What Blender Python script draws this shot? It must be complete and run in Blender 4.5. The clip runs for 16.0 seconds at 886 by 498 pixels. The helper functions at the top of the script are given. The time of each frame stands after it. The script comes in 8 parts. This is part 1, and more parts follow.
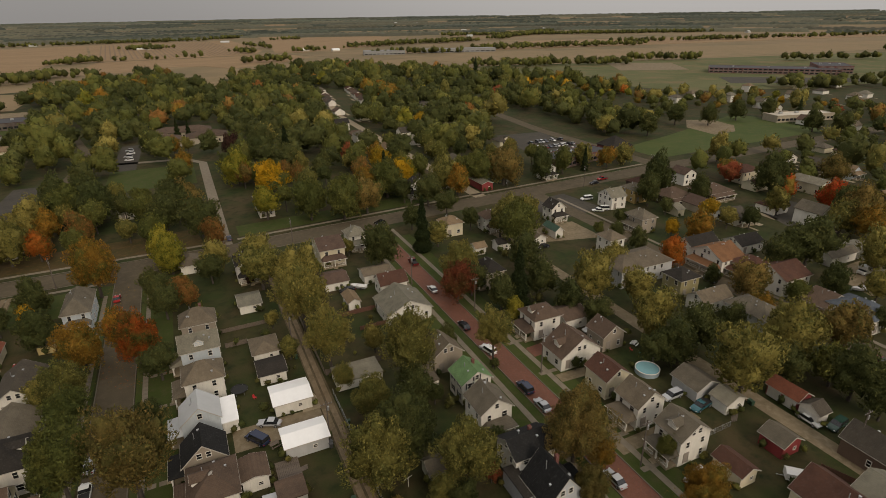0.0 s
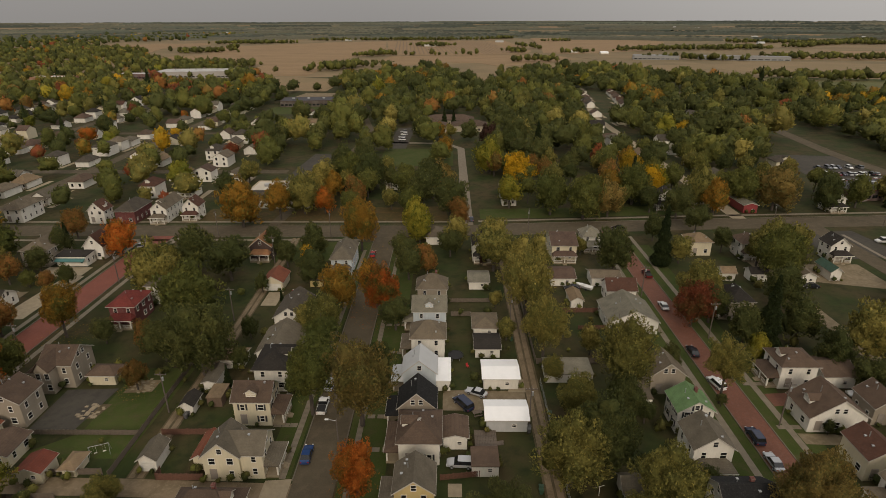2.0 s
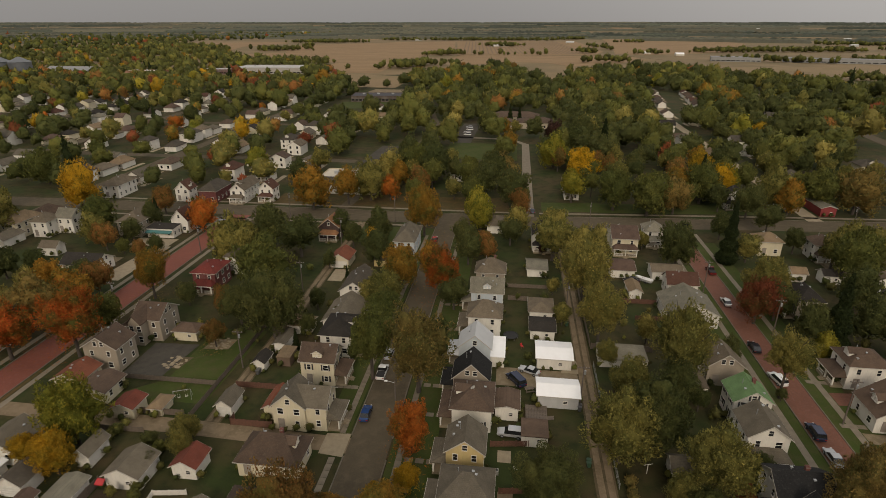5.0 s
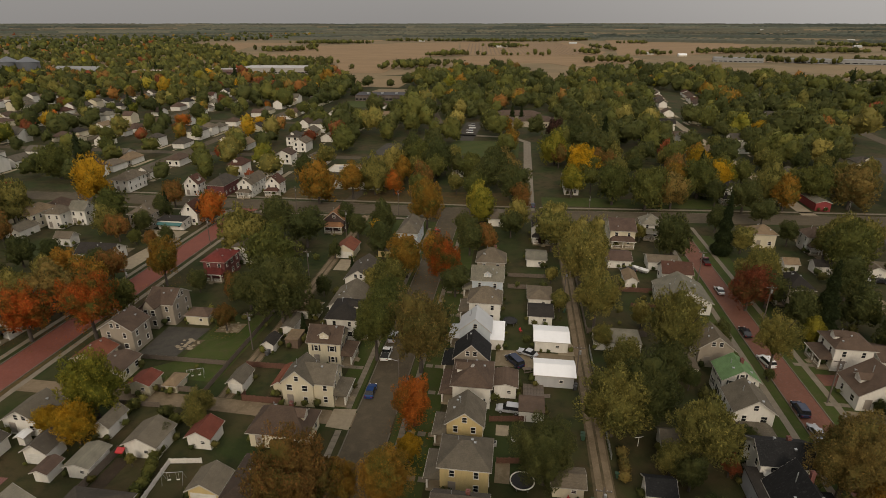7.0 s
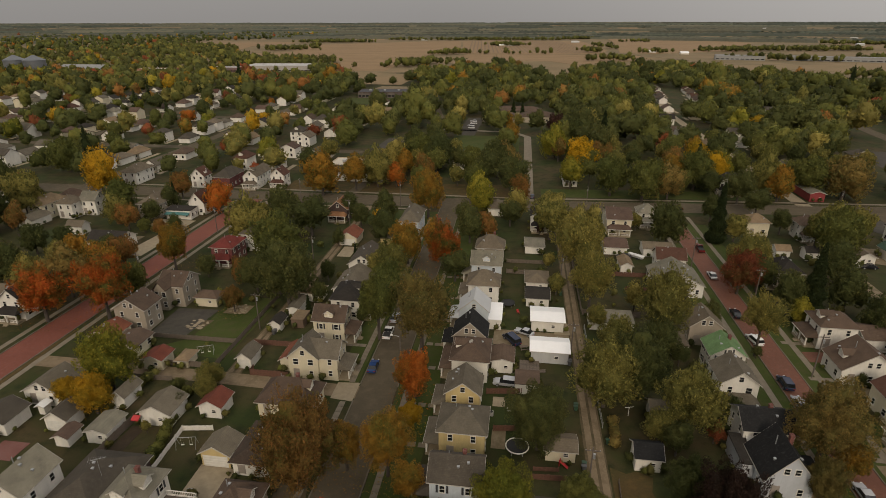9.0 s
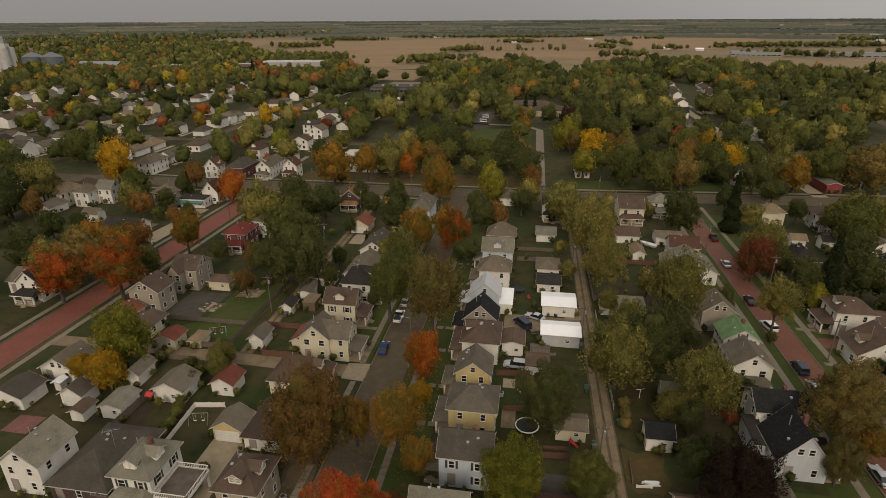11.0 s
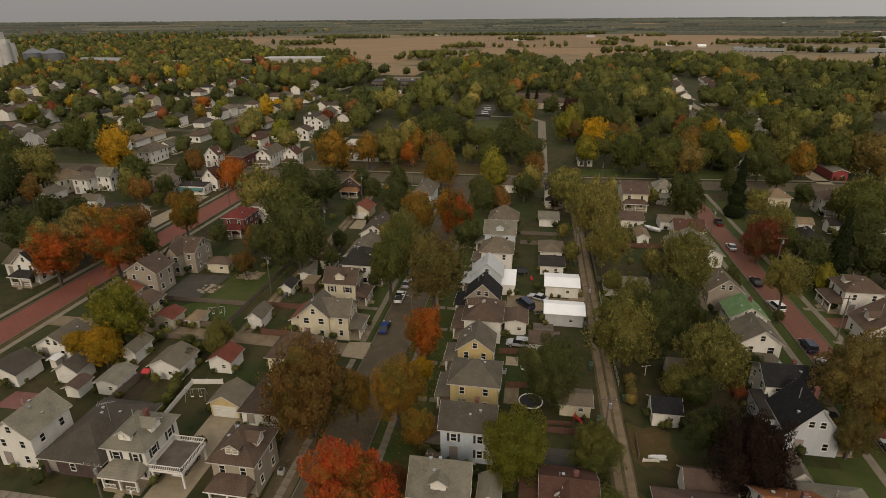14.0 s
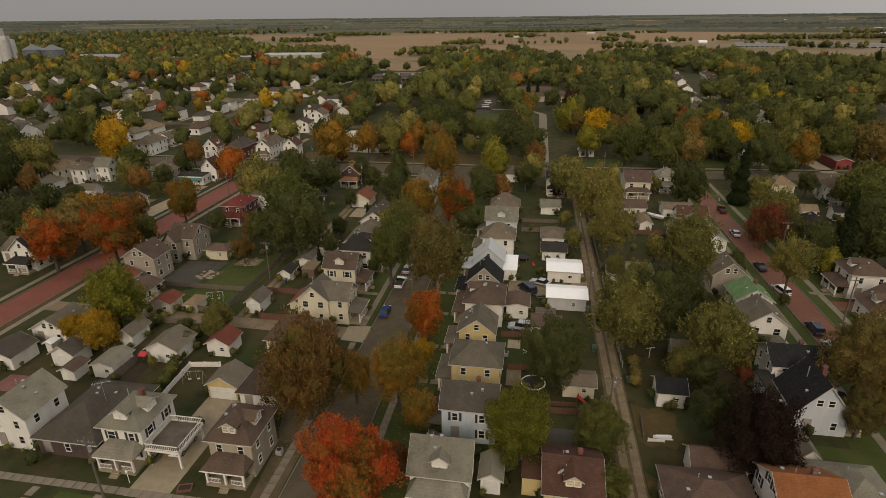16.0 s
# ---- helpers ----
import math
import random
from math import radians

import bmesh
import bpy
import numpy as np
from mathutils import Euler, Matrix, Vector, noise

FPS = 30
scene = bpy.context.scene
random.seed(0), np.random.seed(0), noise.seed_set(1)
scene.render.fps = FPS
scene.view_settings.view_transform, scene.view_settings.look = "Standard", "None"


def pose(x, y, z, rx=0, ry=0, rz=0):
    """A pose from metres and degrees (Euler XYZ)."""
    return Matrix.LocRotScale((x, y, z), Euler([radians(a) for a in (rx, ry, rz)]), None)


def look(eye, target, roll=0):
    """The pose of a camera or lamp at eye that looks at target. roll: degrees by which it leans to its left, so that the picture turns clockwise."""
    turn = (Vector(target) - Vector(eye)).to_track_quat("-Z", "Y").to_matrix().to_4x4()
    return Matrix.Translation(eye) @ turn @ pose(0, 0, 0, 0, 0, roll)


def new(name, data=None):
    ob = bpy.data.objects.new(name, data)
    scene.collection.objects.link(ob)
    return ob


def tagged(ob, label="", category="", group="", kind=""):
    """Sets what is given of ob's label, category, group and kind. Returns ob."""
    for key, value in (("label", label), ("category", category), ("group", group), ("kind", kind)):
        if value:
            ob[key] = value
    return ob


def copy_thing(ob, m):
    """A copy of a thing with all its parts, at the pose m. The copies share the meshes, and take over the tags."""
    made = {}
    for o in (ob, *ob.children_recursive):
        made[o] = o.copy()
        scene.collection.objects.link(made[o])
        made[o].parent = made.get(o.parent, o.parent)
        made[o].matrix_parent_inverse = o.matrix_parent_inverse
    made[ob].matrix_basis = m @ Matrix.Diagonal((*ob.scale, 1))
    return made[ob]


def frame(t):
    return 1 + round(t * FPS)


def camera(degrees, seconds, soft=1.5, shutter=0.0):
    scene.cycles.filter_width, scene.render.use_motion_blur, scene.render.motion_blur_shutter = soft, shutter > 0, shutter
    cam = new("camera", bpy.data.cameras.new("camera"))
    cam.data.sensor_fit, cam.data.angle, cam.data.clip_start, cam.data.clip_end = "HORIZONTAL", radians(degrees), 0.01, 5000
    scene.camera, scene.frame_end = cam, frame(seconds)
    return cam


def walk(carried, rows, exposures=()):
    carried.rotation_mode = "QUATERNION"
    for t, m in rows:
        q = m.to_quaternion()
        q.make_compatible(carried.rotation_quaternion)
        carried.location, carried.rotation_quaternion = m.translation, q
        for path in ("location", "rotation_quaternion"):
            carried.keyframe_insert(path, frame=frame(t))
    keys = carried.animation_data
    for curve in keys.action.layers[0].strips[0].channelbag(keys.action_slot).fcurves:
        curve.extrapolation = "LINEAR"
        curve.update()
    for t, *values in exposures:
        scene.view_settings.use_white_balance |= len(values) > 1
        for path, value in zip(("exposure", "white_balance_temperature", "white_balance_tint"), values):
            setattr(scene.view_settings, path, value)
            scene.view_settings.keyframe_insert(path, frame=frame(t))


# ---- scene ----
cam = camera(77.31, 16.0, soft=0.75)
PATH = [
    (0, (22.58, 45.21, 73.59), (26.435, 53.567, 69.669), -0.93),
    (0.5, (21.89, 44.80, 73.27), (25.046, 53.452, 69.364), -0.80),
    (1, (21.60, 44.66, 72.81), (23.328, 53.716, 68.932), -0.50),
    (1.5, (21.89, 44.35, 72.39), (22.338, 53.569, 68.536), -0.28),
    (2, (21.80, 43.96, 71.62), (21.694, 53.189, 67.781), -0.17),
    (2.5, (21.64, 43.42, 70.86), (21.058, 52.640, 67.024), -0.09),
    (3, (21.59, 42.71, 70.15), (20.651, 51.905, 66.319), -0.02),
    (3.5, (21.65, 41.75, 69.68), (20.545, 50.921, 65.855), -0.01),
    (4, (21.71, 40.62, 69.44), (20.565, 49.791, 65.613), -0.03),
    (6.5, (22.54, 33.99, 68.31), (21.327, 43.160, 64.498), 0.00),
    (7, (22.88, 32.47, 68.01), (21.653, 41.635, 64.207), -0.01),
    (7.5, (23.25, 31.02, 67.65), (22.008, 40.180, 63.839), 0.01),
    (8, (23.56, 29.53, 67.31), (22.321, 38.690, 63.504), -0.01),
    (8.5, (24.09, 28.08, 66.80), (22.819, 37.243, 62.998), -0.11),
    (9, (24.26, 26.84, 66.32), (22.986, 35.993, 62.508), -0.12),
    (9.5, (24.45, 25.86, 65.64), (23.124, 35.002, 61.819), -0.16),
    (10, (24.57, 25.44, 64.93), (23.149, 34.567, 61.106), -0.09),
    (12.5, (24.51, 25.86, 60.69), (23.017, 34.968, 56.847), -0.39),
    (13, (24.49, 25.79, 60.03), (23.004, 34.906, 56.185), -0.41),
    (13.5, (24.57, 25.65, 59.22), (23.070, 34.765, 55.374), -0.42),
    (14, (24.53, 25.55, 58.42), (23.024, 34.659, 54.579), -0.43),
    (14.5, (24.53, 25.56, 57.55), (23.024, 34.663, 53.703), -0.47),
    (15, (24.56, 25.62, 56.66), (23.041, 34.723, 52.806), -0.57),
    (15.5, (24.56, 25.60, 55.82), (23.044, 34.702, 51.963), -0.60),
    (16, (24.46, 25.69, 55.00), (22.943, 34.784, 51.137), -0.58),
]
walk(cam, [(t, look(eye, target, roll)) for t, eye, target, roll in PATH], exposures=[(0.0, 0.04, 7000, 13), (16.0, 0.04, 7000, 13)])

# ---------------------------------------------------------------- light: an overcast autumn day
world = bpy.data.worlds.new("overcast")
scene.world = world
world.use_nodes = True
wn = world.node_tree
back = wn.nodes["Background"]
sky = wn.nodes.new("ShaderNodeTexSky")
sky.sky_type, sky.sun_disc = "NISHITA", False
sky.sun_elevation, sky.sun_rotation, sky.dust_density = radians(31), radians(178), 4.0
coord = wn.nodes.new("ShaderNodeTexCoord")
split = wn.nodes.new("ShaderNodeSeparateXYZ")
wn.links.new(coord.outputs["Generated"], split.inputs[0])
grade = wn.nodes.new("ShaderNodeMapRange")  # a cloud deck is nearly three times as bright overhead as at the horizon
for i, v in ((1, 0.0), (2, 1.0), (3, 0.28), (4, 0.76)):
    grade.inputs[i].default_value = v
wn.links.new(split.outputs["Z"], grade.inputs[0])
cloud = wn.nodes.new("ShaderNodeMix")
cloud.data_type, cloud.blend_type = "RGBA", "MULTIPLY"
cloud.inputs[0].default_value = 1.0
cloud.inputs[6].default_value = (0.975, 0.985, 0.99, 1)
thin = wn.nodes.new("ShaderNodeMapRange")  # the deck is thinner towards the east
thin.interpolation_type = "SMOOTHSTEP"
for i, v in ((1, -0.2), (2, 0.85), (3, 0.99), (4, 1.62)):
    thin.inputs[i].default_value = v
wn.links.new(split.outputs["X"], thin.inputs[0])
deck = wn.nodes.new("ShaderNodeMath")
deck.operation = "MULTIPLY"
wn.links.new(grade.outputs[0], deck.inputs[0])
wn.links.new(thin.outputs[0], deck.inputs[1])
wn.links.new(deck.outputs[0], cloud.inputs[7])
dim = wn.nodes.new("ShaderNodeMix")
dim.data_type, dim.blend_type = "RGBA", "MULTIPLY"
dim.inputs[0].default_value = 1.0
dim.inputs[7].default_value = (0.08, 0.08, 0.08, 1)
wn.links.new(sky.outputs[0], dim.inputs[6])
veil = wn.nodes.new("ShaderNodeMix")
veil.data_type = "RGBA"
veil.inputs[0].default_value = 0.92
wn.links.new(dim.outputs[2], veil.inputs[6])
wn.links.new(cloud.outputs[2], veil.inputs[7])
wn.links.new(veil.outputs[2], back.inputs["Color"])
back.inputs["Strength"].default_value = 1.0
sun = new("sun", bpy.data.lights.new("sun", "SUN"))
sun.data.energy, sun.data.angle, sun.data.color = 1.4, radians(22), (1.0, 0.90, 0.76)
sun.matrix_world = look((5, -168, 105), (0, 0, 0))

# ---------------------------------------------------------------- materials
MATS = {}


def nodes_of(name):
    m = bpy.data.materials.new(name)
    m.use_nodes = True
    nt = m.node_tree
    return m, nt, nt.nodes["Principled BSDF"]


def mixer(nt, fac, a, b, blend="MIX"):
    n = nt.nodes.new("ShaderNodeMix")
    n.data_type, n.blend_type = "RGBA", blend
    for sock, v in ((n.inputs[0], fac), (n.inputs[6], a), (n.inputs[7], b)):
        if isinstance(v, (int, float)):
            sock.default_value = v
        elif isinstance(v, tuple):
            sock.default_value = (*v, 1.0)
        else:
            nt.links.new(v, sock)
    return n.outputs[2]


def noise_of(nt, scale, detail=4.0, stretch=(1, 1, 1), rough=0.6):
    tc = nt.nodes.new("ShaderNodeTexCoord")
    mp = nt.nodes.new("ShaderNodeMapping")
    mp.inputs["Scale"].default_value = stretch
    nt.links.new(tc.outputs["Object"], mp.inputs[0])
    n = nt.nodes.new("ShaderNodeTexNoise")
    n.inputs["Scale"].default_value, n.inputs["Detail"].default_value = scale, detail
    n.inputs["Roughness"].default_value = rough
    nt.links.new(mp.outputs[0], n.inputs["Vector"])
    return n.outputs["Fac"]


def ramp(nt, fac, lo, hi):
    n = nt.nodes.new("ShaderNodeMapRange")
    n.inputs[1].default_value, n.inputs[2].default_value = lo, hi
    nt.links.new(fac, n.inputs[0])
    return n.outputs[0]


def bump(nt, bs, height, strength, dist):
    b = nt.nodes.new("ShaderNodeBump")
    b.inputs["Strength"].default_value, b.inputs["Distance"].default_value = strength, dist
    nt.links.new(height, b.inputs["Height"])
    nt.links.new(b.outputs[0], bs.inputs["Normal"])


def tone(c, k):
    return tuple(min(1.0, v * k) for v in c)


def siding(name, c):
    """Painted boards: weathering, streaks and the shadow lines of the laps."""
    key = "wall_" + name
    if key in MATS:
        return MATS[key]
    m, nt, bs = nodes_of(key)
    base = mixer(nt, ramp(nt, noise_of(nt, 0.6, 5, (1, 1, 0.3)), 0.3, 0.75), c, tone(c, 0.80))
    base = mixer(nt, ramp(nt, noise_of(nt, 3.0, 6, (2, 2, 0.25)), 0.55, 0.85), base, tuple(v * 0.68 + 0.02 for v in c))
    nt.links.new(base, bs.inputs["Base Color"])
    bs.inputs["Roughness"].default_value = 0.65
    tc = nt.nodes.new("ShaderNodeTexCoord")
    w = nt.nodes.new("ShaderNodeTexWave")
    w.bands_direction, w.wave_profile = "Z", "SAW"
    w.inputs["Scale"].default_value = 1.3
    w.inputs["Distortion"].default_value = 0.05
    nt.links.new(tc.outputs["Object"], w.inputs["Vector"])
    bump(nt, bs, w.outputs["Fac"], 0.5, 0.03)
    MATS[key] = m
    return m


def bricky(name, c, mortar, scale=1.0, squash=(1, 1, 1)):
    key = "brick_" + name
    if key in MATS:
        return MATS[key]
    m, nt, bs = nodes_of(key)
    tc = nt.nodes.new("ShaderNodeTexCoord")
    mp = nt.nodes.new("ShaderNodeMapping")
    mp.inputs["Scale"].default_value = squash
    nt.links.new(tc.outputs["Object"], mp.inputs[0])
    b = nt.nodes.new("ShaderNodeTexBrick")
    b.inputs["Scale"].default_value = 4.0 * scale
    b.inputs["Color1"].default_value, b.inputs["Color2"].default_value = (*c, 1), (*tone(c, 0.6), 1)
    b.inputs["Mortar"].default_value = (*mortar, 1)
    b.inputs["Mortar Size"].default_value = 0.012
    nt.links.new(mp.outputs[0], b.inputs["Vector"])
    base = mixer(nt, ramp(nt, noise_of(nt, 0.25, 6), 0.35, 0.7), b.outputs["Color"], tone(c, 0.62))
    base = mixer(nt, ramp(nt, noise_of(nt, 1.5, 5), 0.5, 0.8), base, tuple(v * 0.7 + 0.03 for v in c))
    nt.links.new(base, bs.inputs["Base Color"])
    bs.inputs["Roughness"].default_value = 0.85
    MATS[key] = m
    return m


def shingle(name, c):
    """Asphalt shingles: courses, blotches, streaks running down the slope."""
    key = "roof_" + name
    if key in MATS:
        return MATS[key]
    m, nt, bs = nodes_of(key)
    oi = nt.nodes.new("ShaderNodeObjectInfo")
    base = mixer(nt, ramp(nt, noise_of(nt, 0.45, 6), 0.3, 0.75), tone(c, 1.32), tone(c, 0.6))
    base = mixer(nt, ramp(nt, noise_of(nt, 5.0, 4, (1, 1, 1), 0.8), 0.4, 0.75), base, tuple(v * 0.6 + 0.015 for v in c))
    base = mixer(nt, ramp(nt, noise_of(nt, 1.1, 3, (3, 3, 0.3)), 0.55, 0.8), base, tuple(v * 0.9 + 0.035 for v in c))
    base = mixer(nt, ramp(nt, noise_of(nt, 7.0, 2, (1, 1, 1.6), 0.7), 0.56, 0.7), base, tuple(v * 1.22 + 0.004 for v in c))
    course = nt.nodes.new("ShaderNodeTexWave")
    course.bands_direction, course.wave_profile = "Z", "SAW"
    course.inputs["Scale"].default_value, course.inputs["Distortion"].default_value, course.inputs["Detail"].default_value = 2.2, 1.5, 3
    where = nt.nodes.new("ShaderNodeTexCoord")
    nt.links.new(where.outputs["Object"], course.inputs["Vector"])
    base = mixer(nt, 1.0, base, mixer(nt, course.outputs["Fac"], (0.91, 0.91, 0.92), (1.05, 1.05, 1.04)), "MULTIPLY")
    dark = mixer(nt, ramp(nt, oi.outputs["Random"], 0.0, 1.0), (0.85, 0.85, 0.85), (1.12, 1.1, 1.08))
    base = mixer(nt, 1.0, base, dark, "MULTIPLY")
    nt.links.new(base, bs.inputs["Base Color"])
    bs.inputs["Roughness"].default_value, bs.inputs["Specular IOR Level"].default_value = 0.95, 0.2
    tc = nt.nodes.new("ShaderNodeTexCoord")
    w = nt.nodes.new("ShaderNodeTexWave")
    w.bands_direction, w.wave_profile = "Z", "SAW"
    w.inputs["Scale"].default_value, w.inputs["Distortion"].default_value = 1.6, 0.6
    w.inputs["Detail"].default_value = 3
    nt.links.new(tc.outputs["Object"], w.inputs["Vector"])
    bump(nt, bs, w.outputs["Fac"], 0.6, 0.04)
    MATS[key] = m
    return m


def plain(name, c, rough=0.6, metal=0.0, var=0.8, scale=1.0, spec=0.5):
    if name in MATS:
        return MATS[name]
    m, nt, bs = nodes_of(name)
    base = mixer(nt, ramp(nt, noise_of(nt, scale, 5), 0.3, 0.75), c, tone(c, var))
    nt.links.new(base, bs.inputs["Base Color"])
    bs.inputs["Roughness"].default_value, bs.inputs["Metallic"].default_value = rough, metal
    bs.inputs["Specular IOR Level"].default_value = spec
    MATS[name] = m
    return m


def earth(name, c1, c2, c3, s1, s2, rough=0.95, stretch=(1, 1, 1), s3=None):
    """Ground cover in three tones at three scales."""
    m, nt, bs = nodes_of(name)
    base = mixer(nt, ramp(nt, noise_of(nt, s1, 6, stretch), 0.38, 0.64), c1, c2)
    base = mixer(nt, ramp(nt, noise_of(nt, s2, 6, stretch), 0.48, 0.74), base, c3)
    fine = mixer(nt, noise_of(nt, s3 or s2 * 9, 4), (0.72, 0.72, 0.72), (1.25, 1.25, 1.25))
    base = mixer(nt, 1.0, base, fine, "MULTIPLY")
    nt.links.new(base, bs.inputs["Base Color"])
    bs.inputs["Roughness"].default_value = rough
    bs.inputs["Specular IOR Level"].default_value = 0.2
    MATS[name] = m
    return m


def foliage(name, c1, c2, c3):
    """Leaves: patches of a second colour some metres wide, every spray its own shade, every tree its own cast, a fine leafy relief."""
    m, nt, bs = nodes_of("leaves_" + name)
    ge = nt.nodes.new("ShaderNodeNewGeometry")
    oi = nt.nodes.new("ShaderNodeObjectInfo")

    def patch(scale, detail, rough=0.6):
        n = nt.nodes.new("ShaderNodeTexNoise")
        n.inputs["Scale"].default_value, n.inputs["Detail"].default_value, n.inputs["Roughness"].default_value = scale, detail, rough
        nt.links.new(ge.outputs["Position"], n.inputs["Vector"])
        return n.outputs["Fac"]

    fine = patch(1.5, 5, 0.75)
    base = mixer(nt, ramp(nt, patch(0.22, 3), 0.42, 0.60), c1, c2)
    base = mixer(nt, ramp(nt, ge.outputs["Random Per Island"], 0.5, 1.0), base, c3)
    spray = nt.nodes.new("ShaderNodeMath")
    spray.operation = "FRACT"
    more = nt.nodes.new("ShaderNodeMath")
    more.operation = "MULTIPLY"
    more.inputs[1].default_value = 17.0
    nt.links.new(ge.outputs["Random Per Island"], more.inputs[0])
    nt.links.new(more.outputs[0], spray.inputs[0])
    base = mixer(nt, 1.0, base, mixer(nt, spray.outputs[0], (0.68, 0.70, 0.72), (1.40, 1.36, 1.30)), "MULTIPLY")
    base = mixer(nt, 1.0, base, mixer(nt, ramp(nt, fine, 0.32, 0.68), (0.74, 0.76, 0.76), (1.22, 1.2, 1.15)), "MULTIPLY")
    vary = mixer(nt, oi.outputs["Random"], (0.8, 0.84, 0.82), (1.2, 1.14, 1.1))
    base = mixer(nt, 1.0, base, vary, "MULTIPLY")
    nt.links.new(base, bs.inputs["Base Color"])
    bs.inputs["Roughness"].default_value = 0.75
    bs.inputs["Specular IOR Level"].default_value = 0.08
    bump(nt, bs, fine, 0.9, 0.6)
    tr = nt.nodes.new("ShaderNodeBsdfTranslucent")
    nt.links.new(base, tr.inputs["Color"])
    mx = nt.nodes.new("ShaderNodeMixShader")
    mx.inputs[0].default_value = 0.2
    nt.links.new(bs.outputs[0], mx.inputs[1])
    nt.links.new(tr.outputs[0], mx.inputs[2])
    nt.links.new(mx.outputs[0], nt.nodes["Material Output"].inputs[0])
    MATS["leaves_" + name] = m
    return m


ROOF = dict(lightgrey=(0.182, 0.168, 0.126), grey=(0.1241, 0.1062, 0.0772), darkgrey=(0.0665, 0.0563, 0.0427), charcoal=(0.0288, 0.0246, 0.0199), black=(0.0128, 0.013, 0.0129), brown=(.092, .062, .043), darkbrown=(0.0481, 0.0332, 0.0234), tan=(0.1922, 0.1373, 0.0819), tangrey=(0.1362, 0.1098, 0.0761), rust=(.17, .058, .032), rustbrown=(0.0792, 0.037, 0.0242), rustlight=(0.2403, 0.1192, 0.0556), red=(.135, .038, .023), crimson=(.13, .026, .02), green=(0.115, 0.2, 0.085), greendark=(0.045, 0.086, 0.0624), orange=(0.2163, 0.0795, 0.0264), orangebrown=(0.2083, 0.1011, 0.0468), pinkbrown=(0.0882, 0.0568, 0.0413), bluegrey=(0.0801, 0.0939, 0.1111))
WALL = dict(white=(.75, .715, .635), cream=(.64, .57, .41), yellow=(.58, .45, .21), tan=(.38, .325, .24), greybeige=(.33, .28, .215), lightgrey=(.5, .5, .49),
            lightblue=(.52, .57, .60), paleblue=(.50, .52, .54), redpaint=(.25, .035, .035), olive=(.30, .26, .13), gold=(.40, .28, .10), brown=(.15, .10, .07),
            pinkbrown=(.30, .21, .18))


def roof_mat(n):
    if n in ("metal", "whitemetal", "white"):
        return plain("metal_" + n, {"metal": (.45, .46, .46), "whitemetal": (.84, .84, .83), "white": (.7, .7, .68)}[n], 0.45, 0.0, 0.9, 0.5)
    return shingle(n, ROOF[n])


def wall_mat(n):
    if n == "brick":
        return bricky(n, (.17, .045, .04), (.2, .17, .15))
    if n == "brickdark":
        return bricky(n, (.085, .052, .042), (.14, .12, .1))
    return siding(n, WALL[n])


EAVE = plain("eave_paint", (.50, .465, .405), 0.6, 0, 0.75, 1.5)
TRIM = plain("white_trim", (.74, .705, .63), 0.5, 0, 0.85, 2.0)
GLASS = plain("window_glass", (.018, .02, .022), 0.08, 0, 0.7, 0.6, 0.6)
BARK = plain("bark", (.075, .06, .048), 0.9, 0, 0.5, 6)
CONCRETE = plain("concrete", (.300, .242, .158), 0.85, 0, 0.7, 0.8)
WALK = plain("worn_walk_concrete", (.208, .172, .124), 0.9, 0, 0.65, 0.7)
KERBSTONE = plain("kerb_concrete", (.15, .126, .092), 0.85, 0, 0.7, 0.8)
ASPHALT = earth("asphalt", (0.092, 0.074, 0.048), (0.074, 0.059, 0.038), (0.115, 0.092, 0.060), 0.12, 0.5)
TARMAC = earth("dark_asphalt", (0.055, 0.049, 0.041), (0.070, 0.063, 0.050), (0.045, 0.041, 0.034), 0.1, 0.6)
GRAVEL = earth("gravel", (0.200, 0.155, 0.098), (0.145, 0.114, 0.068), (0.250, 0.203, 0.136), 0.25, 0.9)
DIRT = earth("dirt_track", (0.105, 0.078, 0.046), (0.062, 0.052, 0.025), (0.140, 0.102, 0.062), 0.3, 1.2)
GRASS = earth("grass", (0.028, 0.039, 0.0095), (0.060, 0.044, 0.020), (0.016, 0.022, 0.0065), 0.07, 0.3, s3=4.0)
LAWN = earth("lawn", (0.038, 0.056, 0.010), (0.054, 0.066, 0.016), (0.066, 0.060, 0.023), 0.12, 0.5, s3=4.0)
LAND = earth("land", (0.205, 0.148, 0.083), (0.140, 0.114, 0.062), (0.245, 0.174, 0.098), 0.004, 0.012, s3=0.3)
STUBBLE = earth("stubble_field", (0.250, 0.166, 0.090), (0.208, 0.138, 0.074), (0.290, 0.198, 0.110), 0.006, 0.03, stretch=(1, 4, 1), s3=0.3)
STUBBLE_DARK = earth("weedy_field", (0.220, 0.156, 0.086), (0.180, 0.140, 0.074), (0.250, 0.172, 0.098), 0.01, 0.04, s3=0.3)
MEADOW = earth("meadow", (0.112, 0.112, 0.046), (0.076, 0.088, 0.031), (0.165, 0.118, 0.058), 0.012, 0.03, s3=0.3)
PITCH = earth("mown_pitch", (0.048, 0.070, 0.016), (0.062, 0.080, 0.020), (0.075, 0.080, 0.026), 0.04, 0.2, s3=2.0)
PALE_CONCRETE = plain("pale_elevator_concrete", (.47, .455, .42), 0.85, 0, 0.75, 0.15)
LITTER = earth("leaf_litter", (0.075, 0.050, 0.020), (0.050, 0.046, 0.015), (0.110, 0.066, 0.024), 0.15, 0.6, s3=4.0)
ROWS = plain("crop_rows", (.165, .108, .058), 0.95, 0, 0.8, 0.05)
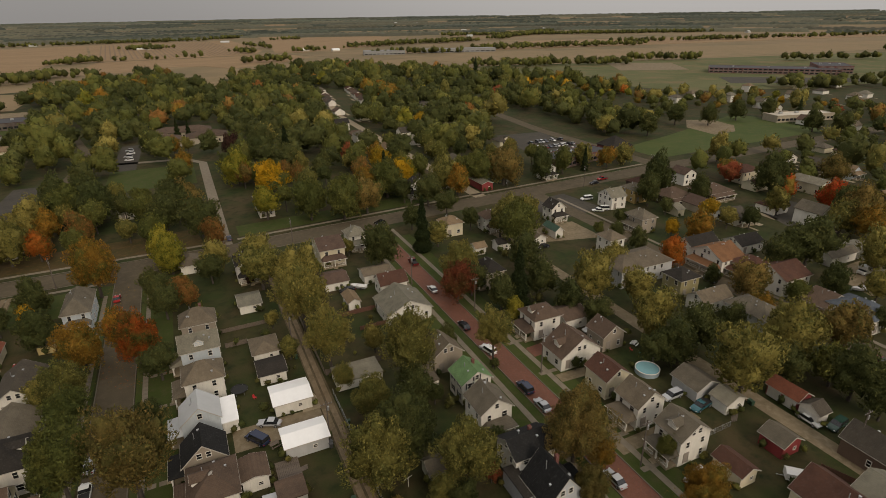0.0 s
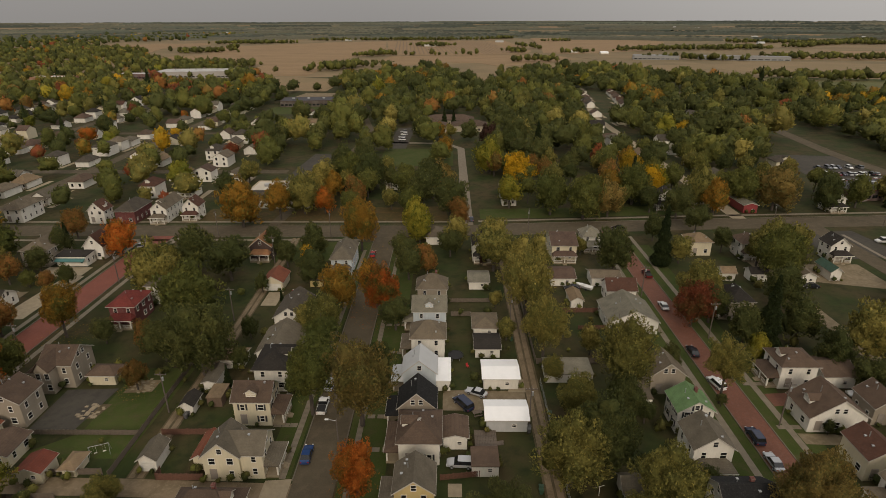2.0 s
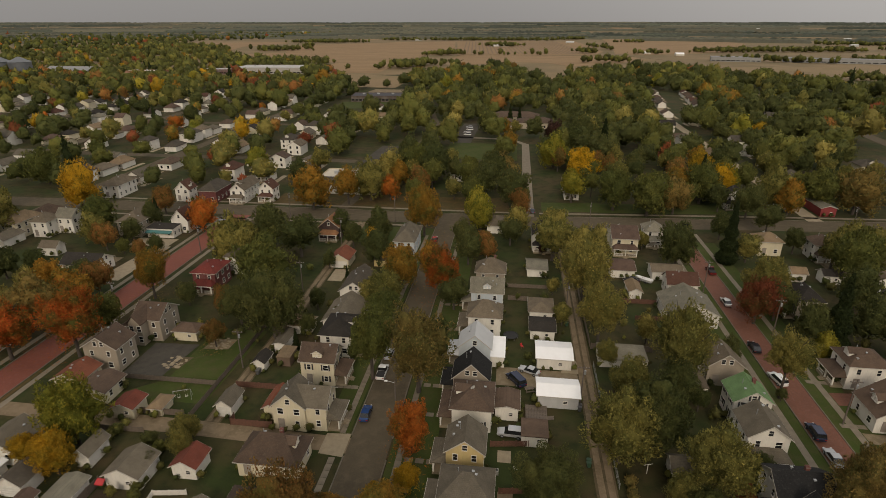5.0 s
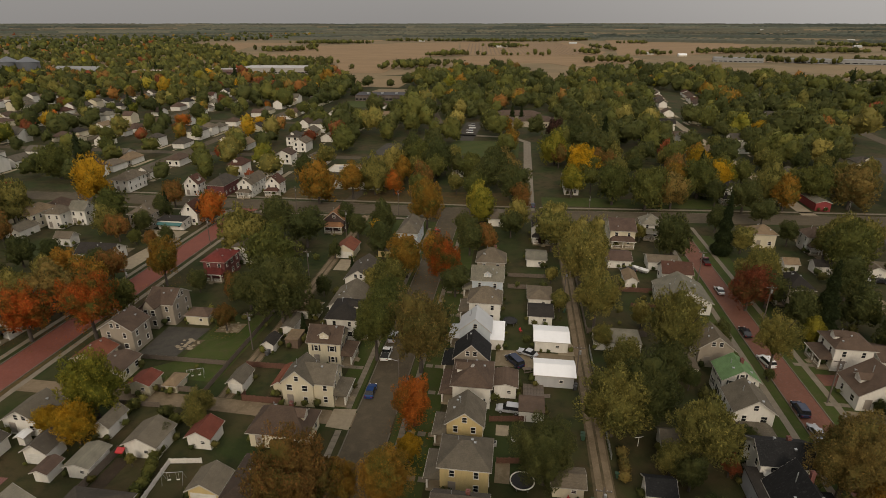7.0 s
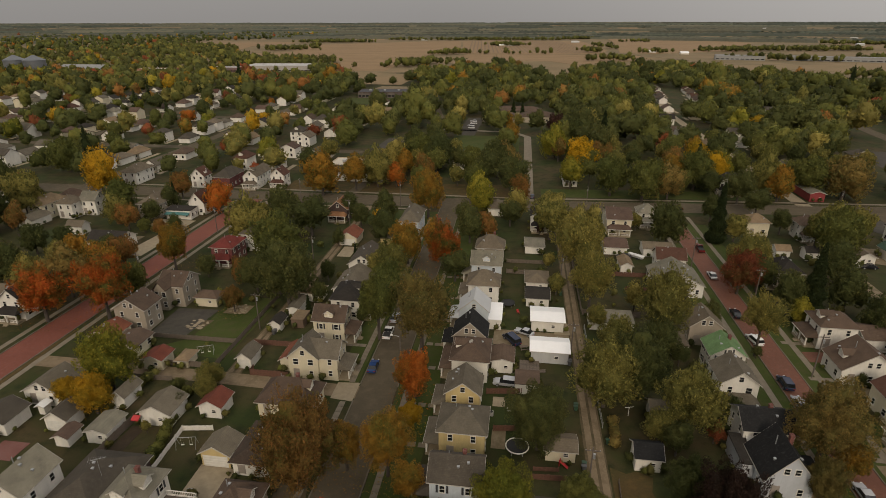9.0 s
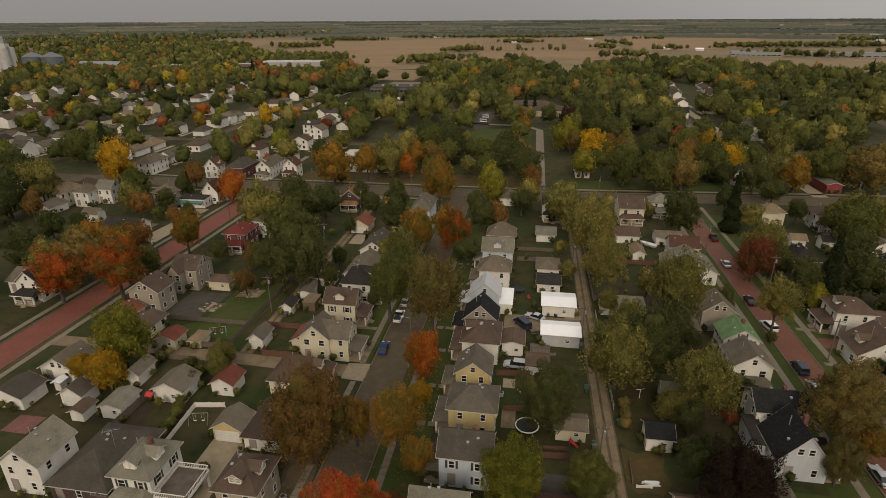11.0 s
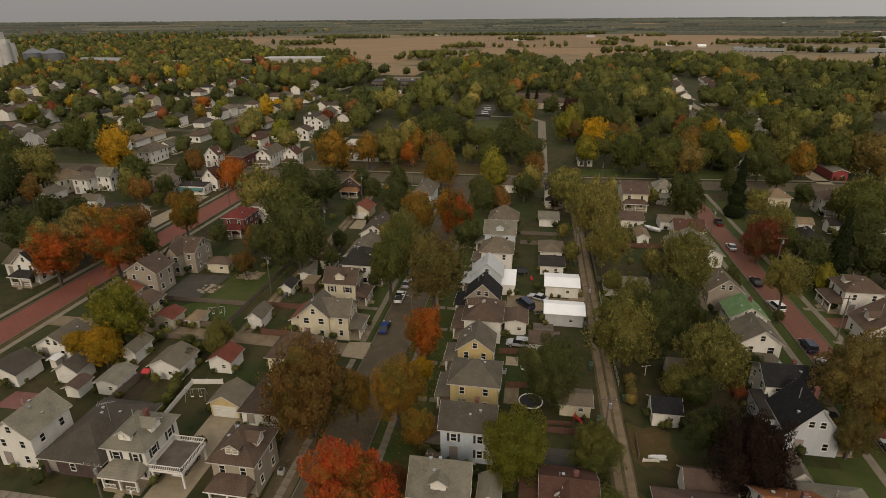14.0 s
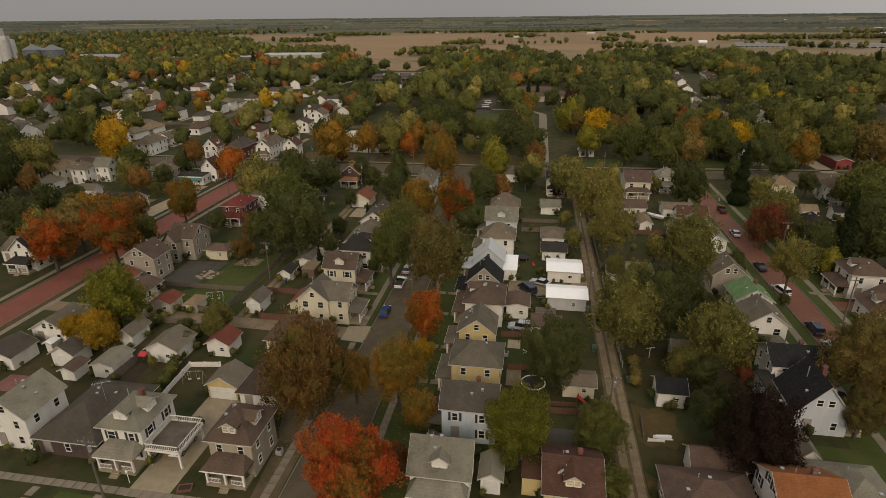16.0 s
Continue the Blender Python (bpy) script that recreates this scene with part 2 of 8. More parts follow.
BRICK_ROAD = bricky("paving", (.225, .062, .036), (.115, .050, .034), 1.6)
BRICK_EAST = bricky("paving_brown", (.195, .072, .040), (.105, .055, .036), 1.6)
WOOD = plain("weathered_wood", (.16, .125, .095), 0.85, 0, 0.6, 2.0)
WOOD_RED = plain("red_brown_wood", (.15, .07, .045), 0.85, 0, 0.6, 2.0)
BIN_STEEL = plain("dull_steel", (.17, .18, .19), 0.5, 0.4, 0.8, 0.2)
POLE = plain("pole_wood", (.13, .105, .085), 0.9, 0, 0.6, 4.0)
RUBBER = plain("tyre_rubber", (.02, .02, .02), 0.8, 0, 0.7, 5)
STEEL = plain("galvanised_steel", (.42, .43, .43), 0.45, 0.6, 0.8, 2)
CHIMNEY = bricky("chimney", (.19, .065, .05), (.2, .17, .15), 1.2)
RED_PLASTIC = plain("red_plastic", (.45, .03, .03), 0.4)
BLUE_WATER = plain("pool_water", (.22, .42, .46), 0.08, 0, 0.9, 1)
POOL_WALL = plain("pool_wall", (.32, .40, .44), 0.5)
PALE_LINE = plain("pale_paint", (.62, .6, .55), 0.7)
TRACK = earth("worn_wheel_track", (0.190, 0.142, 0.090), (0.130, 0.098, 0.058), (0.225, 0.172, 0.112), 0.4, 1.6)
LEAF = dict(
    green=foliage("green", (0.108, 0.120, 0.034), (0.136, 0.134, 0.036), (0.082, 0.094, 0.028)),
    dark=foliage("dark", (.076, .088, .030), (.094, .098, .032), (.056, .067, .024)),
    hazel=foliage("hazel", (0.092, 0.094, 0.032), (0.112, 0.104, 0.034), (0.068, 0.074, 0.026)),
    # the next two have distance haze painted in: leaf colours greyed and blued
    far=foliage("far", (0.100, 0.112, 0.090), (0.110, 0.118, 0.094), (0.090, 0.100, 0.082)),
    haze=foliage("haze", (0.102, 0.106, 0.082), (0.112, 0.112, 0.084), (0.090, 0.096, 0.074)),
    olive=foliage("olive", (0.178, 0.160, 0.046), (0.116, 0.120, 0.036), (0.262, 0.226, 0.068)),
    lime=foliage("lime", (0.178, 0.170, 0.026), (0.112, 0.126, 0.022), (0.250, 0.216, 0.032)),
    yellow=foliage("yellow", (0.380, 0.225, 0.015), (0.230, 0.170, 0.016), (0.440, 0.255, 0.016)),
    gold=foliage("gold", (.36, .215, .020), (.21, .160, .022), (.42, .242, .020)),
    amber=foliage("amber", (0.245, 0.142, 0.026), (0.128, 0.118, 0.028), (0.300, 0.150, 0.026)),
    orange=foliage("orange", (.38, .112, .022), (.17, .118, .026), (.42, .118, .022)),
    orangered=foliage("orangered", (.38, .088, .020), (.088, .088, .022), (.25, .108, .020)),
    red=foliage("red", (.40, .078, .022), (.185, .130, .028), (.44, .066, .024)),
    redbrown=foliage("redbrown", (0.205, 0.060, 0.030), (0.135, 0.078, 0.028), (0.250, 0.068, 0.034)),
    bronze=foliage("bronze", (0.205, 0.118, 0.036), (0.135, 0.112, 0.032), (0.270, 0.120, 0.040)),
    umber=foliage("umber", (0.158, 0.122, 0.040), (0.116, 0.110, 0.036), (0.215, 0.150, 0.050)),
    maroon=foliage("maroon", (0.040, 0.022, 0.017), (0.030, 0.020, 0.015), (0.058, 0.028, 0.021)),
    pine=foliage("pine", (0.030, 0.042, 0.016), (0.038, 0.049, 0.017), (0.021, 0.032, 0.012)),
)


# ---------------------------------------------------------------- builders
def mesh_of(name, verts, faces, material=None):
    me = bpy.data.meshes.new(name)
    me.from_pydata([tuple(v) for v in verts], [], faces)
    me.validate()
    if material:
        me.materials.append(material)
    return me


def part(name, me, parent, label="", loc=(0, 0, 0), rz=0.0):
    """Links a mesh as one part under a thing or under a part."""
    ob = new(name, me)
    ob.parent = parent
    ob.location = loc
    ob.rotation_euler = (0, 0, rz)
    if label:
        ob["label"] = label
    return ob


def thing(name, x, y, z, rz, label, category, group="", kind=""):
    ob = new(name)
    ob.location, ob.rotation_euler = (x, y, z), (0, 0, rz)
    return tagged(ob, label, category, group, kind)


class Solid:
    """Gathers boxes, prisms and tubes into one mesh."""

    def __init__(self):
        self.v, self.f = [], []

    def add(self, verts, faces):
        n = len(self.v)
        self.v += [tuple(p) for p in verts]
        self.f += [tuple(i + n for i in q) for q in faces]
        return self

    def box(self, x0, x1, y0, y1, z0, z1):
        return self.add([(x0, y0, z0), (x1, y0, z0), (x1, y1, z0), (x0, y1, z0), (x0, y0, z1), (x1, y0, z1), (x1, y1, z1), (x0, y1, z1)],
                        [(0, 3, 2, 1), (4, 5, 6, 7), (0, 1, 5, 4), (1, 2, 6, 5), (2, 3, 7, 6), (3, 0, 4, 7)])

    def tube(self, p, q, r0, r1, n=8):
        p, q = Vector(p), Vector(q)
        d = (q - p).normalized()
        a = d.orthogonal().normalized()
        b = d.cross(a)
        ring = [(math.cos(2 * math.pi * i / n), math.sin(2 * math.pi * i / n)) for i in range(n)]
        vs = [p + (a * c + b * s) * r0 for c, s in ring] + [q + (a * c + b * s) * r1 for c, s in ring]
        fs = [(i, (i + 1) % n, n + (i + 1) % n, n + i) for i in range(n)] + [tuple(range(n))[::-1], tuple(range(n, 2 * n))]
        return self.add(vs, fs)

    def turned(self, swap):
        if swap:
            self.v = [(-y, x, z) for x, y, z in self.v]
        return self

    def mesh(self, name, material):
        return mesh_of(name, self.v, self.f, material)


SHARED = {}


def window_meshes(w, h):
    key = (round(w, 1), round(h, 1))
    if key not in SHARED:
        s = Solid()
        b = 0.085
        s.box(-w / 2 - b, -w / 2, -0.07, 0.02, -h / 2 - b, h / 2 + b)
        s.box(w / 2, w / 2 + b, -0.07, 0.02, -h / 2 - b, h / 2 + b)
        s.box(-w / 2, w / 2, -0.07, 0.02, h / 2, h / 2 + b)
        s.box(-w / 2 - 0.05, w / 2 + 0.05, -0.13, 0.02, -h / 2 - b, -h / 2)
        s.box(-w / 2, w / 2, -0.05, 0.02, -0.03, 0.03)
        g = Solid().box(-w / 2, w / 2, -0.025, 0.01, -h / 2, h / 2)
        SHARED[key] = (s.mesh("window_frame", TRIM), g.mesh("pane", GLASS))
    return SHARED[key]


def window(root, x, y, z, rz, w=0.9, h=1.35, far=False):
    if far:
        if "far" not in SHARED:
            SHARED["far"] = Solid().box(-.5, .5, -.04, .02, -.7, .7).mesh("window", GLASS)
        part("window", SHARED["far"], root, "", (x, y, z), rz)
        return
    fr, gl = window_meshes(w, h)
    o = part("window", fr, root, "", (x, y, z), rz)
    part("pane", gl, o)


def door(root, x, y, rz, z=0.45, material=None):
    if "door" not in SHARED:
        s = Solid().box(-0.48, 0.48, -0.06, 0.02, 0, 2.05)
        s.box(-0.6, -0.48, -0.09, 0.02, 0, 2.17).box(0.48, 0.6, -0.09, 0.02, 0, 2.17).box(-0.48, 0.48, -0.09, 0.02, 2.05, 2.17)
        SHARED["door"] = s.mesh("door", plain("door_paint", (.30, .26, .22), 0.5))
    part("door", SHARED["door"], root, "", (x, y, z), rz)


def slope_solid(hw, hd, he, hr, t):
    """Two roof slabs over a ridge that runs along y."""
    v = []
    for y in (-hd, hd):
        v += [(-hw, y, he), (0, y, hr), (hw, y, he), (hw, y, he - t), (0, y, hr - t), (-hw, y, he - t)]
    f = [(0, 1, 7, 6), (1, 2, 8, 7), (2, 3, 9, 8), (3, 4, 10, 9), (4, 5, 11, 10), (5, 0, 6, 11),
         (0, 5, 4, 1), (1, 4, 3, 2), (6, 7, 10, 11), (7, 8, 9, 10)]
    return Solid().add(v, f)


def hip_solid(hw, hd, he, hr, t):
    if hd >= hw:
        r = max(hd - hw * 0.95, 0.25)
        rp = [(0, -r, hr), (0, r, hr)]
        f = [(0, 1, 8), (1, 2, 9, 8), (2, 3, 9), (3, 0, 8, 9)]
    else:
        r = max(hw - hd * 0.95, 0.25)
        rp = [(-r, 0, hr), (r, 0, hr)]
        f = [(0, 1, 9, 8), (1, 2, 9), (2, 3, 8, 9), (3, 0, 8)]
    c = [(-hw, -hd), (hw, -hd), (hw, hd), (-hw, hd)]
    v = [(*p, he) for p in c] + [(*p, he - t) for p in c] + rp
    f += [(4, 5, 1, 0), (5, 6, 2, 1), (6, 7, 3, 2), (7, 4, 0, 3), (7, 6, 5, 4)]
    return Solid().add(v, f)


def gable_wall(hw, hd, zw, za):
    v = []
    for y in (-hd, hd):
        v += [(-hw, y, 0), (hw, y, 0), (hw, y, zw), (0, y, za), (-hw, y, zw)]
    return Solid().add(v, [(0, 1, 2, 3, 4), (9, 8, 7, 6, 5), (1, 6, 7, 2), (5, 0, 4, 9), (2, 7, 8, 3), (3, 8, 9, 4), (0, 5, 6, 1)])


def rakes(hw, hd, he, hr, t, gable):
    """White boards along the eaves and, on a gable, up the rakes: one solid each."""
    e, out = 0.035, []
    out.append(("eave_board", Solid().box(-hw - e, -hw + 0.01, -hd - e, hd + e, he - t - 0.02, he - 0.04)))
    out.append(("eave_board", Solid().box(hw - 0.01, hw + e, -hd - e, hd + e, he - t - 0.02, he - 0.04)))
    for y in (-hd, hd):
        y0, y1 = (y - e, y + 0.01) if y < 0 else (y - 0.01, y + e)
        if gable:
            for sx in (-1, 1):
                a = [(sx * hw, he), (0, hr), (0, hr - t - 0.06), (sx * hw, he - t - 0.03)]
                v = [(p, y0, q - 0.015) for p, q in a] + [(p, y1, q - 0.015) for p, q in a]
                out.append(("rake_board", Solid().add(v, [(0, 1, 2, 3), (7, 6, 5, 4), (0, 4, 5, 1), (1, 5, 6, 2), (2, 6, 7, 3), (3, 7, 4, 0)])))
        else:
            out.append(("eave_board", Solid().box(-hw, hw, y0, y1, he - t - 0.02, he - 0.04)))
    return out


def add_chimney(root, x, y, z0, z1, w=0.6):
    s = Solid().box(x - w / 2, x + w / 2, y - w / 2, y + w / 2, z0, z1)
    s.box(x - w / 2 - 0.06, x + w / 2 + 0.06, y - w / 2 - 0.06, y + w / 2 + 0.06, z1 - 0.22, z1 - 0.08)
    s.box(x - w * 0.2, x + w * 0.2, y - w * 0.2, y + w * 0.2, z1, z1 + 0.18)
    part("chimney", s.mesh("chimney", CHIMNEY), root, "red brick chimney")


SIDE = {"S": 0.0, "E": math.pi / 2, "N": math.pi, "W": -math.pi / 2}


def add_dormer(root, side, reach, base, rise, wm, rm, w=2.4, along=0.0):
    """A gabled dormer on the slope of one side; reach: how far out its face stands, base: its foot, rise: the slope there."""
    rz = SIDE[side]
    zt = base + 1.1
    deep = min(1.1 / max(rise, 0.25) + 0.6, reach - 0.1)
    wall = gable_wall(w / 2, deep / 2, zt, zt + w * 0.32)
    wall.v = [(x + along, y + deep / 2 - reach, max(z, base - 0.4)) for x, y, z in wall.v]
    d = part("dormer", wall.mesh("dormer", wm), root, "", (0, 0, 0), rz)
    roof = slope_solid(w / 2 + 0.28, deep / 2 + 0.3, zt - 0.05, zt + w * 0.32 + 0.16, 0.1)
    roof.v = [(x + along, y + deep / 2 - reach, z) for x, y, z in roof.v]
    part("dormer_roof", roof.mesh("dormer_roof", rm), d)
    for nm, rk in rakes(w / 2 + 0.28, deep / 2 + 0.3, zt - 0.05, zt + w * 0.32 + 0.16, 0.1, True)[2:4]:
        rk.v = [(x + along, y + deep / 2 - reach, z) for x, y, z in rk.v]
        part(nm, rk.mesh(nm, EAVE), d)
    for k in ((-0.45, 0.45) if w > 1.9 else (0,)):
        fr, gl = window_meshes(0.65, 0.75)
        o = part("window", fr, d, "", (along + k, -reach, base + 0.6), 0)


def add_porch(root, side, half, face, wm, rm, deep=2.3, roof_z=2.75, far=False):
    """A roofed porch with floor, posts, rail and steps along one side of the house."""
    rz = SIDE[side]
    y1, y0 = -face, -face - deep
    w = half
    fl = Solid().box(-w, w, y0, y1 + 0.02, 0.0, 0.45)
    part("porch_floor", fl.mesh("porch_floor", CONCRETE), root, "", (0, 0, 0), rz)
    zt, zb = roof_z + 0.95, roof_z
    a = 0.3
    v = [(-w - a, y0 - a, zb), (w + a, y0 - a, zb), (w + a, y1, zb), (-w - a, y1, zb), (-w + 0.8, y1, zt), (w - 0.8, y1, zt),
         (-w - a, y0 - a, zb - .16), (w + a, y0 - a, zb - .16), (w + a, y1, zb - .16), (-w - a, y1, zb - .16)]
    r = Solid().add(v, [(0, 1, 5, 4), (1, 2, 5), (3, 0, 4), (2, 3, 4, 5), (6, 7, 1, 0), (7, 8, 2, 1), (8, 9, 3, 2), (9, 6, 0, 3), (9, 8, 7, 6)])
    part("porch_roof", r.mesh("porch_roof", rm), root, "", (0, 0, 0), rz)
    tr = Solid().box(-w - a - .03, w + a + .03, y0 - a - .04, y0 - a + .005, zb - .2, zb - .02)
    part("porch_trim", tr.mesh("porch_trim", TRIM), root, "", (0, 0, 0), rz)
    n = 3 if w > 2.4 else 2
    post = Solid().box(-0.13, 0.13, -0.13, 0.13, 0.45, zb - 0.16).mesh("post", TRIM)
    for i in range(n):
        px = -w + 0.2 + (2 * w - 0.4) * i / (n - 1)
        c = part("porch_post", post, root, "", (0, 0, 0), 0)
        rot = Matrix.Rotation(rz, 3, "Z") @ Vector((px, y0 + 0.2, 0))
        c.location, c.rotation_euler = rot, (0, 0, rz)
    if far:
        return
    for sx in (-1, 1):
        rl = Solid()
        x0, x1 = sorted((sx * 0.7, sx * (w - .2)))
        rl.box(x0, x1, y0 + .16, y0 + .24, 1.15, 1.25).box(x0, x1, y0 + .18, y0 + .22, .5, .6)
        for i in range(9):
            bx = x0 + (x1 - x0) * (i + .5) / 9
            rl.box(bx - .02, bx + .02, y0 + .18, y0 + .22, .6, 1.15)
        tagged(part("porch_rail", rl.mesh("porch_rail", TRIM), root, "", (0, 0, 0), rz), kind="stuff")
    st = Solid()
    for k in range(3):
        st.box(-0.6, 0.6, y0 - 0.3 * (k + 1), y0 - 0.3 * k, 0, 0.45 - 0.15 * (k + 0.4))
    part("porch_steps", st.mesh("porch_steps", CONCRETE), root, "", (0, 0, 0), rz)


OCC = []  # plan rectangles of what stands on the ground
SHAPE = {"ns": "gable", "ew": "gable", "hip": "hip", "flat": "flat"}
SAY = {"lightgrey": "light grey", "darkgrey": "dark grey", "darkbrown": "dark brown", "tangrey": "grey-brown", "rustbrown": "red-brown", "rustlight": "pale rust-coloured",
       "greendark": "dark green", "orangebrown": "orange-brown", "pinkbrown": "pinkish brown", "bluegrey": "blue-grey", "metal": "pale metal", "whitemetal": "white metal",
       "rust": "rust-red", "greybeige": "grey-beige", "lightblue": "pale blue", "paleblue": "blue-white", "redpaint": "red-painted", "brickdark": "dark brick",
       "brick": "red brick", "gold": "ochre"}


def say(n):
    return SAY.get(n, n)


VENT = Solid().box(-.14, .14, -.14, .14, -.25, .16).box(-.2, .2, -.2, .2, .16, .21).mesh("roof_vent", STEEL)
SHUT = Solid().box(-.16, .16, -.06, .01, -.68, .68).mesh("shutter", plain("dark_shutter", (.03, .032, .034), .6))


def house(x0, x1, y0, y1, he, hr, kind, roof, wall, extra="", rz=0.0, far=False, category="house"):
    """A house under one roof, from its eaves' outline on the plan, its eaves' and its ridge's height."""
    rnd = random.Random(int(abs(x0 * 31 + y0 * 17) * 10))
    hw, hd = (x1 - x0) / 2, (y1 - y0) / 2
    storeys = "two-storey" if he > 4.1 else "one-storey"
    what = "garage" if category == "garage" else ("house" if category == "house" else category)
    label = f"{storeys + ' ' if what == 'house' else ''}{say(wall)} {what} with a {say(roof)} {SHAPE[kind]} roof"
    OCC.append((x0, x1, y0, y1))
    root = thing(what.replace(" ", "_"), (x0 + x1) / 2, (y0 + y1) / 2, 0, rz, label, category)
    wm, rm = wall_mat(wall), roof_mat(roof)
    t, o = 0.16, 0.38
    if kind in ("ns", "ew"):
        a, b = (hw, hd) if kind == "ns" else (hd, hw)
        sl = (hr - he) / a
        body = gable_wall(a - o, b - o, he - t + o * sl - 0.01, hr - t - 0.02).turned(kind == "ew")
        top = slope_solid(a, b, he, hr, t).turned(kind == "ew")
        edge = [(nm, k.turned(kind == "ew")) for nm, k in rakes(a, b, he, hr, t, True)]
        face_z = he - t + o * sl - 0.01
    elif kind == "hip":
        o = min(o + 0.1, hw * 0.3)
        body = Solid().box(-hw + o, hw - o, -hd + o, hd - o, 0, he - t + 0.005)
        top = hip_solid(hw, hd, he, hr, t)
        edge = rakes(hw, hd, he, hr, t, False)
        face_z, sl = he - t, (hr - he) / min(hw, hd)
    else:
        o = 0.15
        body = Solid().box(-hw + o, hw - o, -hd + o, hd - o, 0, he - t + 0.005)
        top = Solid().add([(-hw, -hd, he), (hw, -hd, he), (hw, hd, hr), (-hw, hd, hr), (-hw, -hd, he - t), (hw, -hd, he - t), (hw, hd, hr - t), (-hw, hd, hr - t)],
                          [(0, 1, 2, 3), (7, 6, 5, 4), (4, 5, 1, 0), (5, 6, 2, 1), (6, 7, 3, 2), (7, 4, 0, 3)])
        edge, face_z, sl = None, he - t, 0
    part("wall", body.mesh("wall", wm), root)
    part("roof", top.mesh("roof", rm), root)
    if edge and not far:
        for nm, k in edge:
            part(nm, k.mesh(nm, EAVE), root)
    iw, id_ = hw - o, hd - o
    # windows, storey by storey, on the sides that are seen
    sides = {"S"} | ({"E"} if (x0 + x1) / 2 < 24 else {"W"})
    if what == "garage":
        door_side = next((c for c in "SEW" if "d" + c in extra), None)
        if door_side:
            span, out = (iw, id_) if door_side == "S" else (id_, iw)
            n = 2 if "two" in extra else 1
            dw = min(4.6 if n == 1 else 2.6, (2 * span - 0.8) / n)
            for k in range(n):
                s = Solid().box(-dw / 2 - .1, dw / 2 + .1, -0.03, 0.02, 0, min(2.15, face_z - .2))
                for j in range(4):
                    s.box(-dw / 2, dw / 2, -0.07, -0.03, 0.04 + j * 0.5, 0.5 + j * 0.5 - 0.02 if face_z > 2.3 else 0.45 + j * 0.45)
                off = 0 if n == 1 else (-span / 2, span / 2)[k]
                c = part("garage_door", s.mesh("garage_door", plain("garage_door_paint", (.66, .64, .58), 0.5)), root)
                c.location, c.rotation_euler = Matrix.Rotation(SIDE[door_side], 3, "Z") @ Vector((off, -out, 0)), (0, 0, SIDE[door_side])
        if door_side != "S" and face_z > 2.1 and iw > 1.8:
            window(root, iw * 0.35, -id_, 1.45, 0, 0.7, 0.6)
        return root
    levels = [1.65] if face_z < 4.1 else [1.65, 4.25]
    shutters = wall in ("white", "lightblue", "cream") and -50 < x0 < 70 and y0 < 160 and rnd.random() < .45
    for c in sides:
        span, out, rzc = (iw, id_, SIDE[c]) if c == "S" else (id_, iw, SIDE[c])
        if far and c != "S" and math.hypot(x0, y0) > 270:
            continue
        n = max(2, int(2 * span / (2.7 if not far else 3.8)))
        for li, z in enumerate(levels):
            if z > face_z - 0.75:
                continue
            skip = rnd.randrange(n) if n > 2 else -1
            for i in range(n):
                if i == skip and (far or rnd.random() < .5):
                    continue
                u = -span + 2 * span * (i + 0.5) / n
                if li == 0 and c == "S" and i == 0 and not far and "porchS" not in extra:
                    door(root, u, -out, 0)
                    continue
                p = Matrix.Rotation(rzc, 3, "Z") @ Vector((u, -out, z))
                window(root, p.x, p.y, p.z, rzc, 0.72 + 0.3 * (rnd.random() < .2), 1.2, far)
        gable_here = (kind == "ns" and c == "S") or (kind == "ew" and c != "S")
        if gable_here and hr - he > 1.9 and not far:
            zg = face_z + (hr - face_z) * 0.33
            for u in ((-0.75, 0.75) if span > 3.4 else (0,)):
                p = Matrix.Rotation(rzc, 3, "Z") @ Vector((u, -out, zg))
                window(root, p.x, p.y, p.z, rzc, 0.75, 1.0)
    for token in extra.split():
        c = token[-1]
        if token.startswith("dorm"):
            reach = (hd if c == "S" else hw) * 0.74
            wide = (hd if c == "S" else hw)
            add_dormer(root, c, reach, he + (wide - reach) * sl - 0.1, sl, wm, rm, 1.95)
        elif token.startswith("porch"):
            add_porch(root, c, (iw if c == "S" else id_) * 0.92, id_ if c == "S" else iw, wm, rm, far=far)
        elif token == "chim":
            add_chimney(root, hw * 0.25, hd * 0.2, he - .5, hr + 0.35, .55)
        elif token == "awn":
            for k in range(4):
                u = -iw * .75 + iw * 1.5 * k / 3
                s = Solid().add([(u - .6, -id_, 4.1), (u + .6, -id_, 4.1), (u + .6, -id_ - .7, 3.6), (u - .6, -id_ - .7, 3.6), (u - .6, -id_, 4.02), (u + .6, -id_, 4.02), (u + .6, -id_ - .7, 3.5), (u - .6, -id_ - .7, 3.5)],
                                [(0, 1, 2, 3), (7, 6, 5, 4), (0, 3, 7, 4), (1, 5, 6, 2), (3, 2, 6, 7), (0, 4, 5, 1)])
                part("awning", s.mesh("awning", TRIM), root)
        elif token == "crossS":
            w2 = hw * 0.5
            s = gable_wall(w2 - .3, 1.2, face_z, hr - .5)
            s.v = [(x - hw * .35, y - hd - .7, z) for x, y, z in s.v]
            part("wing_wall", s.mesh("wing_wall", wm), root)
            s = slope_solid(w2, hd * .5 + 1.2, he, hr - .3, t)
            s.v = [(x - hw * .35, y - hd * .55 - 1.1, z + 0.02) for x, y, z in s.v]
            part("wing_roof", s.mesh("wing_roof", rm), root)
            window(root, -hw * .35 - .9, -hd - 1.9, 4.3, 0)
            window(root, -hw * .35 + .9, -hd - 1.9, 4.3, 0)
            window(root, -hw * .35 + .9, -hd - 1.9, 1.65, 0)
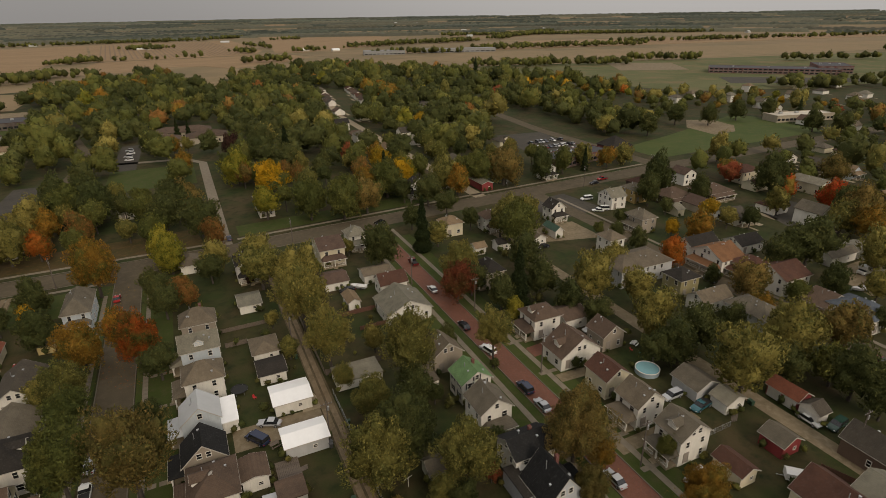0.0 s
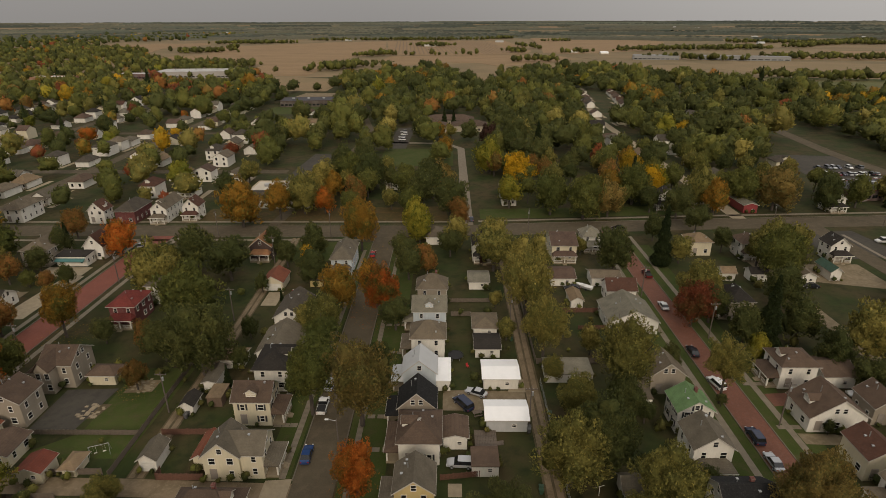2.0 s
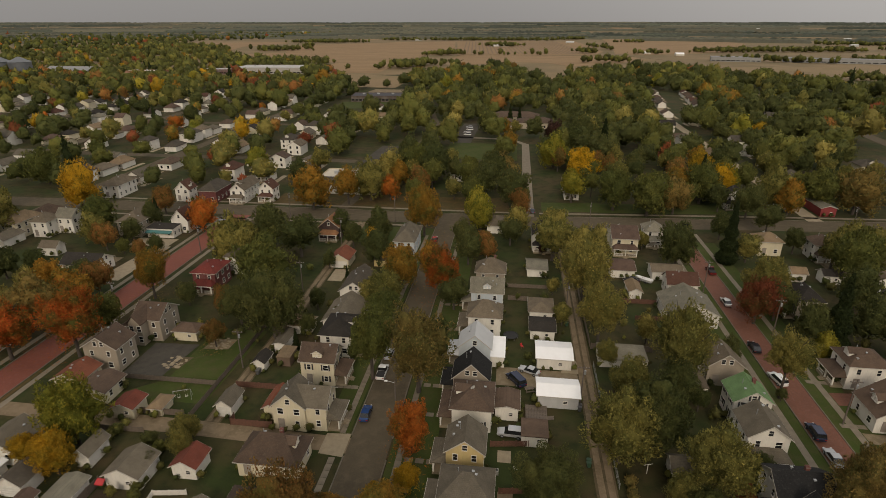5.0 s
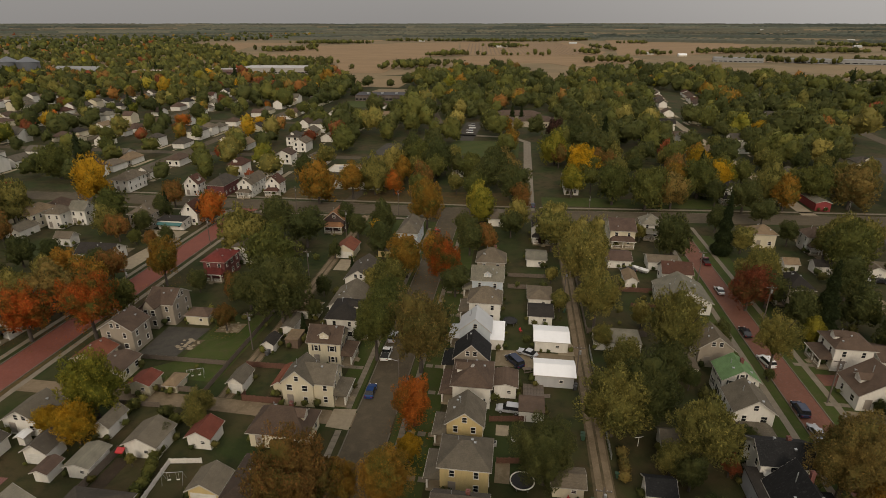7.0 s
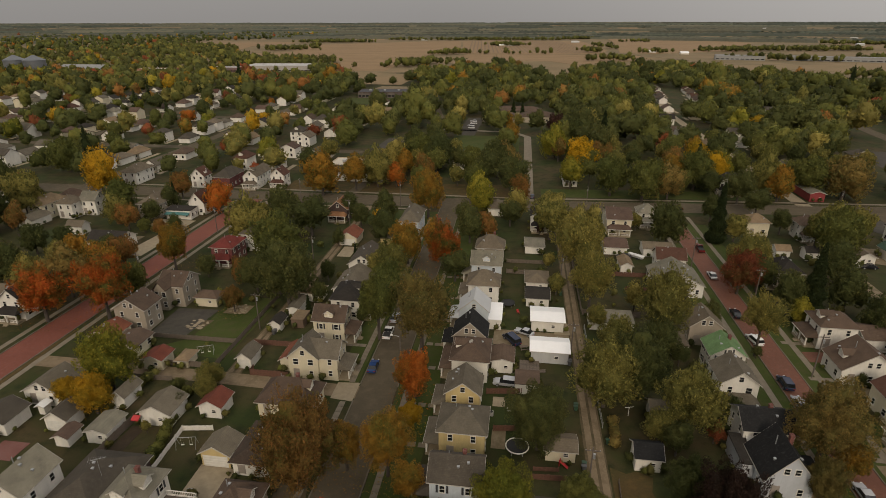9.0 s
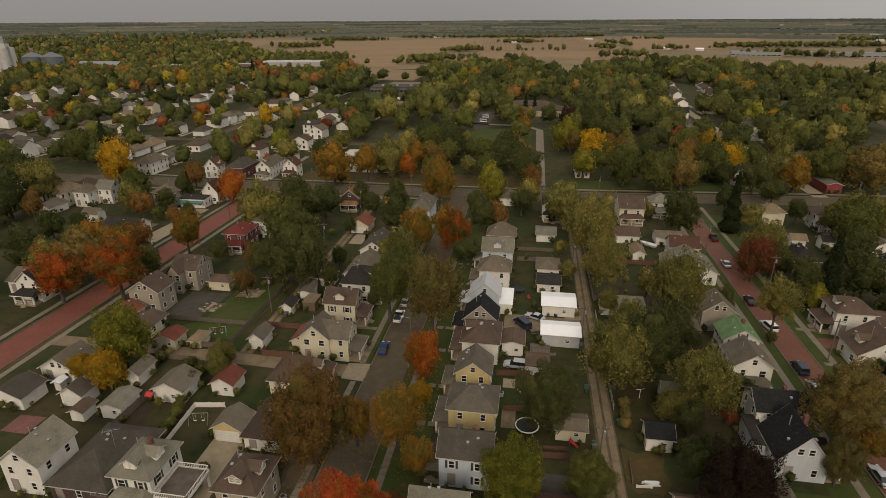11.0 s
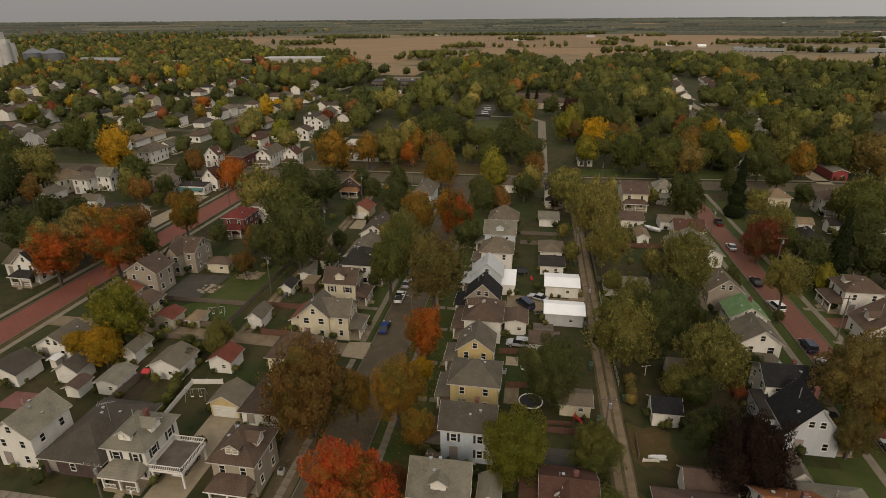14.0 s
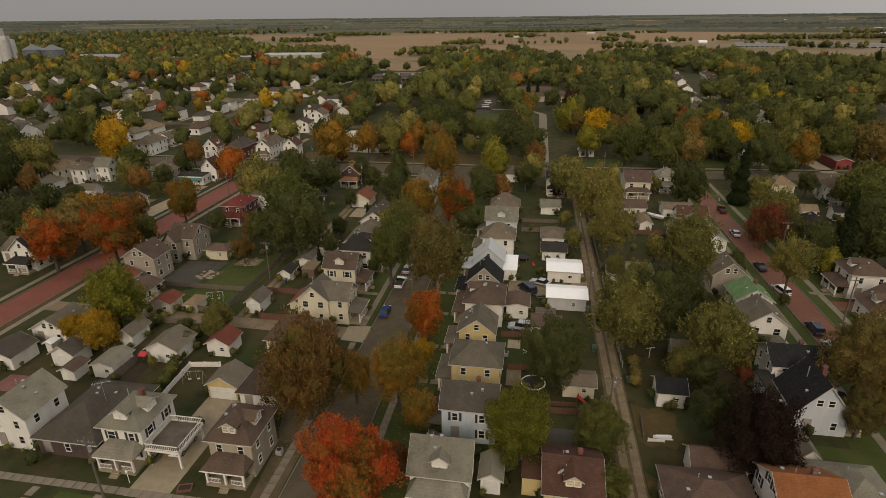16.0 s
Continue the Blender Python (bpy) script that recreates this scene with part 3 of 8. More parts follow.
    if not far and what == "house" and kind != "flat":
        for k in range(rnd.choice((1, 2, 2, 3))):
            u, v = rnd.uniform(-.62, .62) * hw, rnd.uniform(-.7, .7) * hd
            z = hr - sl * abs(u) if kind == "ns" else (hr - sl * abs(v) if kind == "ew" else min(he + sl * min(hw - abs(u), hd - abs(v)), hr))
            part("roof_vent", VENT, root, "", (u, v, z))
    if shutters and not far:
        for w in [o for o in root.children if o.name.split(".")[0] == "window" and o.location.z > 1 and abs(o.scale.x - 1) < .01]:
            for q in (-.76, .76):
                part("shutter", SHUT, w, "", (q, 0, 0))
    if he > 3.0 and not far:
        v = Solid().tube((-hw * .3, hd * .12, hr - 1.6), (-hw * .3, hd * .12, hr + 0.25), 0.07, 0.07, 8)
        part("roof_vent", v.mesh("roof_vent", STEEL), root)
    return root


def garage(x0, x1, y0, y1, he, hr, kind, roof, wall, extra=""):
    return house(x0, x1, y0, y1, he, hr, kind, roof, wall, extra, category="garage")


# ---------------------------------------------------------------- trees
def crown_shape(rng, n, leaf, lumps, squash, kind, rows, core=0.86, tuft=0.55):
    """A crown of radius 1: a closed body of rounded clumps and n leaf sprays over it.
    Gives the body's corners and triangles, and the sprays as an array of n x 3 x 3."""
    seg = max(6, int(rows * 1.45))
    if kind == "pine":
        zz = np.linspace(0, 1, rows)
        th = np.arange(seg) * 2 * np.pi / seg
        body = np.array([[0.5 * (1 - z) * (0.8 + 0.2 * np.cos(z * 34)) * f(a) for f in (np.cos, np.sin)] + [z * 2.5 - 1.05] for z in zz for a in th])
        z = rng.beta(1.1, 1.6, n)
        rad = (1 - z) * 0.62 * (0.8 + 0.2 * np.cos(z * 34)) * np.sqrt(rng.uniform(0.5, 1, n)) + 0.02
        ang = rng.uniform(0, 2 * np.pi, n)
        p = np.stack([rad * np.cos(ang), rad * np.sin(ang), z * 2.5 - 1.0 - rad * 0.25], 1)
        d = np.stack([np.cos(ang), np.sin(ang), np.full(n, -.25)], 1)
        nor, up = d, d * 0.9
    else:
        k = np.arange(lumps) + 0.5
        cz = np.clip(1 - 1.85 * k / lumps + rng.normal(size=lumps) * 0.12, -0.85, 1)
        ca = k * 2.39996 + rng.normal(size=lumps) * 0.3
        c = np.stack([np.sqrt(1 - cz * cz) * np.cos(ca), np.sqrt(1 - cz * cz) * np.sin(ca), cz], 1)
        wide = 2.0 / math.sqrt(lumps) * rng.uniform(0.7, 1.35, lumps)
        tall = rng.uniform(0.25, 1.15, lumps)
        w = rng.normal(size=(2, 3)) * 1.9

        def reach(d):
            ang = np.arccos(np.clip(d @ c.T, -1, 1)) / wide
            cap = tall * np.sqrt(np.clip(1 - ang * ang, 0, 1))
            swell = 1 + 0.15 * np.sin(d @ w[0] + 1) + 0.10 * np.sin(d @ w[1] * 1.7)
            return (0.64 + 0.38 * cap.max(1)) * swell, cap.argmax(1)

        def at(z, a):
            h = np.sqrt(np.clip(1 - z * z, 0, 1))
            return np.stack([h * np.cos(a), h * np.sin(a), z], 1)

        zz = np.cos(np.linspace(0.12, 2.55, rows))
        th = np.arange(seg) * 2 * np.pi / seg
        d = at(np.repeat(zz, seg), np.tile(th, rows) + np.repeat(np.arange(rows) % 2, seg) * np.pi / seg)
        flat = np.array([1, 1, squash])
        body = d * (reach(d)[0] * core)[:, None] * flat
        d = at(1 - 1.84 * rng.uniform(size=n), rng.uniform(0, 2 * np.pi, n))
        r, i = reach(d)
        out = core + (1.04 - core) * np.sqrt(rng.uniform(size=n))
        p = d * (r * out)[:, None] * flat
        nor = d * r[:, None] - c[i] * 0.55
        nor /= np.linalg.norm(nor, axis=1)[:, None]
        up = d * 0.6 + nor * 0.35 + np.array([0, 0, 0.85])
    v = np.concatenate([body, [body[:seg].mean(0) + np.array([0, 0, .03]), body[-seg:].mean(0)]])
    top, low = len(v) - 2, len(v) - 1
    if kind == "pine":
        top, low = low, top
    f = []
    for j in range(rows - 1):
        for i in range(seg):
            a, b, e, g = j * seg + i, j * seg + (i + 1) % seg, (j + 1) * seg + (i + 1) % seg, (j + 1) * seg + i
            f += [(a, g, e), (a, e, b)]
    last = (rows - 1) * seg
    for i in range(seg):
        f += [(top if kind != "pine" else low, i, (i + 1) % seg), (low if kind != "pine" else top, last + (i + 1) % seg, last + i)]
    # sprays: some lie on the clumps, some stand out as pointed tufts
    face = nor + rng.normal(size=(n, 3)) * 0.45 + np.array([0, 0, 0.2])
    stand = rng.uniform(size=n) < tuft
    ax = np.where(stand[:, None], up + rng.normal(size=(n, 3)) * 0.35, np.cross(face, rng.normal(size=(n, 3))))
    ax /= np.linalg.norm(ax, axis=1)[:, None]
    b = np.cross(ax, face)
    b /= np.linalg.norm(b, axis=1)[:, None]
    s = leaf * rng.uniform(0.5, 1.5, n)[:, None]
    q = np.stack([p + ax * s * 1.5, p - ax * s * 0.8 + b * s * 0.7, p - ax * s * 0.8 - b * s * 0.7], 1)
    q += rng.normal(size=q.shape) * leaf * 0.14
    return v, np.array(f), q


def crown_mesh(name, shapes, material):
    """One mesh out of placed crowns: smooth bodies first, loose sprays after them."""
    vs, fs, n = [], [], 0
    for v, f, _ in shapes:
        vs.append(v)
        fs.append(f + n)
        n += len(v)
    m = sum(len(f) for f in fs)
    for _, _, q in shapes:
        vs.append(q.reshape(-1, 3))
        fs.append(np.arange(3 * len(q)).reshape(-1, 3) + n)
        n += 3 * len(q)
    v, f = np.concatenate(vs), np.concatenate(fs)
    me = bpy.data.meshes.new(name)
    me.vertices.add(len(v))
    me.vertices.foreach_set("co", v.reshape(-1).astype(np.float32))
    me.loops.add(3 * len(f))
    me.loops.foreach_set("vertex_index", f.reshape(-1).astype(np.int32))
    me.polygons.add(len(f))
    me.polygons.foreach_set("loop_start", np.arange(0, 3 * len(f), 3, dtype=np.int32))
    me.polygons.foreach_set("use_smooth", np.arange(len(f)) < m)
    me.update(calc_edges=True)
    me.materials.append(material)
    return me


def tris_mesh(name, q, material):
    return crown_mesh(name, [(np.zeros((0, 3)), np.zeros((0, 3), int), q)], material)


def trunk_mesh(rng, squash, material, pine=False, limbs=9):
    """Tapered trunk with limbs that reach into the crown; crown radius 1 about z = 0, foot at z = -1.35."""
    s = Solid()
    foot = -1.35 if not pine else -1.15
    s.tube((0, 0, foot), (0.01, 0, -0.75), 0.075, 0.055, 9)
    s.tube((0.01, 0, -0.75), (0.03, 0.02, -0.1), 0.055, 0.04, 8)
    s.tube((0.03, 0.02, -0.1), (0.0, 0.0, 0.55 if not pine else 1.4), 0.04, 0.012, 7)
    if not pine:
        for k in range(limbs):
            a = k * 2.4 + rng.uniform(0, .6)
            z0 = rng.uniform(-0.75, 0.0)
            e = rng.uniform(0.45, 0.75)
            mid = (0.35 * e * math.cos(a), 0.35 * e * math.sin(a), z0 + 0.22)
            end = (e * math.cos(a), e * math.sin(a), z0 + rng.uniform(0.35, 0.75) * squash)
            s.tube((0.02, 0, z0), mid, 0.032, 0.022, 6)
            s.tube(mid, end, 0.022, 0.006, 5)
    return s.mesh("trunk", material)


TREES = {}


def tree_kind(species, variant, level):
    key = (species, variant, level)
    if key not in TREES:
        rng = np.random.default_rng(sum(map(ord, species)) * 7 + variant * 101 + level)
        n, leaf, lumps, rows = ((8500, 0.0285, 60, 18), (1400, 0.060, 24, 9), (2700, 0.045, 36, 12), (26000, 0.0180, 84, 24))[level]
        if species == "pine":
            n, leaf = ((8000, 0.036), (1300, 0.08), (3500, .05), (8000, .036))[level]
        squash = (0.95, 1.12, 1.02)[variant % 3]
        shape = crown_shape(rng, n, leaf, lumps, squash, "pine" if species == "pine" else "", rows, (.78, .85, .82, .75)[level])
        TREES[key] = (crown_mesh("crown", [shape], LEAF[species]), trunk_mesh(rng, squash, BARK, species == "pine", 9 if level in (0, 3) else 4))
    return TREES[key]


TREE_SAY = {"green": "green", "dark": "dark green", "olive": "olive-green", "lime": "yellow-green", "yellow": "bright yellow", "gold": "golden yellow", "amber": "green and amber",
            "orange": "orange", "orangered": "orange-red and green", "red": "red and orange", "redbrown": "dull red", "bronze": "bronze-brown", "umber": "olive-brown", "maroon": "dark maroon", "pine": "dark evergreen"}


FALLEN = {}


def tree(species, x, y, r, zc, level=0, seed=0):
    """A tree with the crown's radius r and its middle at the height zc."""
    rnd = random.Random(int(abs(x * 13 + y * 7) * 10) + seed)
    if level == 0 and y < 106 and r > 3.4 and abs(x - 24) < 62:
        level = 3
    crown, trunk = tree_kind(species, rnd.randrange(3), level)
    if level in (0, 3) and species in ("red", "orange", "orangered", "gold", "amber", "bronze", "yellow"):
        FALLEN.setdefault(species, []).append((x, y, r))
    foot = 1.15 if species == "pine" else 1.35
    what = "conifer" if species == "pine" else "tree"
    size = "large" if r > 5.5 else ("small" if r < 3 else "medium-sized")
    root = thing("tree" if what == "tree" else "conifer_tree", x, y, 0, rnd.uniform(0, 6.28), f"{size} {'broad-leaved tree in ' if what == 'tree' else 'conifer in '}{TREE_SAY[species]} {'autumn leaf' if what == 'tree' else 'needles'}", "tree")
    sc = (r * .92 * rnd.uniform(.9, 1.05), r * .92 * rnd.uniform(.9, 1.05), r * rnd.uniform(.92, 1.1))
    c = part("crown", crown, root, "", (0, 0, zc))
    c.scale = sc
    k = part("trunk", trunk, root, "", (0, 0, zc))
    k.scale = (sc[0], sc[1], zc / foot)
    return root


def woods(name, label, spots, species, n, leaf, lumps=14, rows=7, category="trees"):
    """Many far trees of one colour as one body: spots of x, y, radius and, at will, the ground's height."""
    rng = np.random.default_rng(len(spots) * 3 + sum(map(ord, species)))
    kinds = [crown_shape(rng, n, leaf, lumps, s, "pine" if species == "pine" else "", rows, .9) for s in (0.9, 1.0, 1.15, 1.05, 0.95, 1.25)]
    out = []
    for x, y, r, *ground in spots:
        v, f, q = kinds[rng.integers(0, 6)]
        a = rng.uniform(0, 6.28)
        m = np.array([[math.cos(a), -math.sin(a), 0], [math.sin(a), math.cos(a), 0], [0, 0, 1]]) * r * .93
        at = np.array([x, y, r * rng.uniform(1.0, 1.3) + sum(ground)])
        out.append((v @ m.T + at, f, q @ m.T + at))
    if not out:
        return None
    return tagged(new(name, crown_mesh(name, out, LEAF[species])), label, category, kind="stuff")


# ---------------------------------------------------------------- ground, fields, streets
def structure(name, me, label=""):
    return tagged(new(name, me), label, kind="structure")


FAR_RISE = 45.0  # the open land climbs gently towards the horizon


def ground_mesh():
    radii = [0, 40, 80, 120, 160, 200, 260, 340, 450, 600, 800, 1100, 1500, 2000, 2600, 3200, 3900, 4600, 4990]
    n, cx, cy = 72, 20.0, 30.0
    v, f = [(cx, cy, 0)], []
    for r in radii[1:]:
        k = max(0.0, (r - 2200) / 2790)
        for i in range(n):
            a = 2 * math.pi * i / n
            v.append((cx + r * math.cos(a), cy + r * math.sin(a), FAR_RISE * k * k * (3 - 2 * k)))
    for i in range(n):
        f.append((0, 1 + i, 1 + (i + 1) % n))
    for j in range(len(radii) - 2):
        for i in range(n):
            a, b = 1 + j * n, 1 + (j + 1) * n
            f.append((a + i, b + i, b + (i + 1) % n, a + (i + 1) % n))
    return mesh_of("ground", v, f, GRASS)


g_me = ground_mesh()
g_me.materials.append(LAND)
for p in g_me.polygons:
    p.use_smooth = True
    c = p.center
    if math.hypot(c.x - 20, c.y - 30) > 820:
        p.material_index = 1
structure("ground", g_me, "flat grassy town ground reaching to farmland")


OPEN = []  # outlines where no wild tree stands


def sheet(name, pts, z, material, label="", kind="structure"):
    """A thin slab with the outline pts on the plan and its top at z."""
    if name.startswith(("road", "field", "lot", "infield", "lawn_school", "alley")):
        OPEN.append(pts)
    n = len(pts)
    v = [(x, y, z) for x, y in pts] + [(x, y, z - 0.3) for x, y in pts]
    f = [tuple(range(n)), tuple(range(2 * n - 1, n - 1, -1))] + [(i + n, (i + 1) % n + n, (i + 1) % n, i) for i in range(n)]
    me = mesh_of(name, v, f, material)
    bm = bmesh.new()
    bm.from_mesh(me)
    bmesh.ops.recalc_face_normals(bm, faces=bm.faces)
    bm.to_mesh(me)
    return structure(name, me, label)


def strip(name, line, half, z, material, label=""):
    """A road of that half width along a line of points."""
    left, right = [], []
    for i, (x, y) in enumerate(line):
        a, b = line[max(i - 1, 0)], line[min(i + 1, len(line) - 1)]
        d = Vector((b[0] - a[0], b[1] - a[1])).normalized()
        left.append((x - d.y * half, y + d.x * half))
        right.append((x + d.y * half, y - d.x * half))
    return sheet(name, right + left[::-1], z, material, label)


def kerb(line, name="kerb"):
    s = Solid()
    for (xa, ya), (xb, yb) in zip(line, line[1:]):
        d = Vector((xb - xa, yb - ya)).normalized() * 0.1
        v = [(xa - d.y, ya + d.x), (xa + d.y, ya - d.x), (xb + d.y, yb - d.x), (xb - d.y, yb + d.x)]
        s.add([(*p, -0.05) for p in v] + [(*p, 0.15) for p in v], [(0, 3, 2, 1), (4, 5, 6, 7), (0, 1, 5, 4), (1, 2, 6, 5), (2, 3, 7, 6), (3, 0, 4, 7)])
    return structure(name, s.mesh(name, KERBSTONE), "pale concrete kerb")


MAIN = [(-700, 231), (-150, 233), (20, 233.5), (125, 241), (250, 248), (450, 254), (900, 262)]


def main_y(x):
    for (xa, ya), (xb, yb) in zip(MAIN, MAIN[1:]):
        if xa <= x <= xb:
            return ya + (yb - ya) * (x - xa) / (xb - xa)
    return 231.0


strip("road_main", MAIN, 5.4, 0.045, ASPHALT, "worn grey-brown asphalt main road")
strip("road_middle", [(-0.7, 40), (-0.7, 228.5)], 3.65, 0.03, ASPHALT, "patched grey-brown asphalt street")
strip("road_brick_east", [(79.9, 30), (79.9, 233)], 2.75, 0.03, BRICK_EAST, "red brick-paved street")
strip("road_brick_west", [(-80.3, 30), (-80.3, 228)], 3.9, 0.03, BRICK_ROAD, "red brick-paved street")
strip("road_south", [(-300, 61), (300, 61)], 3.8, 0.04, ASPHALT, "asphalt street")
strip("road_north", [(28.9, 238), (28.9, 372), (20, 386), (-30, 392)], 2.1, 0.03, WALK, "narrow pale concrete road")
strip("road_far_east", [(157, 40), (157, 238)], 3.4, 0.03, ASPHALT, "asphalt street")
strip("road_avenue", [(240, 247), (240, 360), (250, 450), (262, 700)], 4.2, 0.03, ASPHALT, "asphalt avenue")
strip("road_north_row", [(134, 244), (136, 483), (158, 640)], 2.8, 0.03, CONCRETE, "pale concrete street")
for k, xs in enumerate((-160, -240, -320, -400, -480)):
    strip(f"road_west_{k + 1}", [(xs, 40), (xs - 4, 560)], 3.4, 0.03, ASPHALT, "asphalt street")
strip("road_cross_1", [(-600, 318), (-60, 318)], 3.4, 0.028, ASPHALT, "asphalt street")
strip("road_cross_2", [(-600, 420), (-60, 420)], 3.4, 0.028, ASPHALT, "asphalt street")
strip("road_diagonal", [(-44, 240), (-30, 420), (-60, 560), (-78, 640)], 2.2, 0.026, ASPHALT, "asphalt street")
strip("alley_east", [(39.2, 40), (39.2, 228)], 1.7, 0.02, DIRT, "gravelly dirt alley with worn wheel tracks")
strip("alley_west", [(-31.2, 113), (-31, 150), (-32, 226)], 1.6, 0.02, DIRT, "gravelly dirt alley with worn wheel tracks")
strip("alley_cross", [(-76.4, 113.6), (-33, 113), (-4.3, 112)], 1.9, 0.024, TRACK, "worn gravel alley")
strip("alley_far_east", [(118.5, 60), (118.5, 230)], 2.0, 0.02, GRAVEL, "gravel alley")
for nm, xa, dx in (("alley_east_track", 39.2, .78), ("alley_east_track_2", 39.2, -.78)):
    strip(nm, [(xa + dx, 40), (xa + dx + .15, 90), (xa + dx - .1, 140), (xa + dx, 228)], .55, 0.035, TRACK, "worn wheel track")
for nm, dx in (("alley_west_track", .75), ("alley_west_track_2", -.75)):
    strip(nm, [(-31.2 + dx, 115), (-31 + dx, 150), (-32 + dx, 226)], .5, 0.035, TRACK, "worn wheel track")
for x in (-4.45, 3.05):
    kerb([(x, 40), (x, 109.4)])
    kerb([(x, 114.6), (x, 227.5)])
for x in (77.05, 82.75, -84.35, -76.25):
    kerb([(x, 40), (x, 226)])
kerb([(-70, 226.8), (-6, 227.6)])
kerb([(6, 227.7), (74, 231.2)])
kerb([(-150, 238.9), (25, 239.4)])
kerb([(33, 240), (125, 247), (235, 253)])

# walks, drives, lots
strip("pavement_main_north", [(-150, 242.5), (25, 243.2)], 0.75, 0.03, WALK, "pale concrete walk")
strip("pavement_main_east", [(33, 243.8), (125, 250.6), (235, 256.8)], 0.8, 0.03, WALK, "pale concrete walk")
strip("pavement_main_south", [(-140, 223.5), (-8, 224.4)], 0.7, 0.03, WALK, "pale concrete walk")
strip("pavement_east_street_east", [(86.0, 40), (86.0, 228)], 0.65, 0.03, WALK, "pale concrete walk")
strip("pavement_east_street_west", [(74.3, 40), (74.3, 226)], 0.65, 0.03, WALK, "pale concrete walk")
strip("pavement_west_street_east", [(-74.2, 40), (-74.2, 226)], 0.65, 0.03, WALK, "pale concrete walk")
strip("pavement_west_street_west", [(-86.5, 40), (-86.5, 226)], 0.65, 0.03, WALK, "pale concrete walk")
strip("pavement_far_east_street", [(162.4, 60), (162.4, 230)], 0.65, 0.03, WALK, "pale concrete walk")
sheet("drive_concrete", [(-24.0, 70.6), (-18.4, 70.6), (-18.1, 90.4), (-24.1, 90.4)], 0.035, CONCRETE, "broad pale concrete drive")
sheet("drive_gravel", [(-7.4, 64), (-4.6, 64), (-4.9, 86), (-6.2, 91.5), (-11.4, 91.5), (-8.6, 80)], 0.02, DIRT, "worn gravel drive")
sheet("lot_gravel", [(20.6, 132.9), (37.6, 133.0), (37.6, 139.2), (20.6, 139.4)], 0.02, GRAVEL, "gravel yard between garages")
sheet("drive_apron", [(-9, 109.6), (-4.6, 109.2), (-4.6, 115), (-9, 114.6)], 0.04, CONCRETE, "pale concrete alley apron")
sheet("drive_asphalt", [(-57.8, 127), (-49, 126.5), (-47.5, 139.5), (-58, 139)], 0.02, TARMAC, "dark asphalt yard")
sheet("drive_wreath", [(-29.2, 176), (-25, 176), (-25, 184), (-29.2, 184)], 0.034, CONCRETE, "concrete garage apron")
sheet("drive_brick", [(86.8, 134.6), (89, 134.8), (98, 136.4), (98, 139.4), (86.8, 138.6)], 0.02, BRICK_EAST, "red brick drive")
sheet("drive_house_east", [(86.8, 124.0), (98.5, 123.4), (98.5, 126.4), (86.8, 126.8)], 0.02, GRAVEL, "gravel drive")
sheet("drive_pale_east", [(83.7, 101.6), (104, 102.6), (104, 105.0), (83.7, 104.8)], 0.02, GRAVEL, "gravel drive")
sheet("patio_ruin", [(-45.8, 138), (-40, 138.4), (-39.8, 142.6), (-45.4, 142.2)], 0.05, GRAVEL, "broken pale concrete slab")
sheet("patio_worn", [(-52, 130), (-47, 130), (-46, 134.5), (-51, 134)], 0.012, DIRT, "worn bare earth")
sheet("yard_black_garage", [(41.2, 90.4), (42.6, 89.3), (44.1, 90.1), (45.9, 89.2), (47.7, 91.8), (46.9, 94.2), (47.6, 97.2), (45.2, 98.3), (43.6, 97.5), (41.2, 98.6)], 0.012, LITTER, "bare earth beside an alley")
sheet("yard_alley_corner", [(41.0, 78), (43.4, 77.2), (45.6, 79.4), (44.6, 81.6), (45.2, 83.4), (42.8, 83.0), (41.0, 84.6)], 0.012, LITTER, "bare earth beside an alley")
sheet("drive_narrow", [(34.2, 138.8), (38.0, 138.8), (38.0, 142.2), (36.9, 146), (34.2, 139.3)], 0.03, CONCRETE, "concrete pad")
sheet("lot_car_park", [(196, 300), (232, 292), (236, 352), (205, 356)], 0.03, TARMAC, "dark asphalt car park")
sheet("lot_west", [(-58, 300), (-46.5, 300), (-43, 358), (-55, 358)], 0.03, TARMAC, "dark asphalt car park")
sheet("lot_flats", [(-16, 372), (-4, 372), (-2, 440), (-14, 440)], 0.03, TARMAC, "dark asphalt car park")
sheet("lot_east_corner", [(150, 208), (171, 211), (168, 234), (140, 231)], 0.02, TARMAC, "dark asphalt yard")
sheet("lot_dark_yard", [(216, 163), (246, 166), (244, 186), (224, 186)], 0.02, TARMAC, "dark asphalt yard")
sheet("lot_workshop", [(112, 196), (150, 186), (150, 204), (118, 204)], 0.015, GRAVEL, "gravel yard behind garages")
sheet("lot_caravan", [(186, 118), (212, 120), (212, 134), (190, 133)], 0.015, GRAVEL, "gravel yard")
sheet("lawn_school", [(252, 262), (394, 266), (404, 278), (405, 325), (391, 334), (299, 303), (252, 290)], 0.02, PITCH, "mown green playing field")
sheet("infield", [(331, 317), (327, 291), (347, 292), (363, 306), (368, 328), (352, 337)], 0.04, GRAVEL, "sandy ball field")
sheet("lawn_yard", [(-56, 119.5), (-35.5, 119.5), (-34.5, 147), (-47, 147), (-47.2, 126)], 0.01, LAWN, "green back lawn")
sheet("lawn_corner", [(-32.5, 62), (-24.6, 62), (-24.6, 70), (-32.5, 70)], 0.01, LAWN, "green front lawn")
sheet("lawn_middle_west", [(-10, 115), (-5, 115), (-5, 205), (-10, 205)], 0.01, LAWN, "green front lawn")
sheet("lawn_middle_east", [(3.3, 64), (11, 64), (11, 205), (3.3, 205)], 0.008, LAWN, "grass verge")
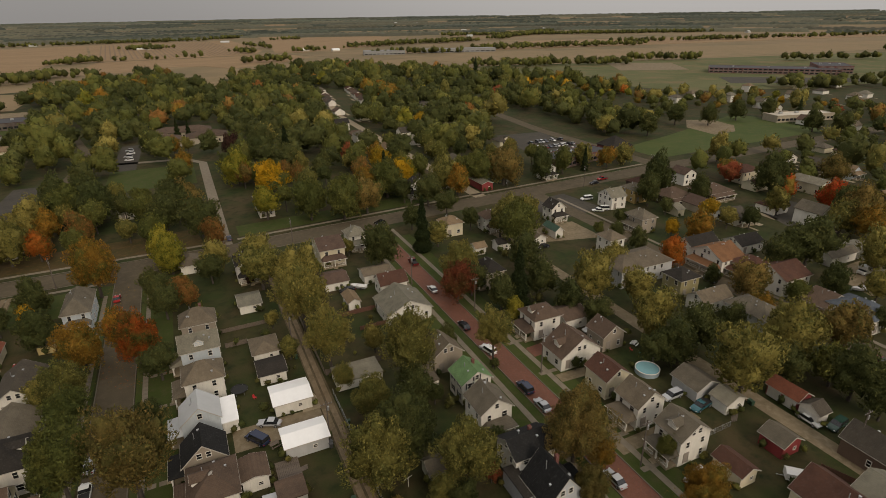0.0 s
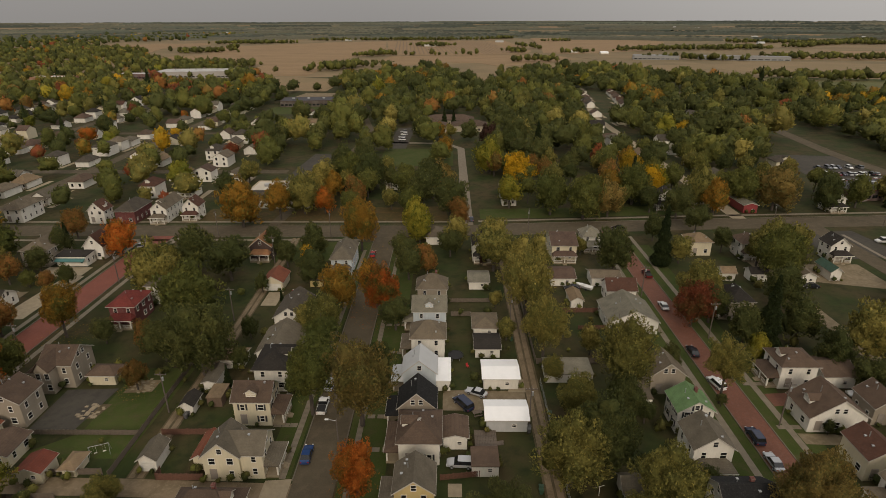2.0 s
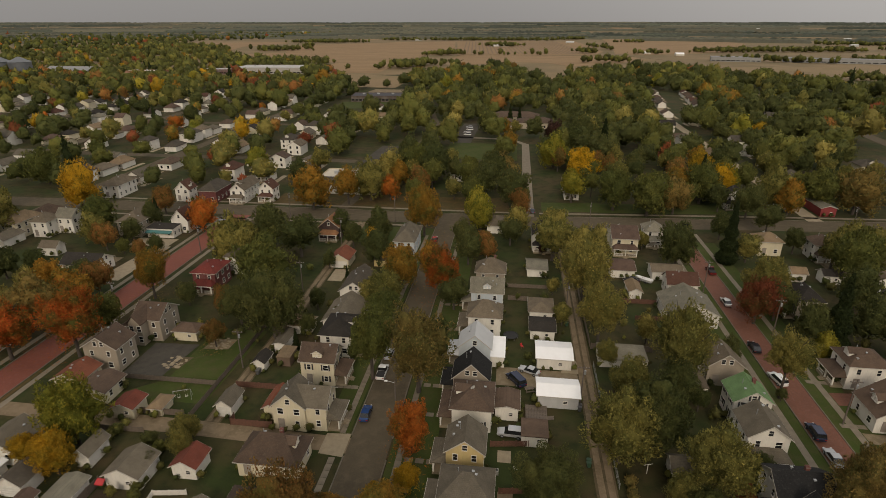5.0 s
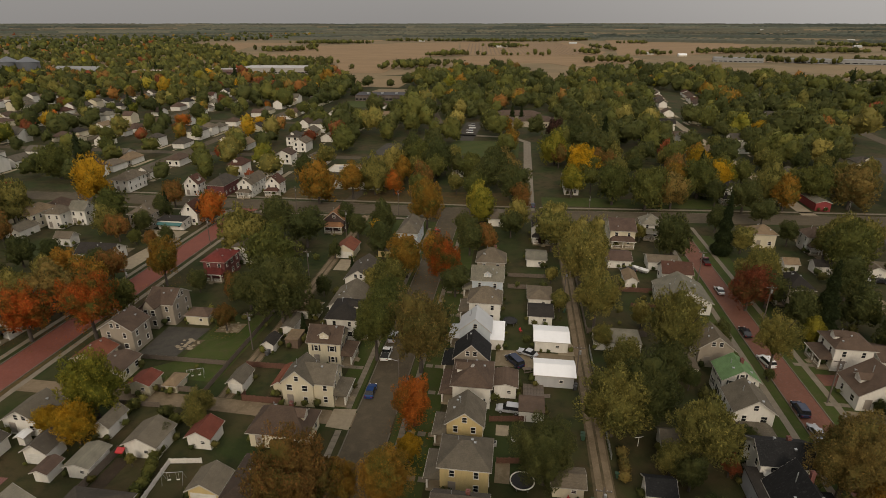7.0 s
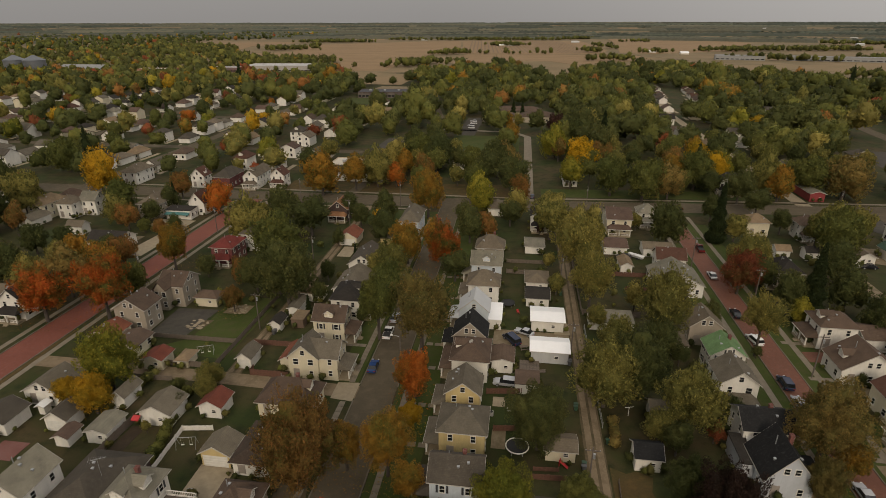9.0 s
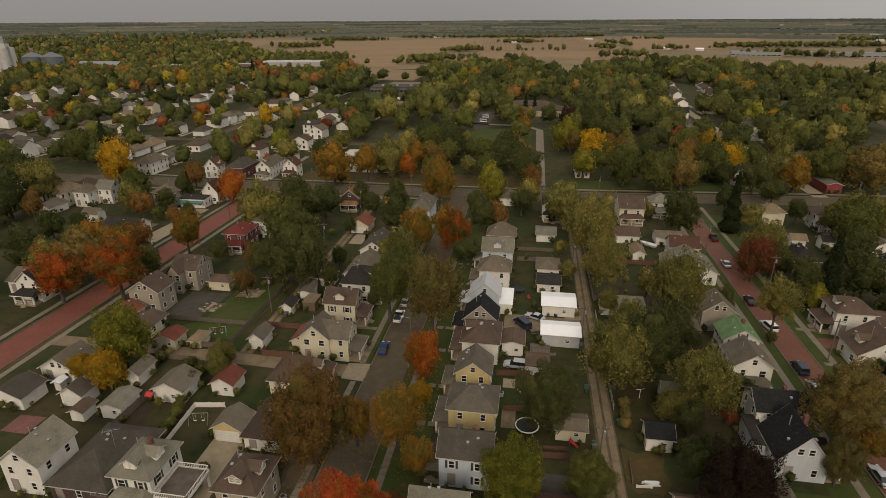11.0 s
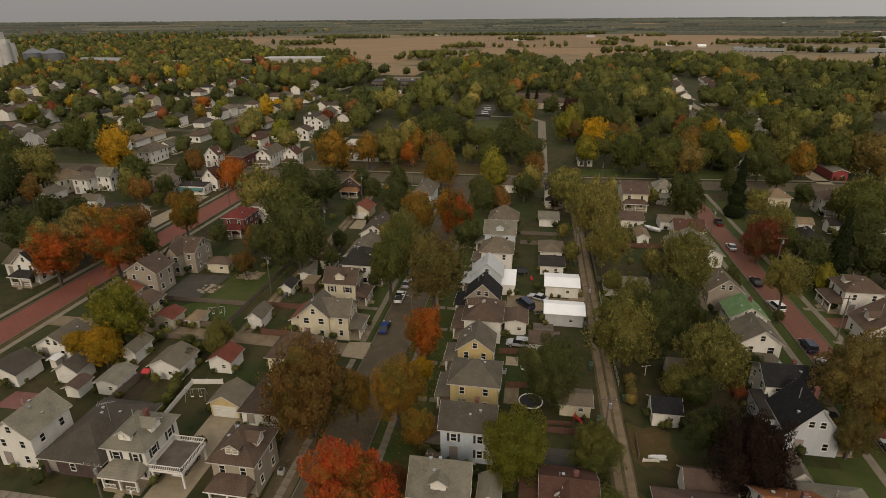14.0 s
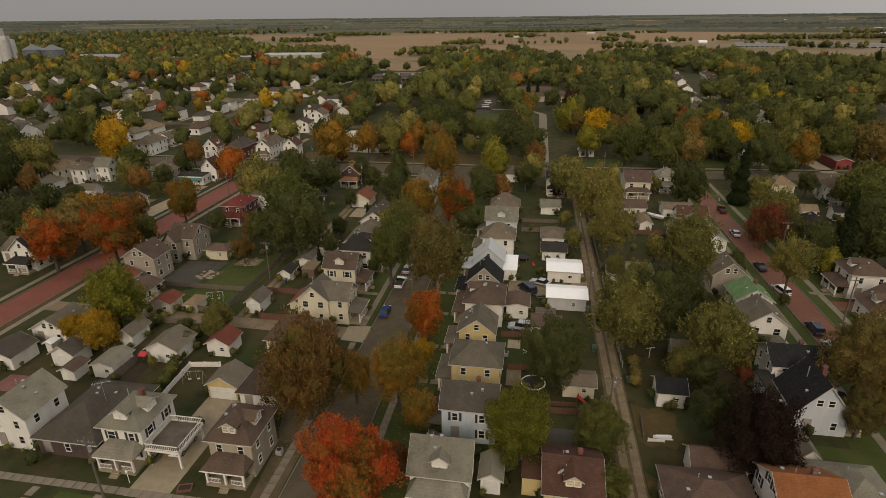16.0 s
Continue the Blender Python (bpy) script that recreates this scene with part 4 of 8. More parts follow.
sheet("lawn_east_west", [(69.6, 62), (76.9, 62), (76.9, 200), (69.6, 200)], 0.008, LAWN, "grass verge")
sheet("lawn_east_east", [(82.9, 62), (90, 62), (90, 220), (82.9, 220)], 0.008, LAWN, "grass verge")
sheet("lawn_bluehouse", [(66, 76), (76, 76), (76, 93), (64, 93)], 0.012, LAWN, "green lawn")
sheet("lawn_church", [(-34, 206), (16, 206), (16, 222), (-34, 222)], 0.006, LAWN, "grass")
sheet("lawn_across_east", [(34, 246.2), (125, 253), (125, 264), (34, 258)], 0.006, LAWN, "grass")
sheet("lawn_across", [(-75, 243.6), (22, 244), (20, 262), (-75, 258)], 0.006, LITTER, "grass strewn with brown fallen leaves")

# farmland
def rise(d):
    k = min(max(0.0, (d - 2200) / 2790), 1.0)
    return FAR_RISE * k * k * (3 - 2 * k)


def field(name, pts, material, label, lift=0.25):
    """A field that lies on the land, which rises gently far off."""
    OPEN.append(pts)
    v = [(x, y, rise(math.hypot(x - 20, y - 30)) + lift) for x, y in pts]
    n = len(v)
    me = mesh_of(name, v + [(x, y, z - .6) for x, y, z in v], [tuple(range(n)), tuple(range(2 * n - 1, n - 1, -1))] + [(i + n, (i + 1) % n + n, (i + 1) % n, i) for i in range(n)], material)
    bm = bmesh.new()
    bm.from_mesh(me)
    bmesh.ops.triangulate(bm, faces=bm.faces)
    bmesh.ops.recalc_face_normals(bm, faces=bm.faces)
    bm.to_mesh(me)
    return structure(name, me, label)


field("field_corner", [(-1030, 1790), (-852, 1575), (-679, 1411), (-736, 1589), (-702, 1828), (-850, 2188), (-1000, 2048)], STUBBLE, "tan harvested field behind woods")
field("field_wheat_west", [(-583, 1233), (-513, 1127), (-465, 1151), (-290, 1030), (-279, 888), (-219, 829), (-172, 834), (-177, 1017), (-171, 1261), (-112, 1300), (-194, 2060), (-338, 2016), (-512, 1807), (-639, 1672), (-552, 1426), (-494, 1308)], STUBBLE, "tan harvested field")
field("field_pale", [(-616, 2152), (-797, 2756), (-624, 3242), (-492, 2167)], STUBBLE, "pale harvested field", 1.0)
field("field_wheat_rows", [(-107, 1292), (-190, 2086), (101, 2121), (213, 2312), (217, 1700), (219, 1440), (177, 1302)], STUBBLE, "tan harvested field with darker rows")
field("field_wheat_low", [(-96, 1262), (241, 1284), (262, 1154), (208, 1076), (105, 989), (72, 1060), (14, 1080), (-51, 1006), (-110, 1120)], STUBBLE, "tan harvested field along a lane", 0.22)
field("field_wheat_east", [(367, 2704), (662, 2738), (713, 1950), (523, 1452), (365, 1365), (283, 1314), (231, 1350), (273, 1673)], STUBBLE, "tan harvested field", 0.2)
field("field_wheat_far_east", [(687, 2741), (1153, 2632), (1304, 2261), (896, 1544), (873, 1778), (916, 1932), (746, 2044)], STUBBLE_DARK, "brown harvested field", 0.2)
field("field_weedy_east", [(285, 906), (305, 990), (614, 1049), (1000, 960), (1500, 860), (1500, 640), (800, 740), (496, 841), (464, 868), (421, 932), (324, 876)], STUBBLE_DARK, "red-brown weedy field", 0.12)
field("field_meadow_west", [(-214, 812), (-104, 785), (-110, 720), (-110, 655), (-167, 659)], STUBBLE_DARK, "dry meadow", 0.12)
field("field_small", [(40, 868), (84, 873), (73, 711), (37, 719)], STUBBLE_DARK, "small dry meadow between trees", 0.12)
field("field_meadow_east", [(400, 720), (425, 600), (470, 450), (600, 400), (1600, 330), (1800, 500), (900, 700), (430, 800)], MEADOW, "rough green meadow", 0.1)
field("field_far_east", [(640, 1120), (1900, 950), (1900, 1120), (900, 1420)], STUBBLE, "tan harvested field", 0.3)
rf = random.Random(8)
for k in range(38):
    az, d, wide, deep = rf.uniform(-1.1, 1.25), rf.uniform(2250, 4700), rf.uniform(.03, .16), rf.uniform(50, 260)
    field("field_far_band", [(20 + r * math.sin(a), 30 + r * math.cos(a)) for r, a in ((d, az - wide), (d + 30, az), (d, az + wide), (d + deep, az + wide * .9), (d + deep, az - wide * .8))],
          (STUBBLE, STUBBLE_DARK)[k % 2], "far field below the horizon", 1.2 + .02 * k)
strip("road_lane", [(-108, 1275), (240, 1292), (300, 1140), (330, 1060)], 2.2, 0.32, GRAVEL, "pale farm lane")
sheet("lot_school", [(560, 470), (690, 400), (720, 420), (600, 520)], 0.2, TARMAC, "asphalt school car park")
sheet("lot_pale_school", [(560, 640), (640, 600), (700, 690), (620, 740)], 0.2, GRAVEL, "pale gravel lot")
sheet("lot_low_school", [(-135, 572), (-70, 580), (-72, 640), (-128, 640)], 0.1, GRAVEL, "pale school yard")
sheet("lawn_school_west", [(-135, 500), (-75, 505), (-78, 545), (-132, 540)], 0.1, LAWN, "mown lawn in front of a school")
sheet("lawn_north_road", [(-16, 330), (24, 330), (24, 372), (-16, 372)], 0.012, LAWN, "green lawn beside a narrow road")
# crop rows
rows = Solid()
for k in range(30):
    x = -100 + k * 9.4
    xe = x * 1.08 - 46
    v = [(x, 1330, .45), (x + 2.6, 1330, .45), (xe + 3.4, 2040, .45), (xe, 2040, .45)]
    rows.add(v + [(a, b, .1) for a, b, _ in v], [(0, 1, 2, 3), (7, 6, 5, 4), (0, 4, 5, 1), (1, 5, 6, 2), (2, 6, 7, 3), (3, 7, 4, 0)])
structure("field_rows", rows.mesh("field_rows", ROWS), "darker rows in the harvested field")
OPEN.append([(-66, 246), (-30, 246), (-30, 286), (-66, 286)])
OPEN.append([(-132, 470), (-76, 470), (-78, 575), (-130, 575)])
OPEN.append([(-64, 288), (-38, 288), (-40, 364), (-64, 364)])
OPEN.append([(0, 394), (46, 394), (46, 480), (0, 480)])
OPEN.append([(-372, 740), (-262, 750), (-262, 800), (-372, 795)])
OPEN.append([(232, 250), (258, 250), (266, 470), (240, 470)])
OPEN.append([(258, 256), (440, 250), (420, 350), (385, 350), (300, 320), (258, 310)])
OPEN.append([(24, 244), (34, 244), (34, 385), (24, 385)])
OPEN.append([(8, 262), (24, 262), (24, 330), (8, 330)])
OPEN.append([(-8, 306), (13, 306), (13, 370), (-8, 370)])
OPEN.append([(128, 462), (150, 462), (180, 655), (152, 655)])
OPEN.append([(198, 286), (238, 286), (240, 376), (206, 376)])
OPEN.append([(34, 244), (48, 244), (44, 300), (34, 300)])


# ---------------------------------------------------------------- vehicles
def car_meshes(kind, paint):
    """Body, glass and roof of a car that heads along +y, its middle at the origin."""
    L, w = {"sedan": (2.3, .88), "suv": (2.35, .93), "van": (2.6, .98), "pickup": (2.6, .95)}[kind]
    belt = {"sedan": .88, "suv": 1.05, "van": 1.1, "pickup": 1.05}[kind]
    top = {"sedan": 1.42, "suv": 1.72, "van": 1.9, "pickup": 1.75}[kind]
    c0, c1, r0, r1 = {"sedan": (-1.75, 1.0, -1.05, .2), "suv": (-2.2, 1.05, -2.0, .35), "van": (-2.5, 1.5, -2.4, .95), "pickup": (-.3, 1.3, -.2, .7)}[kind]
    prof = [(-L, .32), (-L - .02, .62), (-L + .05, belt - .06), (c0, belt), (c1, belt - .02), (L - .35, belt - .16), (L, .62), (L - .02, .32)]
    v, f = [], []
    for sx, k in ((-1, 0), (1, 0)):
        for y, z in prof:
            pinch = .92 if abs(y) > L - .1 else 1.0
            v.append((sx * w * pinch, y, z))
    n = len(prof)
    for i in range(n):
        j = (i + 1) % n
        f.append((i, j, n + j, n + i))
    f += [tuple(range(n))[::-1], tuple(range(n, 2 * n))]
    body = mesh_of("body", v, f, paint)
    bm = bmesh.new()
    bm.from_mesh(body)
    bmesh.ops.bevel(bm, geom=[e for e in bm.edges], offset=.07, segments=2, affect="EDGES")
    bmesh.ops.recalc_face_normals(bm, faces=bm.faces)
    bm.to_mesh(body)
    wt = w * .8
    g = Solid().add([(-w + .04, c0, belt - .03), (w - .04, c0, belt - .03), (w - .04, c1, belt - .05), (-w + .04, c1, belt - .05),
                     (-wt, r0, top - .04), (wt, r0, top - .04), (wt, r1, top - .04), (-wt, r1, top - .04)],
                    [(0, 1, 5, 4), (1, 2, 6, 5), (2, 3, 7, 6), (3, 0, 4, 7), (4, 5, 6, 7), (3, 2, 1, 0)])
    r = Solid().box(-wt - .02, wt + .02, r0 - .04, r1 + .05, top - .05, top + .02)
    ro = r.mesh("roof", paint)
    bm = bmesh.new()
    bm.from_mesh(ro)
    bmesh.ops.bevel(bm, geom=[e for e in bm.edges], offset=.03, segments=2, affect="EDGES")
    bm.to_mesh(ro)
    return body, g.mesh("glass", GLASS), ro, L, w


def wheel_mesh():
    if "wheel" not in SHARED:
        s = Solid().tube((-.11, 0, 0), (.11, 0, 0), .33, .33, 16)
        r = Solid().tube((-.125, 0, 0), (.125, 0, 0), .19, .19, 12)
        SHARED["wheel"] = (s.mesh("tyre", RUBBER), r.mesh("rim", STEEL))
    return SHARED["wheel"]


CARS = {}
PAINT = dict(white=(.72, .72, .70), silver=(.42, .43, .44), grey=(.16, .17, .18), black=(.02, .021, .025), navy=(.022, .03, .06), blue=(.022, .055, .16),
             red=(.33, .025, .025), tan=(.33, .28, .2), green=(.025, .06, .045), teal=(.03, .11, .13), darkred=(.14, .02, .02))
LAMP = plain("lamp_glass", (.7, .7, .68), 0.15)
TAIL = plain("tail_lamp", (.3, .02, .02), 0.25)


def car(kind, colour, x, y, heading=0.0, state="parked by the kerb"):
    """heading: degrees, anticlockwise from north."""
    key = (kind, colour)
    m = pose(x, y, 0.03, 0, 0, heading)
    label = f"{colour} {kind} {state}"
    OCC.append((x - 2, x + 2, y - 2, y + 2))
    if key in CARS:
        c = copy_thing(CARS[key], m)
        c["label"] = label
        return c
    paint = plain("car_" + colour, PAINT[colour], 0.25, 0.1, 0.95, 0.5)
    body, glass, roof, L, w = car_meshes(kind, paint)
    root = thing("pickup_truck" if kind == "pickup" else ("van" if kind == "van" else "car"), x, y, .03, radians(heading), label, "car" if kind != "van" else "van")
    part("body", body, root)
    part("cabin_glass", glass, root, "dark tinted glass")
    part("roof", roof, root)
    tyre, rim = wheel_mesh()
    for sx in (-1, 1):
        for yy in (-L * .62, L * .6):
            t = part("wheel", tyre, root, "", (sx * (w - .1), yy, .33))
            part("rim", rim, t)
    lamp = Solid().box(-.16, .16, -.03, .03, -.07, .07)
    hl, tl = lamp.mesh("headlight", LAMP), lamp.mesh("tail_light", TAIL)
    for sx in (-1, 1):
        part("headlight", hl, root, "", (sx * (w - .28), L - .03, .68))
        part("tail_light", tl, root, "", (sx * (w - .26), -L + .02, .75))
    if kind == "pickup":
        part("bed", Solid().box(-w + .12, w - .12, -L + .12, -.35, .9, 1.06).mesh("bed", RUBBER), root, "dark open cargo bed")
    CARS[key] = root
    return root


def caravan(x, y, heading):
    root = thing("motorhome", x, y, 0, radians(heading), "white motorhome parked on a gravel yard", "motorhome")
    s = Solid().box(-1.15, 1.15, -3.4, 2.2, .55, 2.9).box(-1.05, 1.05, 2.2, 3.5, .5, 1.3).box(-1.15, 1.15, 1.8, 3.0, 1.9, 2.9)
    part("body", s.mesh("body", plain("car_white", PAINT["white"], .25)), root)
    part("windscreen", Solid().add([(-1, 2.21, 1.3), (1, 2.21, 1.3), (1, 2.9, 1.3), (-1, 2.9, 1.3), (-1, 2.21, 1.9), (1, 2.21, 1.9)], [(0, 1, 2, 3), (3, 2, 5, 4), (0, 3, 4), (1, 5, 2), (0, 4, 5, 1)]).mesh("windscreen", GLASS), root)
    for k in range(3):
        part("side_window", Solid().box(-1.17, 1.17, -2.8 + k * 1.7, -1.9 + k * 1.7, 1.7, 2.3).mesh("side_window", GLASS), root)
    tyre, rim = wheel_mesh()
    for sx in (-1, 1):
        for yy in (-2.2, 2.6):
            part("rim", rim, part("wheel", tyre, root, "", (sx * 1.05, yy, .33)))


# ---------------------------------------------------------------- yard things
def fence(xa, ya, xb, yb, h=1.2, style="wood", label="weathered grey board fence"):
    L = math.hypot(xb - xa, yb - ya)
    rz = math.atan2(yb - ya, xb - xa)
    root = thing("fence", xa, ya, 0, rz, label, "fence")
    n = max(1, round(L / 2.4))
    step = L / n
    m = {"wood": WOOD, "red": WOOD_RED, "white": TRIM, "wire": STEEL}[style]
    post = Solid().box(-.06, .06, -.06, .06, 0, h + .08).mesh("fence_post", m)
    s = Solid()
    if style == "wire":
        s.box(0.06, step - .06, -.015, .015, h - .04, h).box(0.06, step - .06, -.012, .012, h * .5, h * .5 + .02).box(0.06, step - .06, -.012, .012, .06, .09)
        for k in range(9):
            x = step * (k + .5) / 9
            s.box(x - .008, x + .008, -.008, .008, .09, h - .04)
    else:
        k = 10
        for i in range(k):
            x = .07 + (step - .14) * i / k
            hh = h - .03 * ((i * 7) % 3)
            s.box(x, x + (step - .14) / k - .02, -.015, .015, .05, hh)
        s.box(.06, step - .06, .015, .05, h * .3, h * .3 + .08).box(.06, step - .06, .015, .05, h * .75, h * .75 + .08)
    panel = s.mesh("fence_panel", m)
    for i in range(n + 1):
        part("fence_post", post, root, "", (i * step, 0, 0))
    for i in range(n):
        tagged(part("fence_panel", panel, root, "", (i * step, 0, 0)), kind="stuff")
    return root


def utility_pole(x, y, h=9.5, lamp=False, rz=0.0):
    root = thing("street_lamp" if lamp else "utility_pole", x, y, 0, rz, "grey wooden pole with a street lamp on an arm" if lamp else "weathered wooden utility pole with a crossarm", "pole")
    part("pole", Solid().tube((0, 0, 0), (0, 0, h), .15, .10, 10).mesh("pole", POLE), root)
    if lamp:
        part("arm", Solid().tube((0, 0, h - .4), (-1.5, 0, h - .1), .04, .03, 6).mesh("arm", STEEL), root)
        part("lamp_head", Solid().box(-1.95, -1.35, -.13, .13, h - .2, h - .02).mesh("lamp_head", LAMP), root)
    else:
        part("crossarm", Solid().box(-1.1, 1.1, -.06, .06, h - .7, h - .57).mesh("crossarm", POLE), root)
        for k in (-1, -.4, .4, 1):
            part("insulator", Solid().tube((k, 0, h - .57), (k, 0, h - .4), .05, .03, 6).mesh("insulator", STEEL), root)
        part("transformer", Solid().tube((.28, 0, h - 2.0), (.28, 0, h - 1.2), .2, .2, 10).mesh("transformer", STEEL), root)


def ring_wall(name, x, y, r, h, fill, wallm, rimm, label, cat):
    root = thing(name, x, y, 0, 0, label, cat)
    n = 28
    v, f = [], []
    for rr, z in ((r, 0), (r, h), (r - .08, h), (r - .08, 0)):
        v += [(rr * math.cos(2 * math.pi * i / n), rr * math.sin(2 * math.pi * i / n), z) for i in range(n)]
    for k in range(4):
        for i in range(n):
            j, a, b = (i + 1) % n, k * n, ((k + 1) % 4) * n
            f.append((a + i, a + j, b + j, b + i))
    part("wall", mesh_of("wall", v, f, wallm), root)
    d = Solid().tube((0, 0, h - .22), (0, 0, h - .15), r - .08, r - .08, n)
    part("water" if "pool" in name else "mat", d.mesh("fill", fill), root)
    rim = Solid()
    for i in range(n):
        a, b = 2 * math.pi * i / n, 2 * math.pi * (i + 1) / n
        rim.tube((r * math.cos(a), r * math.sin(a), h), (r * math.cos(b), r * math.sin(b), h), .09, .09, 6)
    part("rim", rim.mesh("rim", rimm), root)


def trampoline(x, y, r=1.9, edge=None):
    root = thing("trampoline", x, y, 0, 0, "round trampoline with a black mat and a dark frame" if edge else "round trampoline with a black mat and a pale frame", "trampoline")
    part("mat", Solid().tube((0, 0, .8), (0, 0, .83), r - .15, r - .15, 24).mesh("mat", RUBBER), root)
    rim = Solid()
    for i in range(24):
        a, b = 2 * math.pi * i / 24, 2 * math.pi * (i + 1) / 24
        rim.tube((r * math.cos(a), r * math.sin(a), .84), (r * math.cos(b), r * math.sin(b), .84), .1, .1, 6)
    part("rim", rim.mesh("rim", edge or TRIM), root)
    leg = Solid().tube((0, 0, 0), (0, 0, .8), .04, .04, 6).mesh("leg", STEEL)
    for k in range(6):
        part("leg", leg, root, "", (r * .95 * math.cos(k * 1.047), r * .95 * math.sin(k * 1.047), 0))


def swing_set(x, y, rz=0.0, m=None):
    root = thing("swing_set", x, y, 0, rz, "pale metal swing set on a back lawn", "swing set")
    m = m or STEEL
    part("top_bar", Solid().tube((-1.6, 0, 2), (1.6, 0, 2), .04, .04, 6).mesh("top_bar", m), root)
    leg = Solid().tube((0, -.8, 0), (0, 0, 2), .035, .035, 6).tube((0, .8, 0), (0, 0, 2), .035, .035, 6).mesh("leg", m)
    for sx in (-1.6, 1.6):
        part("leg", leg, root, "", (sx, 0, 0))
    sw = Solid().tube((-.2, 0, 2), (-.2, 0, .5), .012, .012, 4).tube((.2, 0, 2), (.2, 0, .5), .012, .012, 4).box(-.25, .25, -.1, .1, .46, .5).mesh("swing", TRIM)
    for sx in (-.7, .7):
        part("swing", sw, root, "", (sx, 0, 0))


def deck_carport(x0, x1, y0, y1, z=2.9):
    root = thing("carport", (x0 + x1) / 2, (y0 + y1) / 2, 0, 0, "white carport with a railed roof deck beside a house", "carport")
    hw, hd = (x1 - x0) / 2, (y1 - y0) / 2
    part("deck", Solid().box(-hw, hw, -hd, hd, z - .3, z - .02).mesh("deck", TRIM), root)
    part("deck_floor", Solid().box(-hw + .12, hw - .12, -hd + .12, hd - .12, z - .03, z + .03).mesh("deck_floor", plain("stained_roofing", (.115, .09, .066), .9, 0, .45, .9)), root, "stained grey-brown roofing")
    post = Solid().box(-.13, .13, -.13, .13, 0, z - .3).mesh("post", TRIM)
    for px in (-hw + .3, hw - .3):
        for py in (-hd + .3, hd - .3):
            part("post", post, root, "", (px, py, 0))
    s = Solid()
    for a, b, c, d in ((-hw, hw, -hd, -hd + .08), (-hw, hw, hd - .08, hd), (-hw, -hw + .08, -hd, hd), (hw - .08, hw, -hd, hd)):
        s.box(a, b, c, d, z + .85, z + .95).box(a, b, c, d, z + .15, z + .22)
    k = 18
    for i in range(k + 1):
        px, py = -hw + .04 + (2 * hw - .08) * i / k, -hd + .04 + (2 * hd - .08) * i / k
        for yy in (-hd + .04, hd - .04):
            s.box(px - .025, px + .025, yy - .025, yy + .025, z - .02, z + .85)
        for xx in (-hw + .04, hw - .04):
            s.box(xx - .025, xx + .025, py - .025, py + .025, z - .02, z + .85)
    part("railing", s.mesh("railing", TRIM), root)


def shed_rack(x, y, rz=0.0):
    root = thing("pergola", x, y, 0, rz, "white slatted pergola beside a house", "pergola")
    slat = Solid().box(-2.2, 2.2, -.05, .05, 2.4, 2.5).mesh("slat", TRIM)
    for k in range(5):
        part("slat", slat, root, "", (0, -.9 + k * .45, 0))
    post = Solid().box(-.06, .06, -.06, .06, 0, 2.4).mesh("post", TRIM)
    for px in (-2, 2):
        for py in (-.9, .9):
            part("post", post, root, "", (px, py, 0))


def rubble(x, y, r, seed, label):
    rng = random.Random(seed)
    s = Solid()
    for _ in range(26):
        a, d = rng.uniform(0, 6.28), r * math.sqrt(rng.random())
        c, w, h = (x + d * math.cos(a), y + d * math.sin(a)), rng.uniform(.15, .5), rng.uniform(.05, .16)
        s.box(c[0] - w, c[0] + w, c[1] - w * .7, c[1] + w * .7, 0, h)
    tagged(new("rubble", s.mesh("rubble", CONCRETE)), label, "rubble", kind="stuff")


def block_building(name, label, x, y, rz, w, d, h, wallm, roofm, rows=1, bays=10):
    """A flat-roofed building with a parapet and a band of windows on its front."""
    root = thing(name, x, y, 0, radians(rz), label, "building")
    part("wall", Solid().box(-w / 2, w / 2, -d / 2, d / 2, 0, h).mesh("wall", wallm), root)
    part("roof", Solid().box(-w / 2 + .3, w / 2 - .3, -d / 2 + .3, d / 2 - .3, h - .2, h + .06).mesh("roof", roofm), root)
    s = Solid().box(-w / 2 - .1, w / 2 + .1, -d / 2 - .1, -d / 2 + .25, h - .1, h + .35).box(-w / 2 - .1, w / 2 + .1, d / 2 - .25, d / 2 + .1, h - .1, h + .35)
    s.box(-w / 2 - .1, -w / 2 + .25, -d / 2 + .25, d / 2 - .25, h - .1, h + .35).box(w / 2 - .25, w / 2 + .1, -d / 2 + .25, d / 2 - .25, h - .1, h + .35)
    part("parapet", s.mesh("parapet", wallm), root)
    g = Solid().box(-w / bays * .36, w / bays * .36, -.05, .05, -.7, .7).mesh("window", GLASS)
    for k in range(rows):
        for i in range(bays):
            part("window", g, root, "", (-w / 2 + w * (i + .5) / bays, -d / 2, 1.8 + 3.2 * k))
    for i in range(3):
        part("roof_unit", Solid().box(-1.1, 1.1, -.8, .8, h, h + 1.1).mesh("roof_unit", STEEL), root, "", (-w * .3 + w * .28 * i, d * .1, 0))
    OCC.append((x - w / 2, x + w / 2, y - d / 2, y + d / 2))
    return root


